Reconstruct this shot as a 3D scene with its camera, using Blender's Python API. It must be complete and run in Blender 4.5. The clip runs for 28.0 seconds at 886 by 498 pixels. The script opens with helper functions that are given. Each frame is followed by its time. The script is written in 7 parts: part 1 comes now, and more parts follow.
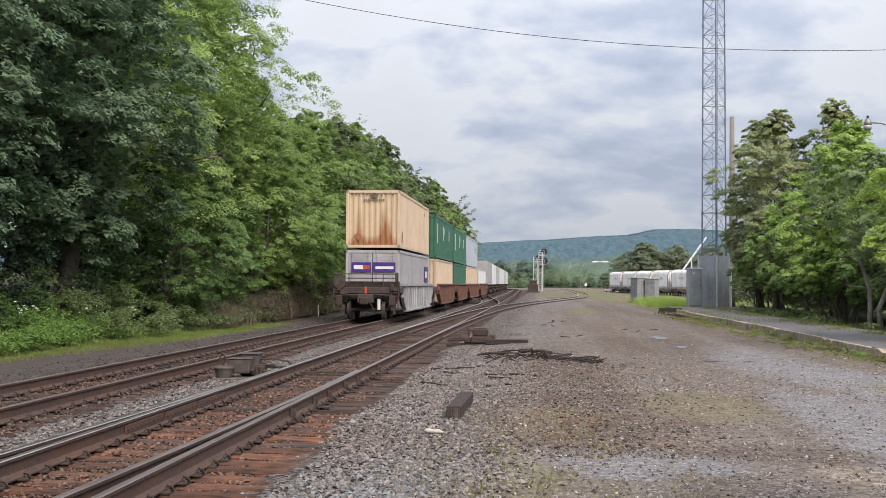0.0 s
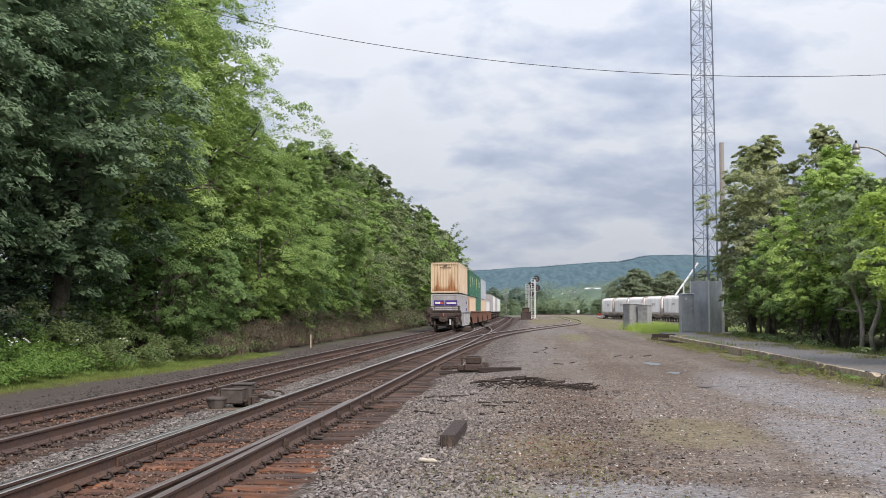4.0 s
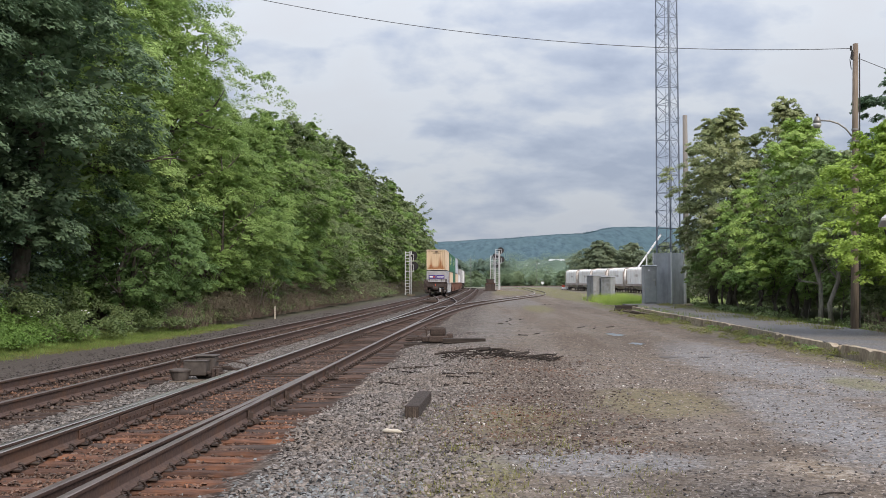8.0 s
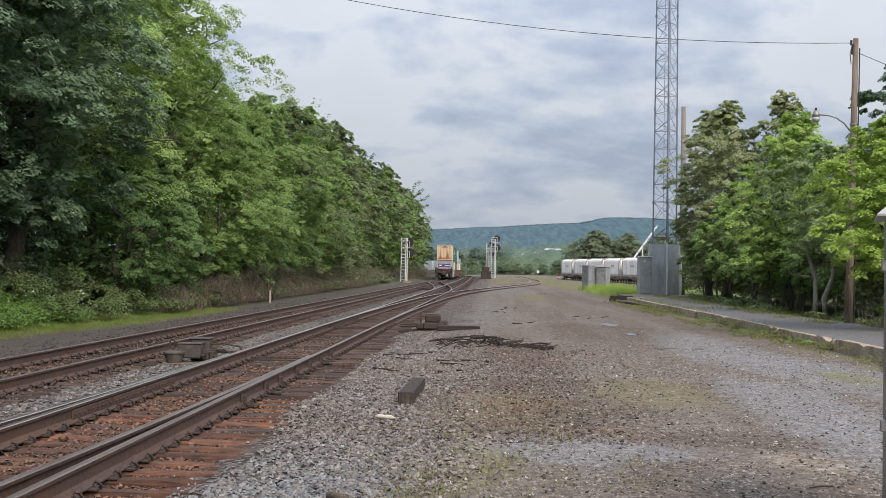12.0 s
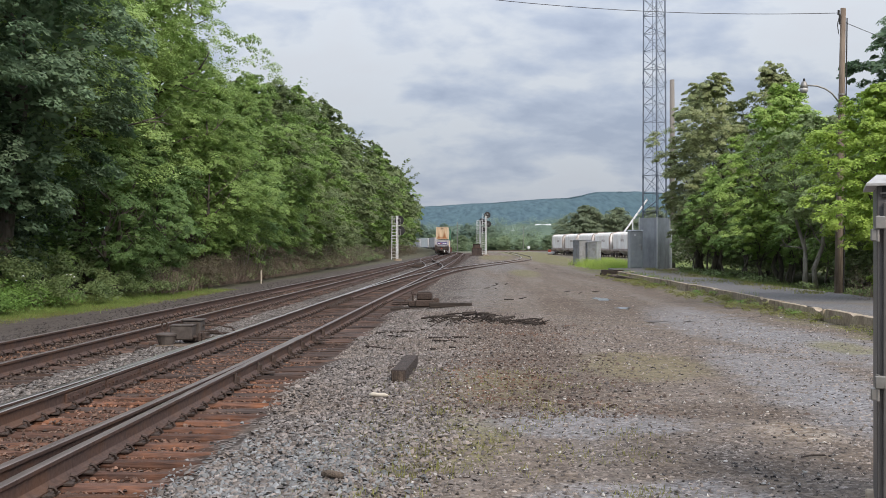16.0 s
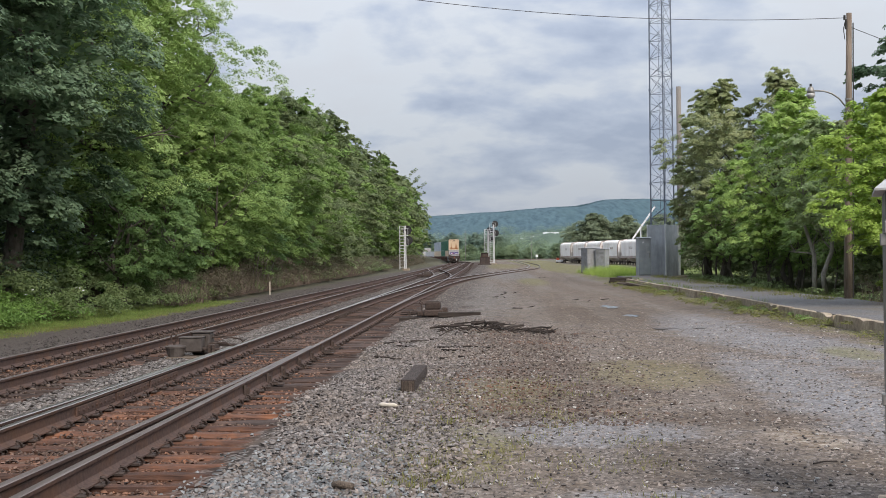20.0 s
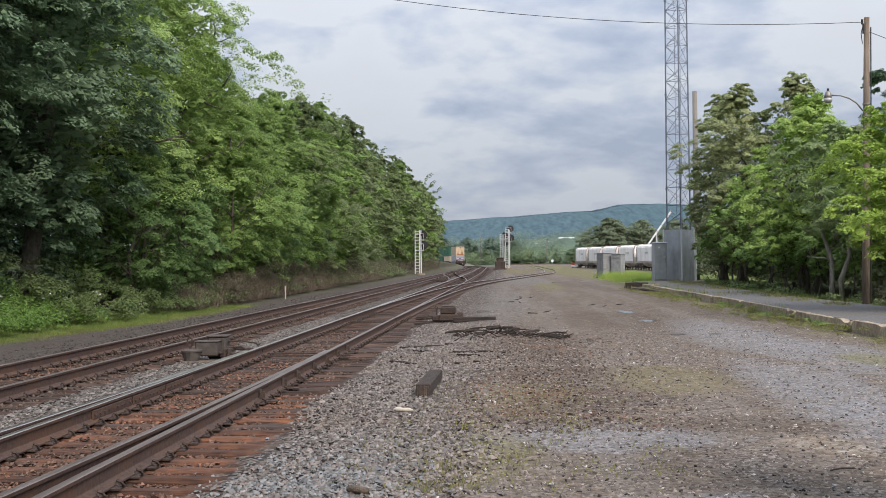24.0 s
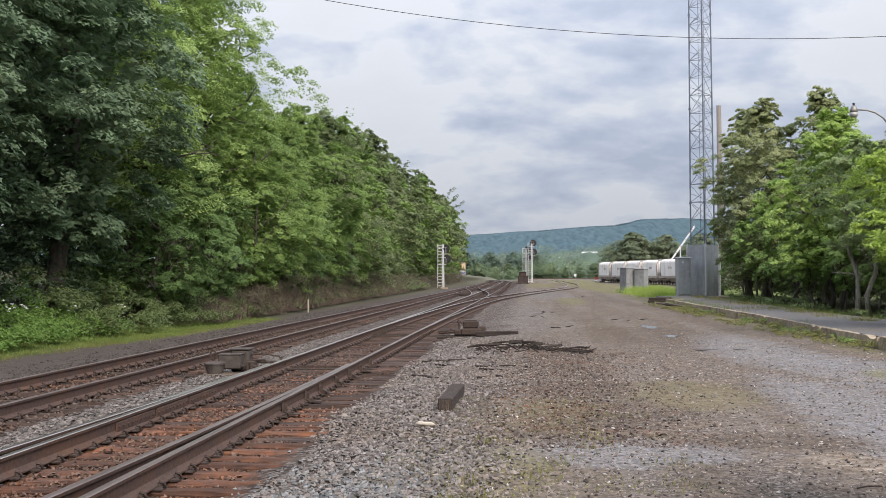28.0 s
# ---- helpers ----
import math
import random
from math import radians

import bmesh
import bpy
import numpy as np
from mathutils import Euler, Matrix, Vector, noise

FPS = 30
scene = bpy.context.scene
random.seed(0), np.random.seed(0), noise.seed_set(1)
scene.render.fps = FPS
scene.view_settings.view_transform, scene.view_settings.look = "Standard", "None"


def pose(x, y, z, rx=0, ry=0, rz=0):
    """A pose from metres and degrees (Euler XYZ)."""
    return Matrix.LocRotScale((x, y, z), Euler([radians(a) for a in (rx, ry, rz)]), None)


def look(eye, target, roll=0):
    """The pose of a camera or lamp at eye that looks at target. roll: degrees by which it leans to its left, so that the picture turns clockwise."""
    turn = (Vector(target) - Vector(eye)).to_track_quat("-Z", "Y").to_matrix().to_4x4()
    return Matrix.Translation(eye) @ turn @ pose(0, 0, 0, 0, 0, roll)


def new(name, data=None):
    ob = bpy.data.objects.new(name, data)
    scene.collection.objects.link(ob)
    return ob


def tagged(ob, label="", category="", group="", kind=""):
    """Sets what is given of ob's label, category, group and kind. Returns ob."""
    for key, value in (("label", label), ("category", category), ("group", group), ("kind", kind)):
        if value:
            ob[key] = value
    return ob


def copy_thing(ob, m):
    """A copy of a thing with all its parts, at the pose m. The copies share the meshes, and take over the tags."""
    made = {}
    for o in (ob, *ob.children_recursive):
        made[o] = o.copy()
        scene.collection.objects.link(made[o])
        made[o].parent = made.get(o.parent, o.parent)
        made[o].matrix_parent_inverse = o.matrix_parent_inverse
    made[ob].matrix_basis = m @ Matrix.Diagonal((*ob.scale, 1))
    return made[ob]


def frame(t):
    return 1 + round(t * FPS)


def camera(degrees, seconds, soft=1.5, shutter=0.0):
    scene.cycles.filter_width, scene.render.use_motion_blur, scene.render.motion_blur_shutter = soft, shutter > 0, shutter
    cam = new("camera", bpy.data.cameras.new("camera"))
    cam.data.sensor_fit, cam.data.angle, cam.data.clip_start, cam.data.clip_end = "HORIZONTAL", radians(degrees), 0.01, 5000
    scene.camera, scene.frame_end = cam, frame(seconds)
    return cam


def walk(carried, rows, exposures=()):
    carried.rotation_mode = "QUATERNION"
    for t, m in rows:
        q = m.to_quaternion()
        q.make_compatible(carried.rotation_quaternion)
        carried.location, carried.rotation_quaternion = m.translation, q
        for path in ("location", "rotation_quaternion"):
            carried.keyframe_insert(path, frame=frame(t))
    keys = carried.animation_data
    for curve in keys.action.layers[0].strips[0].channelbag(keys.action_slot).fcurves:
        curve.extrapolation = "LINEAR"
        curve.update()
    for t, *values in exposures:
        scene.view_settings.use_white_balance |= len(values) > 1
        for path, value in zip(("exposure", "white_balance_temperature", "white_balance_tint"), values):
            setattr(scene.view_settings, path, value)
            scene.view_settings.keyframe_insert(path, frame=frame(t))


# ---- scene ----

# ---- camera ----
EYE = (0.0, 0.0, 1.744)
cam = camera(46.0, 28.0, soft=0.65)
TURN = [
    (0.0, 5.43, 1.71, -0.35),
    (0.5, 5.31, 1.78, 0.39),
    (1.0, 5.05, 1.90, 0.80),
    (1.5, 4.97, 1.87, 0.71),
    (2.0, 5.24, 1.70, 0.63),
    (2.5, 5.35, 2.28, 0.44),
    (3.0, 5.29, 3.07, 0.22),
    (3.5, 5.17, 3.30, 0.24),
    (5.5, 4.13, 2.62, 0.41),
    (6.0, 3.63, 2.38, 0.90),
    (6.5, 3.45, 2.25, 0.95),
    (7.0, 3.08, 1.89, 0.71),
    (7.5, 3.25, 1.70, 0.24),
    (8.0, 3.08, 1.68, 0.22),
    (8.5, 2.90, 1.43, -0.12),
    (9.0, 2.60, 1.22, -0.41),
    (9.5, 2.66, 1.15, -0.37),
    (10.0, 2.55, 0.98, -0.35),
    (10.5, 2.56, 0.91, -1.05),
    (11.0, 3.01, 0.98, -1.25),
    (11.5, 3.00, 0.98, -1.03),
    (13.5, 2.54, 0.57, -0.51),
    (14.0, 2.32, -0.01, -0.61),
    (14.5, 2.17, -0.16, -0.42),
    (15.0, 2.17, -0.16, -0.40),
    (15.5, 2.19, -0.23, -0.27),
    (16.0, 2.34, -0.27, 0.16),
    (16.5, 2.40, -0.23, -0.13),
    (17.0, 2.66, -0.19, 0.03),
    (17.5, 2.85, -0.14, -0.13),
    (18.0, 2.88, 0.02, 0.00),
    (18.5, 2.90, 0.15, 0.21),
    (19.0, 2.76, 0.30, 0.21),
    (19.5, 2.77, 0.31, 0.40),
    (20.0, 2.78, 0.25, 0.78),
    (20.5, 2.71, 0.28, 0.65),
    (21.0, 2.94, 0.31, 0.88),
    (21.5, 3.01, 0.31, 0.91),
    (23.5, 3.59, 0.57, 1.28),
    (24.0, 3.62, 0.52, 0.68),
    (24.5, 4.05, 0.53, 0.70),
    (25.0, 4.28, 0.77, 0.65),
    (25.5, 4.37, 0.88, 0.76),
    (26.0, 4.37, 0.98, 0.94),
    (26.5, 4.34, 1.02, 0.71),
    (27.0, 4.44, 1.12, 0.65),
    (27.5, 4.55, 1.16, 0.46),
    (28.0, 4.86, 1.30, 0.46),
]
walk(cam, [(t, pose(*EYE, 90 + p, r, y)) for t, y, p, r in TURN], [(0.0, 0.35, 6620, 12), (6.0, 0.35, 6600, 12), (7.5, 0.21, 6560, 11), (11.0, 0.21, 6500, 10), (23.2, 0.20, 6500, 10), (25.2, 0.32, 6600, 12), (28.0, 0.34, 6620, 12)])
# ---- sky and sun ----
def build_world():
    w = bpy.data.worlds.new("overcast_sky")
    scene.world = w
    w.use_nodes = True
    nt = w.node_tree
    nt.nodes.clear()
    N, L = nt.nodes.new, nt.links.new

    def node(kind, **kw):
        n = N(kind)
        for k, v in kw.items():
            n.inputs[k].default_value = v
        return n

    def maths(op, a, b=None):
        n = N("ShaderNodeMath")
        n.operation = op
        for i, v in enumerate((a, b)):
            if v is None:
                continue
            if isinstance(v, (int, float)):
                n.inputs[i].default_value = v
            else:
                L(v, n.inputs[i])
        return n.outputs[0]

    out, bg = N("ShaderNodeOutputWorld"), N("ShaderNodeBackground")
    sky = N("ShaderNodeTexSky")
    sky.sky_type, sky.sun_disc = "NISHITA", False
    sky.sun_elevation, sky.sun_rotation = radians(42), radians(SUN_TURN)
    sky.air_density, sky.dust_density = 1.2, 2.0
    co, sep = N("ShaderNodeTexCoord"), N("ShaderNodeSeparateXYZ")
    L(co.outputs["Generated"], sep.inputs[0])
    up = maths("MAXIMUM", sep.outputs["Z"], 0.0)
    h = maths("ADD", up, 0.36)
    # a cloud layer seen in perspective: the direction meets a flat deck
    comb = N("ShaderNodeCombineXYZ")
    L(maths("DIVIDE", sep.outputs["X"], h), comb.inputs[0])
    L(maths("DIVIDE", sep.outputs["Y"], h), comb.inputs[1])
    mp = N("ShaderNodeMapping")
    mp.inputs["Scale"].default_value = (0.85, 1.0, 1.0)
    mp.inputs["Location"].default_value = (3.1, 1.7, 0.4)
    L(comb.outputs[0], mp.inputs[0])
    big = node("ShaderNodeTexNoise", Scale=3.0, Detail=4.0, Roughness=0.5, Distortion=0.25)
    fine = node("ShaderNodeTexNoise", Scale=7.5, Detail=8.0, Roughness=0.56, Distortion=0.15)
    for n in (big, fine):
        L(mp.outputs[0], n.inputs["Vector"])
    mix = maths("ADD", maths("MULTIPLY", big.outputs["Fac"], 0.62), maths("MULTIPLY", fine.outputs["Fac"], 0.38))
    ramp = N("ShaderNodeValToRGB")
    cr = ramp.color_ramp
    cr.elements[0].position, cr.elements[0].color = 0.40, (0.37, 0.43, 0.56, 1)
    cr.elements[1].position, cr.elements[1].color = 0.64, (0.645, 0.675, 0.73, 1)
    for p, c in ((0.47, (0.48, 0.54, 0.66, 1)), (0.55, (0.655, 0.695, 0.755, 1))):
        e = cr.elements.new(p)
        e.color = c
    L(mix, ramp.inputs[0])
    # paler, thinner cloud towards the horizon
    low = N("ShaderNodeMix")
    low.data_type = "RGBA"
    haze = maths("POWER", maths("SUBTRACT", 1.0, up), 14.0)
    L(maths("MULTIPLY", haze, 0.66), low.inputs["Factor"])
    L(ramp.outputs[0], low.inputs["A"])
    low.inputs["B"].default_value = (0.50, 0.575, 0.725, 1)
    over = N("ShaderNodeMix")
    over.data_type = "RGBA"
    over.inputs["Factor"].default_value = 0.93
    L(sky.outputs[0], over.inputs["A"])
    dull = N("ShaderNodeMix")
    dull.data_type, dull.blend_type = "RGBA", "MULTIPLY"
    dull.inputs["Factor"].default_value = 1.0
    L(low.outputs["Result"], dull.inputs["A"])
    # an overcast deck is brightest overhead
    deck = N("ShaderNodeCombineColor")
    lift = maths("MULTIPLY", maths("ADD", maths("MULTIPLY", up, 1.8), 0.74), CLOUD)
    for k in range(3):
        L(lift, deck.inputs[k])
    L(deck.outputs[0], dull.inputs["B"])
    L(dull.outputs["Result"], over.inputs["B"])
    L(over.outputs["Result"], bg.inputs["Color"])
    bg.inputs["Strength"].default_value = 0.12
    L(bg.outputs[0], out.inputs[0])


SUN_TURN = 150
CLOUD = 7.2
build_world()
sun = new("sun", bpy.data.lights.new("sun", "SUN"))
sun.data.energy, sun.data.angle, sun.data.color = 2.75, radians(30), (1.0, 0.885, 0.785)
sun.matrix_world = look((0, 0, 60), (Vector((0, 0, 60)) - Vector((math.sin(radians(SUN_TURN)) * math.cos(radians(42)), math.cos(radians(SUN_TURN)) * math.cos(radians(42)), math.sin(radians(42))))))

# ---- materials ----
def ramp_of(nt, stops):
    r = nt.nodes.new("ShaderNodeValToRGB")
    els = r.color_ramp.elements
    while len(els) < len(stops):
        els.new(0.5)
    for e, (p, c) in zip(els, stops):
        e.position, e.color = p, (*c, 1)
    return r


def mat(name, c1, c2, scale=8.0, rough=0.8, metal=0.0, bump=0.15, wear=None, wear_scale=1.5, wear_amount=0.5, vary=0.12,
        stretch=(1, 1, 1), detail=6.0, spec=0.4, bump_size=0.02, islands=False, through_light=0.0, wear_stretch=(1, 1, 1)):
    m = bpy.data.materials.new(name)
    m.use_nodes = True
    nt = m.node_tree
    N, L = nt.nodes.new, nt.links.new
    b = nt.nodes["Principled BSDF"]
    co, info, add = N("ShaderNodeTexCoord"), N("ShaderNodeObjectInfo"), N("ShaderNodeVectorMath")
    add.operation = "MULTIPLY_ADD"
    L(info.outputs["Random"], add.inputs[0])
    add.inputs[1].default_value = (37.0, 23.0, 41.0)
    L(co.outputs["Object"], add.inputs[2])

    def noise_at(s, st, d):
        mp, n = N("ShaderNodeMapping"), N("ShaderNodeTexNoise")
        mp.inputs["Scale"].default_value = st
        L(add.outputs[0], mp.inputs[0])
        L(mp.outputs[0], n.inputs["Vector"])
        n.inputs["Scale"].default_value, n.inputs["Detail"].default_value = s, d
        return n.outputs["Fac"]

    fine = noise_at(scale, stretch, detail)
    r = ramp_of(nt, [(0.30, c1), (0.70, c2)])
    L(fine, r.inputs[0])
    col = r.outputs[0]
    if wear:
        big = noise_at(wear_scale, wear_stretch, 5.0)
        k = N("ShaderNodeMapRange")
        k.inputs["From Min"].default_value, k.inputs["From Max"].default_value = 0.48, 0.68
        k.inputs["To Max"].default_value = wear_amount
        L(big, k.inputs["Value"])
        mx = N("ShaderNodeMix")
        mx.data_type = "RGBA"
        L(k.outputs[0], mx.inputs["Factor"])
        L(col, mx.inputs["A"])
        mx.inputs["B"].default_value = (*wear, 1)
        col = mx.outputs["Result"]
    if vary:
        hs, mr = N("ShaderNodeHueSaturation"), N("ShaderNodeMapRange")
        mr.inputs["To Min"].default_value, mr.inputs["To Max"].default_value = 1 - vary, 1 + vary
        if islands:
            L(N("ShaderNodeNewGeometry").outputs["Random Per Island"], mr.inputs["Value"])
        else:
            L(info.outputs["Random"], mr.inputs["Value"])
        L(mr.outputs[0], hs.inputs["Value"])
        L(col, hs.inputs["Color"])
        col = hs.outputs[0]
    L(col, b.inputs["Base Color"])
    b.inputs["Roughness"].default_value, b.inputs["Metallic"].default_value = rough, metal
    b.inputs["Specular IOR Level"].default_value = spec
    if bump:
        bp = N("ShaderNodeBump")
        bp.inputs["Strength"].default_value, bp.inputs["Distance"].default_value = bump, bump_size
        L(fine, bp.inputs["Height"])
        L(bp.outputs[0], b.inputs["Normal"])
    if through_light:
        tl, ms = N("ShaderNodeBsdfTranslucent"), N("ShaderNodeMixShader")
        L(col, tl.inputs["Color"])
        ms.inputs[0].default_value = through_light
        L(b.outputs[0], ms.inputs[1])
        L(tl.outputs[0], ms.inputs[2])
        L(ms.outputs[0], nt.nodes["Material Output"].inputs[0])
    return m


def leaf_mat(name, dark, light, vary=0.25):
    return mat(name, dark, light, scale=0.55, rough=0.6, bump=0, vary=vary, islands=True, through_light=0.38, detail=3.0, spec=0.3)


M = {
    "leaf_dark": leaf_mat("leaf_dark", (0.132, 0.212, 0.122), (0.218, 0.305, 0.178)),
    "leaf_wood": leaf_mat("leaf_wood", (0.165, 0.270, 0.072), (0.285, 0.400, 0.128)),
    "leaf_grey": leaf_mat("leaf_grey", (0.150, 0.205, 0.086), (0.245, 0.298, 0.142)),
    # darkened leaf colour that paints in the shade inside the woods
    "leaf_shaded": leaf_mat("leaf_shaded", (0.052, 0.088, 0.052), (0.095, 0.140, 0.080)),
    "leaf_light": leaf_mat("leaf_light", (0.245, 0.365, 0.108), (0.385, 0.51, 0.18)),
    "leaf_mid": leaf_mat("leaf_mid", (0.22, 0.34, 0.1), (0.34, 0.47, 0.16)),
    "leaf_dull": leaf_mat("leaf_dull", (0.275, 0.370, 0.160), (0.410, 0.495, 0.240)),
    "leaf_olive": leaf_mat("leaf_olive", (0.270, 0.330, 0.150), (0.420, 0.450, 0.240)),
    # olive leaves with a little distance haze put into the colour
    "leaf_mist": leaf_mat("leaf_mist", (0.190, 0.240, 0.150), (0.270, 0.320, 0.205), 0.15),
    "leaf_bright": leaf_mat("leaf_bright", (0.29, 0.42, 0.075), (0.42, 0.55, 0.13)),
    "leaf_fresh": leaf_mat("leaf_fresh", (0.3, 0.43, 0.105), (0.43, 0.57, 0.18)),
    "leaf_ivy": leaf_mat("leaf_ivy", (0.140, 0.255, 0.062), (0.245, 0.385, 0.105)),
    "leaf_shrub": leaf_mat("leaf_shrub", (0.135, 0.195, 0.075), (0.225, 0.285, 0.125)),
    # far leaves, lifted paler because distance haze is painted into the colour
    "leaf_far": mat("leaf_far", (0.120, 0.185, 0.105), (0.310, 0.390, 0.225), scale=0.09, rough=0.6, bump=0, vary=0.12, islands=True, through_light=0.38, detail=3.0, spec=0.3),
    "leaf_yard": leaf_mat("leaf_yard", (0.190, 0.245, 0.112), (0.285, 0.335, 0.168)),
    "leaf_under": leaf_mat("leaf_under", (0.13, 0.225, 0.075), (0.21, 0.32, 0.115)),
    "leaf_brush": leaf_mat("leaf_brush", (0.122, 0.110, 0.074), (0.200, 0.172, 0.122), 0.15),
    "twig": mat("twig", (0.095, 0.070, 0.055), (0.18, 0.14, 0.11), 3.0, 0.9, bump=0, islands=True, vary=0.3),
    "bark": mat("bark", (0.075, 0.063, 0.052), (0.165, 0.145, 0.122), 14.0, 0.9, bump=0.6, stretch=(1, 1, 0.25)),
    "bark_pale": mat("bark_pale", (0.19, 0.17, 0.145), (0.36, 0.33, 0.285), 14.0, 0.9, bump=0.6, stretch=(1, 1, 0.25)),
    "grass_tall": mat("grass_tall", (0.24, 0.36, 0.06), (0.40, 0.50, 0.13), 0.8, 0.7, bump=0, islands=True, vary=0.25, through_light=0.3),
    "grass": mat("grass", (0.125, 0.190, 0.042), (0.220, 0.295, 0.078), 0.8, 0.7, bump=0, islands=True, vary=0.3, through_light=0.25),
    "grass_dry": mat("grass_dry", (0.160, 0.170, 0.050), (0.255, 0.252, 0.088), 0.8, 0.8, bump=0, islands=True, vary=0.3, through_light=0.2),
    "stone_lot": mat("stone_lot", (0.085, 0.070, 0.059), (0.285, 0.244, 0.212), 12.0, 0.9, bump=0.2, vary=0.6, islands=True),
    "stone_crib": mat("stone_crib", (0.060, 0.040, 0.032), (0.185, 0.122, 0.092), 9.0, 0.9, bump=0.3, vary=0.6, islands=True, wear=(0.24, 0.10, 0.048), wear_scale=0.5, wear_amount=0.7),
    "stone_mid": mat("stone_mid", (0.110, 0.099, 0.090), (0.240, 0.218, 0.202), 9.0, 0.85, bump=0.3, vary=0.5, islands=True),
    "stone_dark": mat("stone_dark", (0.045, 0.040, 0.038), (0.125, 0.112, 0.105), 9.0, 0.9, bump=0.3, vary=0.5, islands=True),
    "stone": mat("stone", (0.118, 0.103, 0.093), (0.275, 0.247, 0.228), 9.0, 0.85, bump=0.3, vary=0.45, islands=True, wear=(0.19, 0.145, 0.11), wear_scale=0.5),
    "stone_blue": mat("stone_blue", (0.125, 0.132, 0.134), (0.270, 0.278, 0.278), 9.0, 0.8, bump=0.3, vary=0.42, islands=True),
    "stone_brown": mat("stone_brown", (0.058, 0.043, 0.036), (0.155, 0.115, 0.092), 9.0, 0.9, bump=0.3, vary=0.5, islands=True, wear=(0.20, 0.09, 0.045), wear_scale=0.6),
    "stone_pale": mat("stone_pale", (0.30, 0.29, 0.27), (0.55, 0.53, 0.50), 12.0, 0.85, bump=0.3, vary=0.4, islands=True),
    "rail_side": mat("rail_side", (0.064, 0.041, 0.034), (0.118, 0.077, 0.064), 22.0, 0.75, 0.2, wear=(0.15, 0.075, 0.04), wear_scale=3.0, vary=0),
    "rail_top": mat("rail_top", (0.40, 0.36, 0.33), (0.58, 0.53, 0.49), 20.0, 0.33, 0.95, bump=0.03, stretch=(1, 0.05, 1), vary=0),
    "rail_dull": mat("rail_dull", (0.14, 0.112, 0.10), (0.24, 0.20, 0.182), 20.0, 0.42, 0.5, bump=0.05, stretch=(1, 0.05, 1), vary=0),
    "tie": mat("tie", (0.028, 0.020, 0.017), (0.082, 0.056, 0.046), 9.0, 0.9, bump=0.7, stretch=(0.25, 2.2, 2.2), vary=0.4, wear=(0.13, 0.068, 0.044), wear_scale=1.3, wear_amount=0.4),
    "tie_rusty": mat("tie_rusty", (0.048, 0.028, 0.022), (0.140, 0.071, 0.047), 16.0, 0.92, bump=1.0, stretch=(0.3, 2.2, 2.2), vary=0.45, wear=(0.21, 0.086, 0.040), wear_scale=3.5, wear_amount=0.6),
    "machine": mat("machine", (0.068, 0.057, 0.050), (0.122, 0.105, 0.094), 9.0, 0.7, 0.1, bump=0.15, wear=(0.06, 0.045, 0.038), wear_scale=4.0, wear_amount=0.7),
    "iron": mat("iron", (0.045, 0.034, 0.03), (0.11, 0.08, 0.065), 25.0, 0.8, 0.3, bump=0.3),
    "black": mat("black", (0.018, 0.018, 0.019), (0.042, 0.040, 0.039), 12.0, 0.75, bump=0.2),
    "grey_box": mat("grey_box", (0.215, 0.222, 0.233), (0.295, 0.302, 0.313), 6.0, 0.6, bump=0.1, wear=(0.13, 0.11, 0.09), wear_scale=2.5, wear_amount=0.4),
    "galv": mat("galv", (0.58, 0.59, 0.60), (0.72, 0.73, 0.74), 12.0, 0.5, 0.2, bump=0.1),
    "tower": mat("tower", (0.16, 0.185, 0.235), (0.24, 0.265, 0.315), 8.0, 0.5, 0.5, bump=0.1),
    "slate": mat("slate", (0.36, 0.38, 0.405), (0.455, 0.475, 0.50), 3.0, 0.6, bump=0.15, wear=(0.22, 0.228, 0.235), wear_scale=1.2, wear_amount=0.5, wear_stretch=(2, 2, 0.5)),
    "case": mat("case", (0.105, 0.100, 0.096), (0.150, 0.144, 0.138), 5.0, 0.45, 0.2, bump=0.05, wear=(0.14, 0.135, 0.13), wear_scale=2.0, wear_amount=0.3, vary=0),
    "case_light": mat("case_light", (0.36, 0.36, 0.35), (0.47, 0.47, 0.46), 10.0, 0.5, 0.3, bump=0.05, vary=0),
    "hinge": mat("hinge", (0.22, 0.215, 0.20), (0.32, 0.31, 0.29), 18.0, 0.5, 0.5, bump=0.1, vary=0),
    "concrete": mat("concrete", (0.24, 0.195, 0.140), (0.45, 0.375, 0.28), 10.0, 0.9, bump=0.4, wear=(0.17, 0.125, 0.092), wear_scale=1.8, wear_amount=0.8),
    "asphalt": mat("asphalt", (0.098, 0.097, 0.100), (0.210, 0.207, 0.210), 14.0, 0.95, bump=0.7, wear=(0.17, 0.145, 0.115), wear_scale=0.6, wear_amount=0.6, spec=0.15),
    "pole_wood": mat("pole_wood", (0.135, 0.103, 0.078), (0.25, 0.203, 0.158), 18.0, 0.9, bump=0.5, stretch=(2, 2, 0.12), wear=(0.10, 0.07, 0.05), wear_scale=0.8),
    "block_wood": mat("block_wood", (0.026, 0.020, 0.018), (0.075, 0.058, 0.050), 24.0, 0.95, bump=0.7, stretch=(3, 0.3, 3), vary=0),
    "pole_grey": mat("pole_grey", (0.17, 0.155, 0.14), (0.26, 0.24, 0.215), 18.0, 0.9, bump=0.4, stretch=(2, 2, 0.12)),
    "beam_wood": mat("beam_wood", (0.075, 0.058, 0.045), (0.17, 0.135, 0.105), 24.0, 0.92, bump=0.8, stretch=(3, 0.3, 3), vary=0.2),
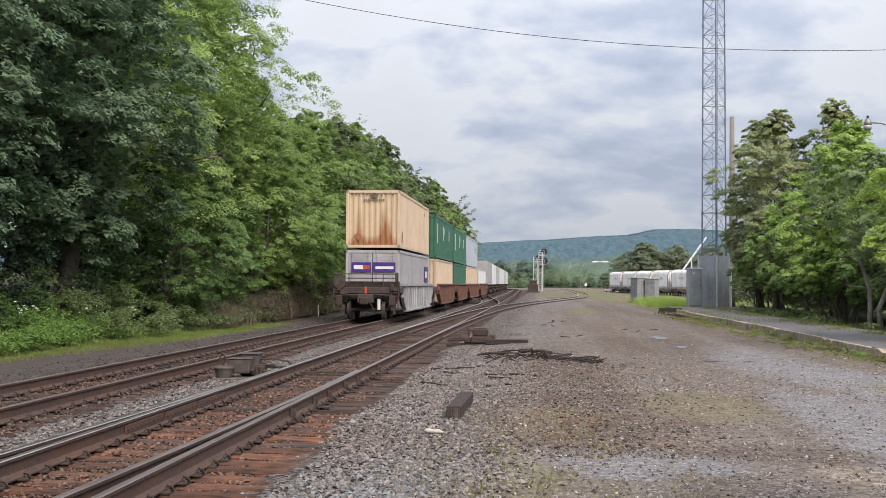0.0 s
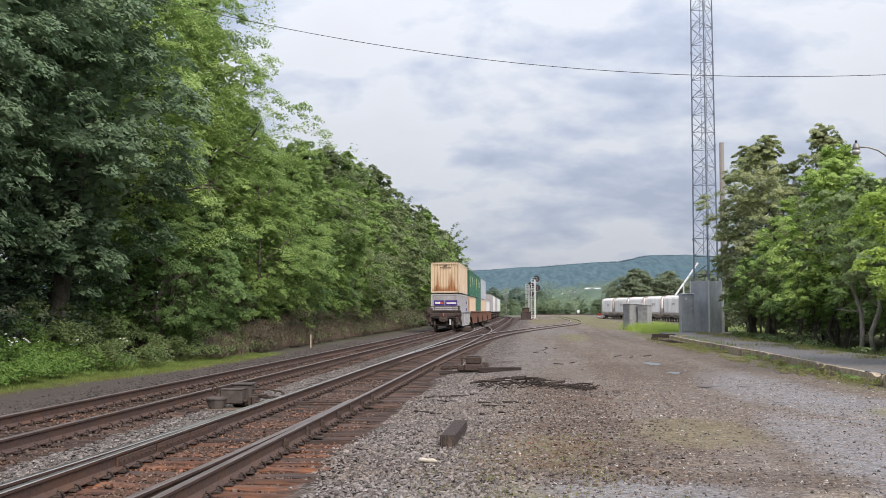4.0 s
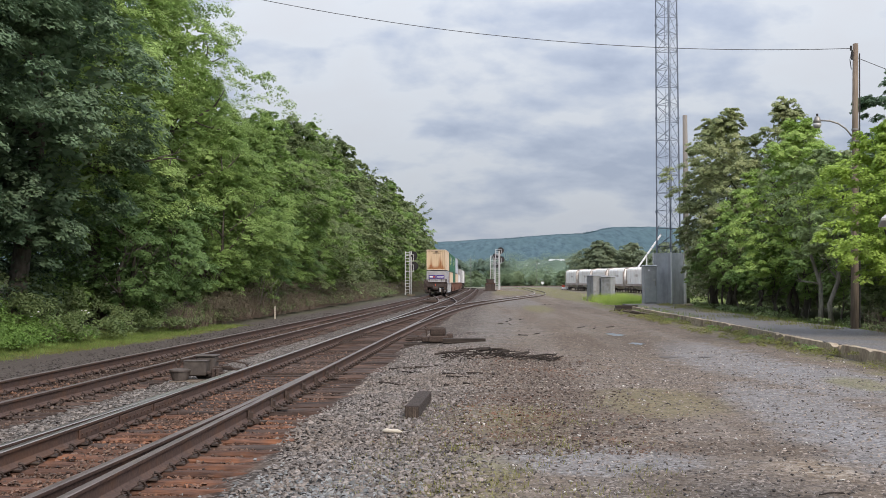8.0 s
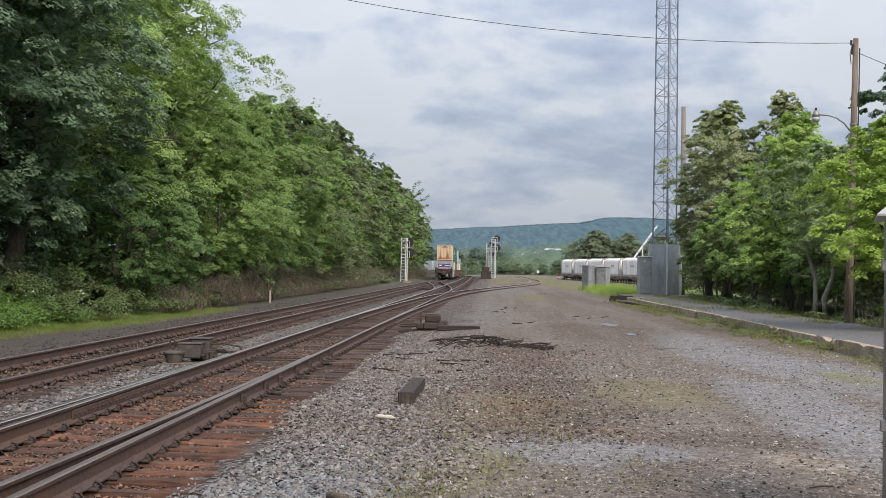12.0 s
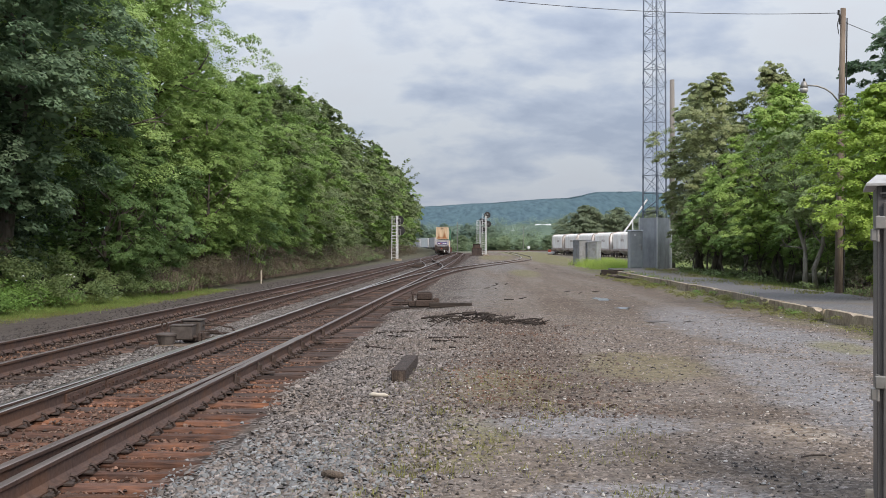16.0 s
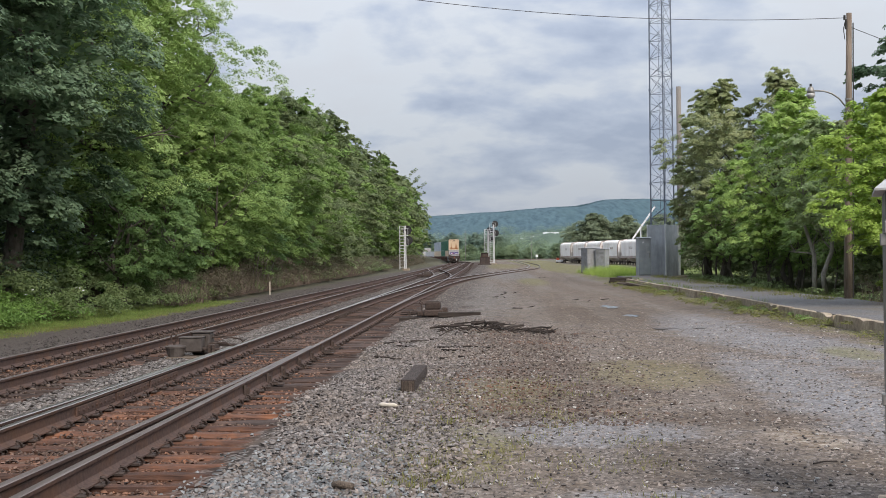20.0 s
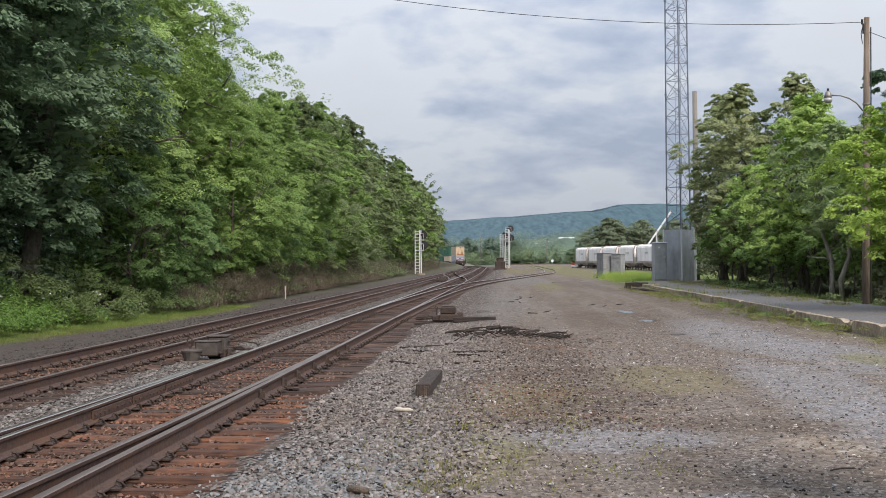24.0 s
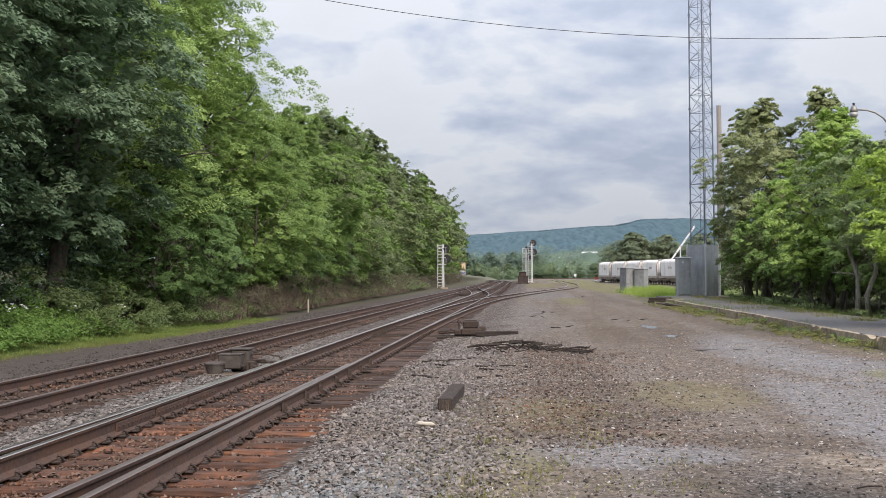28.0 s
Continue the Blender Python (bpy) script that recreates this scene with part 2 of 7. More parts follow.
    "rust": mat("rust", (0.09, 0.05, 0.035), (0.19, 0.10, 0.065), 10.0, 0.85, 0.1, bump=0.4, wear=(0.06, 0.04, 0.035), wear_scale=1.5),
    "tan": mat("tan", (0.55, 0.40, 0.25), (0.64, 0.49, 0.33), 2.5, 0.6, bump=0.05, wear=(0.40, 0.19, 0.07), wear_scale=1.0, wear_amount=0.75, wear_stretch=(1.6, 1.6, 0.22)),
    "tan_side": mat("tan_side", (0.54, 0.42, 0.30), (0.63, 0.50, 0.37), 1.5, 0.6, bump=0.05, wear=(0.47, 0.35, 0.24), wear_scale=0.7, wear_amount=0.5),
    "silver": mat("silver", (0.37, 0.37, 0.39), (0.48, 0.48, 0.50), 3.0, 0.5, 0.15, bump=0.05, wear=(0.33, 0.30, 0.28), wear_scale=1.2, wear_amount=0.6, wear_stretch=(1, 1, 0.3)),
    "green": mat("green", (0.030, 0.115, 0.070), (0.048, 0.165, 0.105), 2.0, 0.55, bump=0.05, wear=(0.05, 0.13, 0.10), wear_scale=1.0, wear_amount=0.5),
    "bluegrey": mat("bluegrey", (0.37, 0.41, 0.47), (0.47, 0.51, 0.57), 2.0, 0.6, bump=0.05, wear=(0.30, 0.31, 0.34), wear_scale=1.0),
    "white": mat("white", (0.52, 0.53, 0.53), (0.64, 0.65, 0.65), 2.0, 0.6, bump=0.03, wear=(0.45, 0.43, 0.40), wear_scale=0.8, wear_amount=0.6, wear_stretch=(1, 1, 0.3)),
    "pale_green": mat("pale_green", (0.42, 0.50, 0.45), (0.52, 0.59, 0.54), 2.0, 0.6, bump=0.03, wear=(0.35, 0.38, 0.35), wear_scale=0.8),
    "brown_car": mat("brown_car", (0.12, 0.058, 0.042), (0.20, 0.105, 0.078), 4.0, 0.75, bump=0.1, wear=(0.10, 0.075, 0.062), wear_scale=1.0, wear_amount=0.7),
    "grey_car": mat("grey_car", (0.30, 0.31, 0.325), (0.43, 0.44, 0.455), 3.0, 0.65, bump=0.1, wear=(0.17, 0.155, 0.15), wear_scale=1.6, wear_amount=0.9, wear_stretch=(2, 2, 0.3)),
    "under": mat("under", (0.045, 0.034, 0.031), (0.095, 0.074, 0.068), 6.0, 0.8, bump=0.2),
    "wheel": mat("wheel", (0.05, 0.04, 0.036), (0.10, 0.08, 0.07), 12.0, 0.7, 0.3, bump=0.1),
    "purple": mat("purple", (0.055, 0.03, 0.20), (0.075, 0.042, 0.25), 3.0, 0.5, bump=0, vary=0),
    "sign_white": mat("sign_white", (0.72, 0.72, 0.74), (0.80, 0.80, 0.82), 5.0, 0.5, bump=0, vary=0),
    "sign_red": mat("sign_red", (0.42, 0.07, 0.04), (0.52, 0.10, 0.05), 5.0, 0.5, bump=0, vary=0),
    "sign_yellow": mat("sign_yellow", (0.75, 0.70, 0.22), (0.82, 0.78, 0.30), 5.0, 0.5, bump=0, vary=0),
    "mark_dark": mat("mark_dark", (0.12, 0.09, 0.07), (0.20, 0.15, 0.11), 8.0, 0.7, bump=0, vary=0),
    "diamond": mat("diamond", (0.30, 0.11, 0.05), (0.42, 0.20, 0.10), 9.0, 0.8, bump=0, vary=0),
    "hopper": mat("hopper", (0.83, 0.815, 0.79), (0.88, 0.87, 0.85), 1.2, 0.65, bump=0.03, wear=(0.52, 0.43, 0.38), wear_scale=0.8, wear_amount=0.4, wear_stretch=(1, 1, 0.35)),
    "hopper_end": mat("hopper_end", (0.36, 0.31, 0.28), (0.52, 0.47, 0.43), 3.0, 0.8, bump=0.05, wear=(0.28, 0.19, 0.15), wear_scale=1.2, wear_amount=0.7),
    "hut": mat("hut", (0.034, 0.027, 0.025), (0.074, 0.056, 0.049), 3.0, 0.85, bump=0.2, wear=(0.10, 0.07, 0.055), wear_scale=1.0),
    "wire": mat("wire", (0.07, 0.07, 0.078), (0.10, 0.10, 0.11), 5.0, 0.7, bump=0, vary=0),
    "tie_end": mat("tie_end", (0.055, 0.042, 0.034), (0.115, 0.090, 0.072), 14.0, 0.95, bump=0.5, vary=0.4),
    "bone": mat("bone", (0.46, 0.41, 0.33), (0.62, 0.57, 0.48), 14.0, 0.8, bump=0.3, vary=0),
    "rotten": mat("rotten", (0.020, 0.016, 0.014), (0.062, 0.049, 0.041), 9.0, 0.95, bump=0.6, stretch=(0.3, 2, 2), vary=0.3, islands=True),
    # the ridge and far woods carry distance haze in their base colours
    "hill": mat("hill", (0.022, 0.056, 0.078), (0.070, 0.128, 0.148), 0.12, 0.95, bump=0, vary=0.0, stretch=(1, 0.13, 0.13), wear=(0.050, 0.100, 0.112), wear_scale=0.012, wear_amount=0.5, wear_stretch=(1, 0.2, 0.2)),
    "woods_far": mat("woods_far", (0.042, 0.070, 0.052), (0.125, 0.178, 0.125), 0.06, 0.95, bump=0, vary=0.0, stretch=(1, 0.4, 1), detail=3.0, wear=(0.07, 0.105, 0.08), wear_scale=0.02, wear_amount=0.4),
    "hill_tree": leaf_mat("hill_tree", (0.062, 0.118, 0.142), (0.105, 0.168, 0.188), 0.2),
    "roof": mat("roof", (0.16, 0.15, 0.15), (0.24, 0.22, 0.21), 2.0, 0.8, bump=0),
}


def rust_streaks(name, base, rust):
    """Painted sheet steel with rust that has run down in a few streaks to the lower edge."""
    m = mat(name, base, tuple(c * 1.12 for c in base), 2.5, 0.6, bump=0.05, wear=tuple(c * 0.85 for c in base), wear_scale=1.0, wear_stretch=(1.6, 1.6, 0.22))
    nt = m.node_tree
    N, L = nt.nodes.new, nt.links.new
    co, sep = N("ShaderNodeTexCoord"), N("ShaderNodeSeparateXYZ")
    L(co.outputs["Object"], sep.inputs[0])

    def maths(op, a, c):
        n = N("ShaderNodeMath")
        n.operation = op
        for v, k in ((a, 0), (c, 1)):
            if isinstance(v, (int, float)):
                n.inputs[k].default_value = v
            else:
                L(v, n.inputs[k])
        return n.outputs[0]

    mp, ns = N("ShaderNodeMapping"), N("ShaderNodeTexNoise")
    mp.inputs["Scale"].default_value = (5.0, 1.0, 0.55)
    L(co.outputs["Object"], mp.inputs[0])
    L(mp.outputs[0], ns.inputs["Vector"])
    ns.inputs["Scale"].default_value, ns.inputs["Detail"].default_value = 2.2, 6.0
    total = 0.0
    for x0, wide, tall, amount in ((-0.62, 0.15, 2.3, 1.0), (0.52, 0.17, 2.4, 1.25), (0.80, 0.08, 1.4, 0.8), (-0.1, 1.2, 0.6, 0.9)):
        d = maths("DIVIDE", maths("SUBTRACT", sep.outputs["X"], x0), wide)
        k = maths("DIVIDE", 1.0, maths("ADD", 1.0, maths("MULTIPLY", d, d)))
        z = maths("MAXIMUM", maths("SUBTRACT", 1.0, maths("DIVIDE", sep.outputs["Z"], tall)), 0.0)
        total = maths("ADD", total, maths("MULTIPLY", maths("MULTIPLY", k, z), amount))
    f = N("ShaderNodeMapRange")
    f.inputs["From Min"].default_value, f.inputs["From Max"].default_value = 0.12, 0.46
    f.inputs["To Max"].default_value = 0.95
    L(maths("MULTIPLY", total, maths("ADD", ns.outputs["Fac"], 0.12)), f.inputs["Value"])
    mx = N("ShaderNodeMix")
    mx.data_type = "RGBA"
    b = nt.nodes["Principled BSDF"]
    old = b.inputs["Base Color"].links[0].from_socket
    L(f.outputs[0], mx.inputs["Factor"])
    L(old, mx.inputs["A"])
    mx.inputs["B"].default_value = (*rust, 1)
    L(mx.outputs["Result"], b.inputs["Base Color"])
    return m


M["tan_rusted"] = rust_streaks("tan_rusted", (0.55, 0.42, 0.28), (0.30, 0.125, 0.045))


def ground_mat():
    m = bpy.data.materials.new("ground_cover")
    m.use_nodes = True
    nt = m.node_tree
    N, L = nt.nodes.new, nt.links.new
    b = nt.nodes["Principled BSDF"]
    co, sep = N("ShaderNodeTexCoord"), N("ShaderNodeSeparateXYZ")
    L(co.outputs["Object"], sep.inputs[0])
    X, Y = sep.outputs["X"], sep.outputs["Y"]

    def val(v, sock):
        if isinstance(v, (int, float)):
            sock.default_value = v
        else:
            L(v, sock)

    def maths(op, a, c=0.0):
        n = N("ShaderNodeMath")
        n.operation = op
        val(a, n.inputs[0]), val(c, n.inputs[1])
        return n.outputs[0]

    def noise_at(scale, detail=4.0, stretch=(1, 1, 1), rough=0.5):
        mp, n = N("ShaderNodeMapping"), N("ShaderNodeTexNoise")
        mp.inputs["Scale"].default_value = stretch
        L(co.outputs["Object"], mp.inputs[0])
        L(mp.outputs[0], n.inputs["Vector"])
        n.inputs["Scale"].default_value, n.inputs["Detail"].default_value, n.inputs["Roughness"].default_value = scale, detail, rough
        return n.outputs["Fac"]

    def step(v, lo, hi):
        n = N("ShaderNodeMapRange")
        n.interpolation_type = "SMOOTHSTEP"
        n.inputs["From Min"].default_value, n.inputs["From Max"].default_value = lo, hi
        val(v, n.inputs["Value"])
        return n.outputs[0]

    def blend(f, a, c):
        n = N("ShaderNodeMix")
        n.data_type = "RGBA"
        val(f, n.inputs["Factor"])
        for v, k in ((a, "A"), (c, "B")):
            if isinstance(v, tuple):
                n.inputs[k].default_value = (*v, 1)
            else:
                L(v, n.inputs[k])
        return n.outputs["Result"]

    def stones(scale):
        v = N("ShaderNodeTexVoronoi")
        v.inputs["Scale"].default_value = scale
        L(co.outputs["Object"], v.inputs["Vector"])
        s = N("ShaderNodeSeparateColor")
        L(v.outputs["Color"], s.inputs[0])
        return s.outputs[0], v.outputs["Distance"]

    wob = maths("MULTIPLY", maths("SUBTRACT", noise_at(0.55, 5.0), 0.5), 2.6)
    xw = maths("ADD", X, wob)
    n1, n2, n3, n4 = noise_at(0.35, 6.0, rough=0.6), noise_at(1.7, 6.0, rough=0.65), noise_at(14.0, 4.0), noise_at(0.16, 4.0, (1.0, 0.45, 1))
    g1, d1 = stones(36.0)
    g2, d2 = stones(17.0)
    # packed gravel lot: grey chippings and brown dirt
    chips = ramp_of(nt, [(0.0, (0.066, 0.054, 0.047)), (0.4, (0.132, 0.112, 0.098)), (0.85, (0.215, 0.187, 0.165)), (1.0, (0.38, 0.34, 0.31))])
    L(g1, chips.inputs[0])
    dirt = blend(maths("ADD", maths("MULTIPLY", n3, 0.45), maths("MULTIPLY", g2, 0.55)), (0.060, 0.044, 0.034), (0.275, 0.222, 0.172))
    lot = blend(maths("MULTIPLY", step(n2, 0.36, 0.62), 0.85), chips.outputs[0], dirt)
    lot = blend(maths("MULTIPLY", step(n1, 0.50, 0.64), 0.65), lot, blend(g1, (0.058, 0.045, 0.037), (0.19, 0.155, 0.125)))

    def patch(base, cx, cy, rx, ry, colour, amount):
        """A stain with a ragged edge lying on the lot."""
        dx, dy = maths("DIVIDE", maths("SUBTRACT", X, cx), rx), maths("DIVIDE", maths("SUBTRACT", Y, cy), ry)
        r = maths("ADD", maths("MULTIPLY", dx, dx), maths("MULTIPLY", dy, dy))
        r = maths("ADD", r, maths("MULTIPLY", maths("SUBTRACT", n2, 0.5), 2.2))
        f = maths("MULTIPLY", maths("SUBTRACT", 1.0, step(r, 0.25, 1.35)), amount)
        return blend(f, base, colour)

    # faint wheel tracks that run along the lot
    lane = noise_at(0.9, 3.0, (1.0, 0.05, 1))
    lot = blend(maths("MULTIPLY", step(lane, 0.50, 0.62), 0.4), lot, blend(g1, (0.075, 0.056, 0.044), (0.185, 0.145, 0.115)))
    lot = blend(maths("MULTIPLY", maths("SUBTRACT", 1.0, step(lane, 0.38, 0.48)), 0.3), lot, (0.23, 0.205, 0.185))
    pale = ramp_of(nt, [(0.0, (0.150, 0.149, 0.154)), (0.5, (0.220, 0.219, 0.225)), (1.0, (0.31, 0.308, 0.315))])
    L(g1, pale.inputs[0])
    for cx, cy, rx, ry in ((4.1, 14.6, 0.9, 3.6), (3.9, 11.2, 0.9, 2.2), (0.9, 10.2, 1.4, 0.8), (4.9, 24.0, 1.2, 6.0), (5.7, 18.5, 1.2, 4.0), (1.3, 7.2, 1.0, 0.6)):
        lot = patch(lot, cx, cy, rx, ry, pale.outputs[0], 0.7)
    for cx, cy, rx, ry, f in ((2.5, 10.9, 1.1, 0.7, 0.6), (0.4, 12.3, 1.0, 1.1, 0.45), (0.4, 16.2, 1.1, 1.7, 0.55), (1.4, 13.2, 1.2, 1.0, 0.4), (0.4, 20.0, 0.9, 3.0, 0.45), (3.0, 30.0, 2.2, 5.0, 0.45), (2.4, 8.3, 1.0, 0.4, 0.4)):
        lot = patch(lot, cx, cy, rx, ry, blend(g1, (0.055, 0.042, 0.033), (0.15, 0.115, 0.088)), f)
    lot = patch(lot, 2.25, 15.2, 0.95, 2.1, blend(n3, (0.115, 0.10, 0.045), (0.25, 0.215, 0.10)), 0.5)
    lot = patch(lot, 0.1, 13.0, 0.8, 1.6, blend(n3, (0.12, 0.10, 0.055), (0.23, 0.195, 0.11)), 0.45)
    lot = patch(lot, -0.4, 9.4, 0.7, 1.4, blend(n3, (0.12, 0.11, 0.045), (0.23, 0.20, 0.09)), 0.6)
    lot = patch(lot, 6.0, 17.8, 0.5, 1.2, blend(n3, (0.125, 0.12, 0.045), (0.24, 0.22, 0.09)), 0.55)
    lot = patch(lot, 2.85, 9.7, 0.4, 0.6, blend(g2, (0.20, 0.14, 0.085), (0.46, 0.41, 0.34)), 0.45)
    for cx, cy, rx, ry, f in ((-1.2, 45.0, 2.2, 22.0, 0.6), (1.2, 92.0, 2.2, 26.0, 0.6)):
        lot = patch(lot, cx, cy, rx, ry, blend(g2, (0.075, 0.070, 0.066), (0.27, 0.255, 0.245)), f)
    lot = patch(lot, 2.5, 68.0, 1.0, 10.0, blend(n3, (0.13, 0.125, 0.05), (0.21, 0.20, 0.08)), 0.55)
    lot = patch(lot, 1.5, 170.0, 3.0, 40.0, blend(n3, (0.13, 0.12, 0.05), (0.21, 0.19, 0.09)), 0.6)
    # ballast, darkened in colour to stand in for shade between the loose stones
    rock = ramp_of(nt, [(0.0, (0.026, 0.021, 0.019)), (0.5, (0.078, 0.066, 0.058)), (1.0, (0.24, 0.215, 0.20))])
    L(g2, rock.inputs[0])
    ballast = blend(maths("MULTIPLY", step(n2, 0.45, 0.7), 0.5), rock.outputs[0], (0.14, 0.108, 0.085))
    inner = maths("MULTIPLY", step(xw, -9.3, -8.6), maths("SUBTRACT", 1.0, step(xw, -1.6, -0.4)))
    col = blend(inner, lot, ballast)
    # rust-stained cribs between the rails
    for lo, hi in ((-8.6, -6.6), (-5.3, -2.6)):
        band = maths("MULTIPLY", step(X, lo - 0.25, lo + 0.1), maths("SUBTRACT", 1.0, step(X, hi - 0.1, hi + 0.25)))
        rusty = maths("MULTIPLY", noise_at(0.5, 4.0), maths("SUBTRACT", 1.15, step(Y, 9.0, 17.0)))
        col = blend(maths("MULTIPLY", band, step(n2, 0.28, 0.58)), col, blend(rusty, (0.050, 0.037, 0.031), (0.17, 0.070, 0.034)))
    # dark cinders, then grass, on the far side
    col = blend(maths("SUBTRACT", 1.0, step(xw, -9.6, -8.9)), col, blend(n3, (0.060, 0.052, 0.048), (0.140, 0.122, 0.108)))
    turf = blend(noise_at(3.0, 6.0), (0.085, 0.115, 0.030), (0.165, 0.205, 0.058))
    verge = maths("SUBTRACT", xw, maths("MULTIPLY", step(Y, 24.0, 34.0), 1.1))
    col = blend(maths("MULTIPLY", maths("SUBTRACT", 1.0, step(verge, -13.3, -12.4)), maths("SUBTRACT", 1.0, maths("MULTIPLY", step(Y, 36.0, 48.0), 0.8))), col, turf)
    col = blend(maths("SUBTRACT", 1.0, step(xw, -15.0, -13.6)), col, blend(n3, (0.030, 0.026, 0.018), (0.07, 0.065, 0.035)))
    # grass by the kerb and on the open ground beyond
    near_kerb = maths("MULTIPLY", step(maths("ADD", maths("ADD", X, maths("MULTIPLY", Y, 0.012)), maths("MULTIPLY", wob, 0.8)), 6.9, 7.9), step(n2, 0.35, 0.65))
    col = blend(maths("MULTIPLY", near_kerb, 0.85), col, blend(n2, (0.22, 0.195, 0.07), (0.13, 0.165, 0.03)))
    col = blend(maths("MULTIPLY", step(maths("ADD", X, maths("MULTIPLY", wob, 0.5)), 10.0, 11.2), maths("SUBTRACT", 1.0, step(Y, 63.0, 67.0))), col, blend(n3, (0.055, 0.055, 0.03), (0.13, 0.15, 0.055)))
    green = maths("MULTIPLY", step(maths("ADD", X, maths("MULTIPLY", wob, 1.2)), 7.6, 9.6), maths("MULTIPLY", step(Y, 63.0, 67.0), maths("SUBTRACT", 1.0, step(Y, 104.0, 116.0))))
    col = blend(green, col, turf)
    col = blend(maths("MULTIPLY", step(X, 13.0, 16.0), step(Y, 104.0, 116.0)), col, blend(n2, (0.12, 0.10, 0.08), (0.20, 0.18, 0.13)))
    # distant ground, its colour paled to hold the haze
    far = step(maths("ADD", Y, maths("MULTIPLY", wob, 20.0)), 270.0, 360.0)
    col = blend(far, col, blend(noise_at(0.05, 5.0), (0.14, 0.15, 0.105), (0.20, 0.20, 0.15)))
    # clods and pits at two scales
    tone, mod = N("ShaderNodeMapRange"), N("ShaderNodeHueSaturation")
    tone.inputs["From Min"].default_value, tone.inputs["From Max"].default_value = 0.30, 0.70
    tone.inputs["To Min"].default_value, tone.inputs["To Max"].default_value = 0.42, 1.46
    L(maths("ADD", maths("MULTIPLY", noise_at(5.5, 6.0, rough=0.75), 0.6), maths("MULTIPLY", noise_at(26.0, 3.0), 0.4)), tone.inputs["Value"])
    L(tone.outputs[0], mod.inputs["Value"])
    L(col, mod.inputs["Color"])
    col = mod.outputs[0]
    L(col, b.inputs["Base Color"])
    b.inputs["Roughness"].default_value, b.inputs["Specular IOR Level"].default_value = 0.95, 0.15
    bp = N("ShaderNodeBump")
    bp.inputs["Strength"].default_value, bp.inputs["Distance"].default_value = 0.8, 0.016
    hgt = maths("ADD", maths("MULTIPLY", maths("SUBTRACT", 1.0, d1), 0.5), maths("ADD", maths("MULTIPLY", n3, 0.6), maths("MULTIPLY", maths("SUBTRACT", 1.0, d2), 0.7)))
    L(hgt, bp.inputs["Height"])
    L(bp.outputs[0], b.inputs["Normal"])
    return m


M["ground"] = ground_mat()

# ---- mesh tools ----
def mesh_of(name, verts, faces, mats, index=None, smooth=False):
    me = bpy.data.meshes.new(name)
    me.from_pydata(verts, [], faces)
    for m in mats if isinstance(mats, (list, tuple)) else [mats]:
        me.materials.append(m)
    if index is not None:
        me.polygons.foreach_set("material_index", index)
    if smooth:
        me.polygons.foreach_set("use_smooth", [True] * len(me.polygons))
    me.update()
    return me


def quads_mesh(name, V, k, material):
    """A mesh of loose faces with k corners each from an array of n*k corners."""
    V = np.asarray(V, dtype=np.float32)
    n = len(V) // k
    me = bpy.data.meshes.new(name)
    me.vertices.add(n * k)
    me.vertices.foreach_set("co", V.ravel())
    me.loops.add(n * k)
    me.loops.foreach_set("vertex_index", np.arange(n * k, dtype=np.int32))
    me.polygons.add(n)
    me.polygons.foreach_set("loop_start", np.arange(0, n * k, k, dtype=np.int32))
    me.materials.append(material)
    me.update(calc_edges=True)
    return me


def part(name, bm, material, parent=None, label="", smooth=False):
    me = bpy.data.meshes.new(name)
    if smooth:
        for f in bm.faces:
            f.smooth = True
    bm.to_mesh(me)
    bm.free()
    for m in material if isinstance(material, (list, tuple)) else [material]:
        me.materials.append(m)
    ob = new(name, me)
    ob.parent = parent
    if label:
        tagged(ob, label)
    return ob


def piece(name, me, parent=None, m=None):
    ob = new(name, me)
    ob.parent = parent
    if m is not None:
        ob.matrix_basis = m
    return ob


def thing(name, label, category, group="", m=None):
    ob = new(name)
    ob.empty_display_size = 0.2
    if m is not None:
        ob.matrix_basis = m
    return tagged(ob, label, category, group)


def box(bm, lo, hi, bevel=0.0, mat_index=0):
    r = bmesh.ops.create_cube(bm, size=1.0)
    vs = r["verts"]
    for v in vs:
        v.co = Vector([lo[i] + (v.co[i] + 0.5) * (hi[i] - lo[i]) for i in range(3)])
    fs = {f for v in vs for f in v.link_faces}
    for f in fs:
        f.material_index = mat_index
    if bevel:
        es = list({e for v in vs for e in v.link_edges})
        bmesh.ops.bevel(bm, geom=es, offset=bevel, segments=1, affect="EDGES")
    return bm


def boxes(*args, bevel=0.0):
    bm = bmesh.new()
    for lo, hi in args:
        box(bm, lo, hi, bevel)
    return bm


def tube(bm, pts, radii, n=8, cap=True):
    """A round bar along points, with a radius at each."""
    pts = [Vector(p) for p in pts]
    if isinstance(radii, (int, float)):
        radii = [radii] * len(pts)
    rings = []
    for i, p in enumerate(pts):
        d = (pts[min(i + 1, len(pts) - 1)] - pts[max(i - 1, 0)]).normalized()
        a = d.orthogonal().normalized() if not rings else (ref - d * ref.dot(d)).normalized()
        ref = a
        c = d.cross(a)
        rings.append([bm.verts.new(p + (a * math.cos(2 * math.pi * j / n) + c * math.sin(2 * math.pi * j / n)) * radii[i]) for j in range(n)])
    for r0, r1 in zip(rings, rings[1:]):
        for j in range(n):
            bm.faces.new((r0[j], r0[(j + 1) % n], r1[(j + 1) % n], r1[j]))
    if cap:
        bm.faces.new(rings[0][::-1])
        bm.faces.new(rings[-1])
    return bm


def prism(bm, profile, x0, x1):
    """A (y, z) outline drawn out along x."""
    a = [bm.verts.new((x0, y, z)) for y, z in profile]
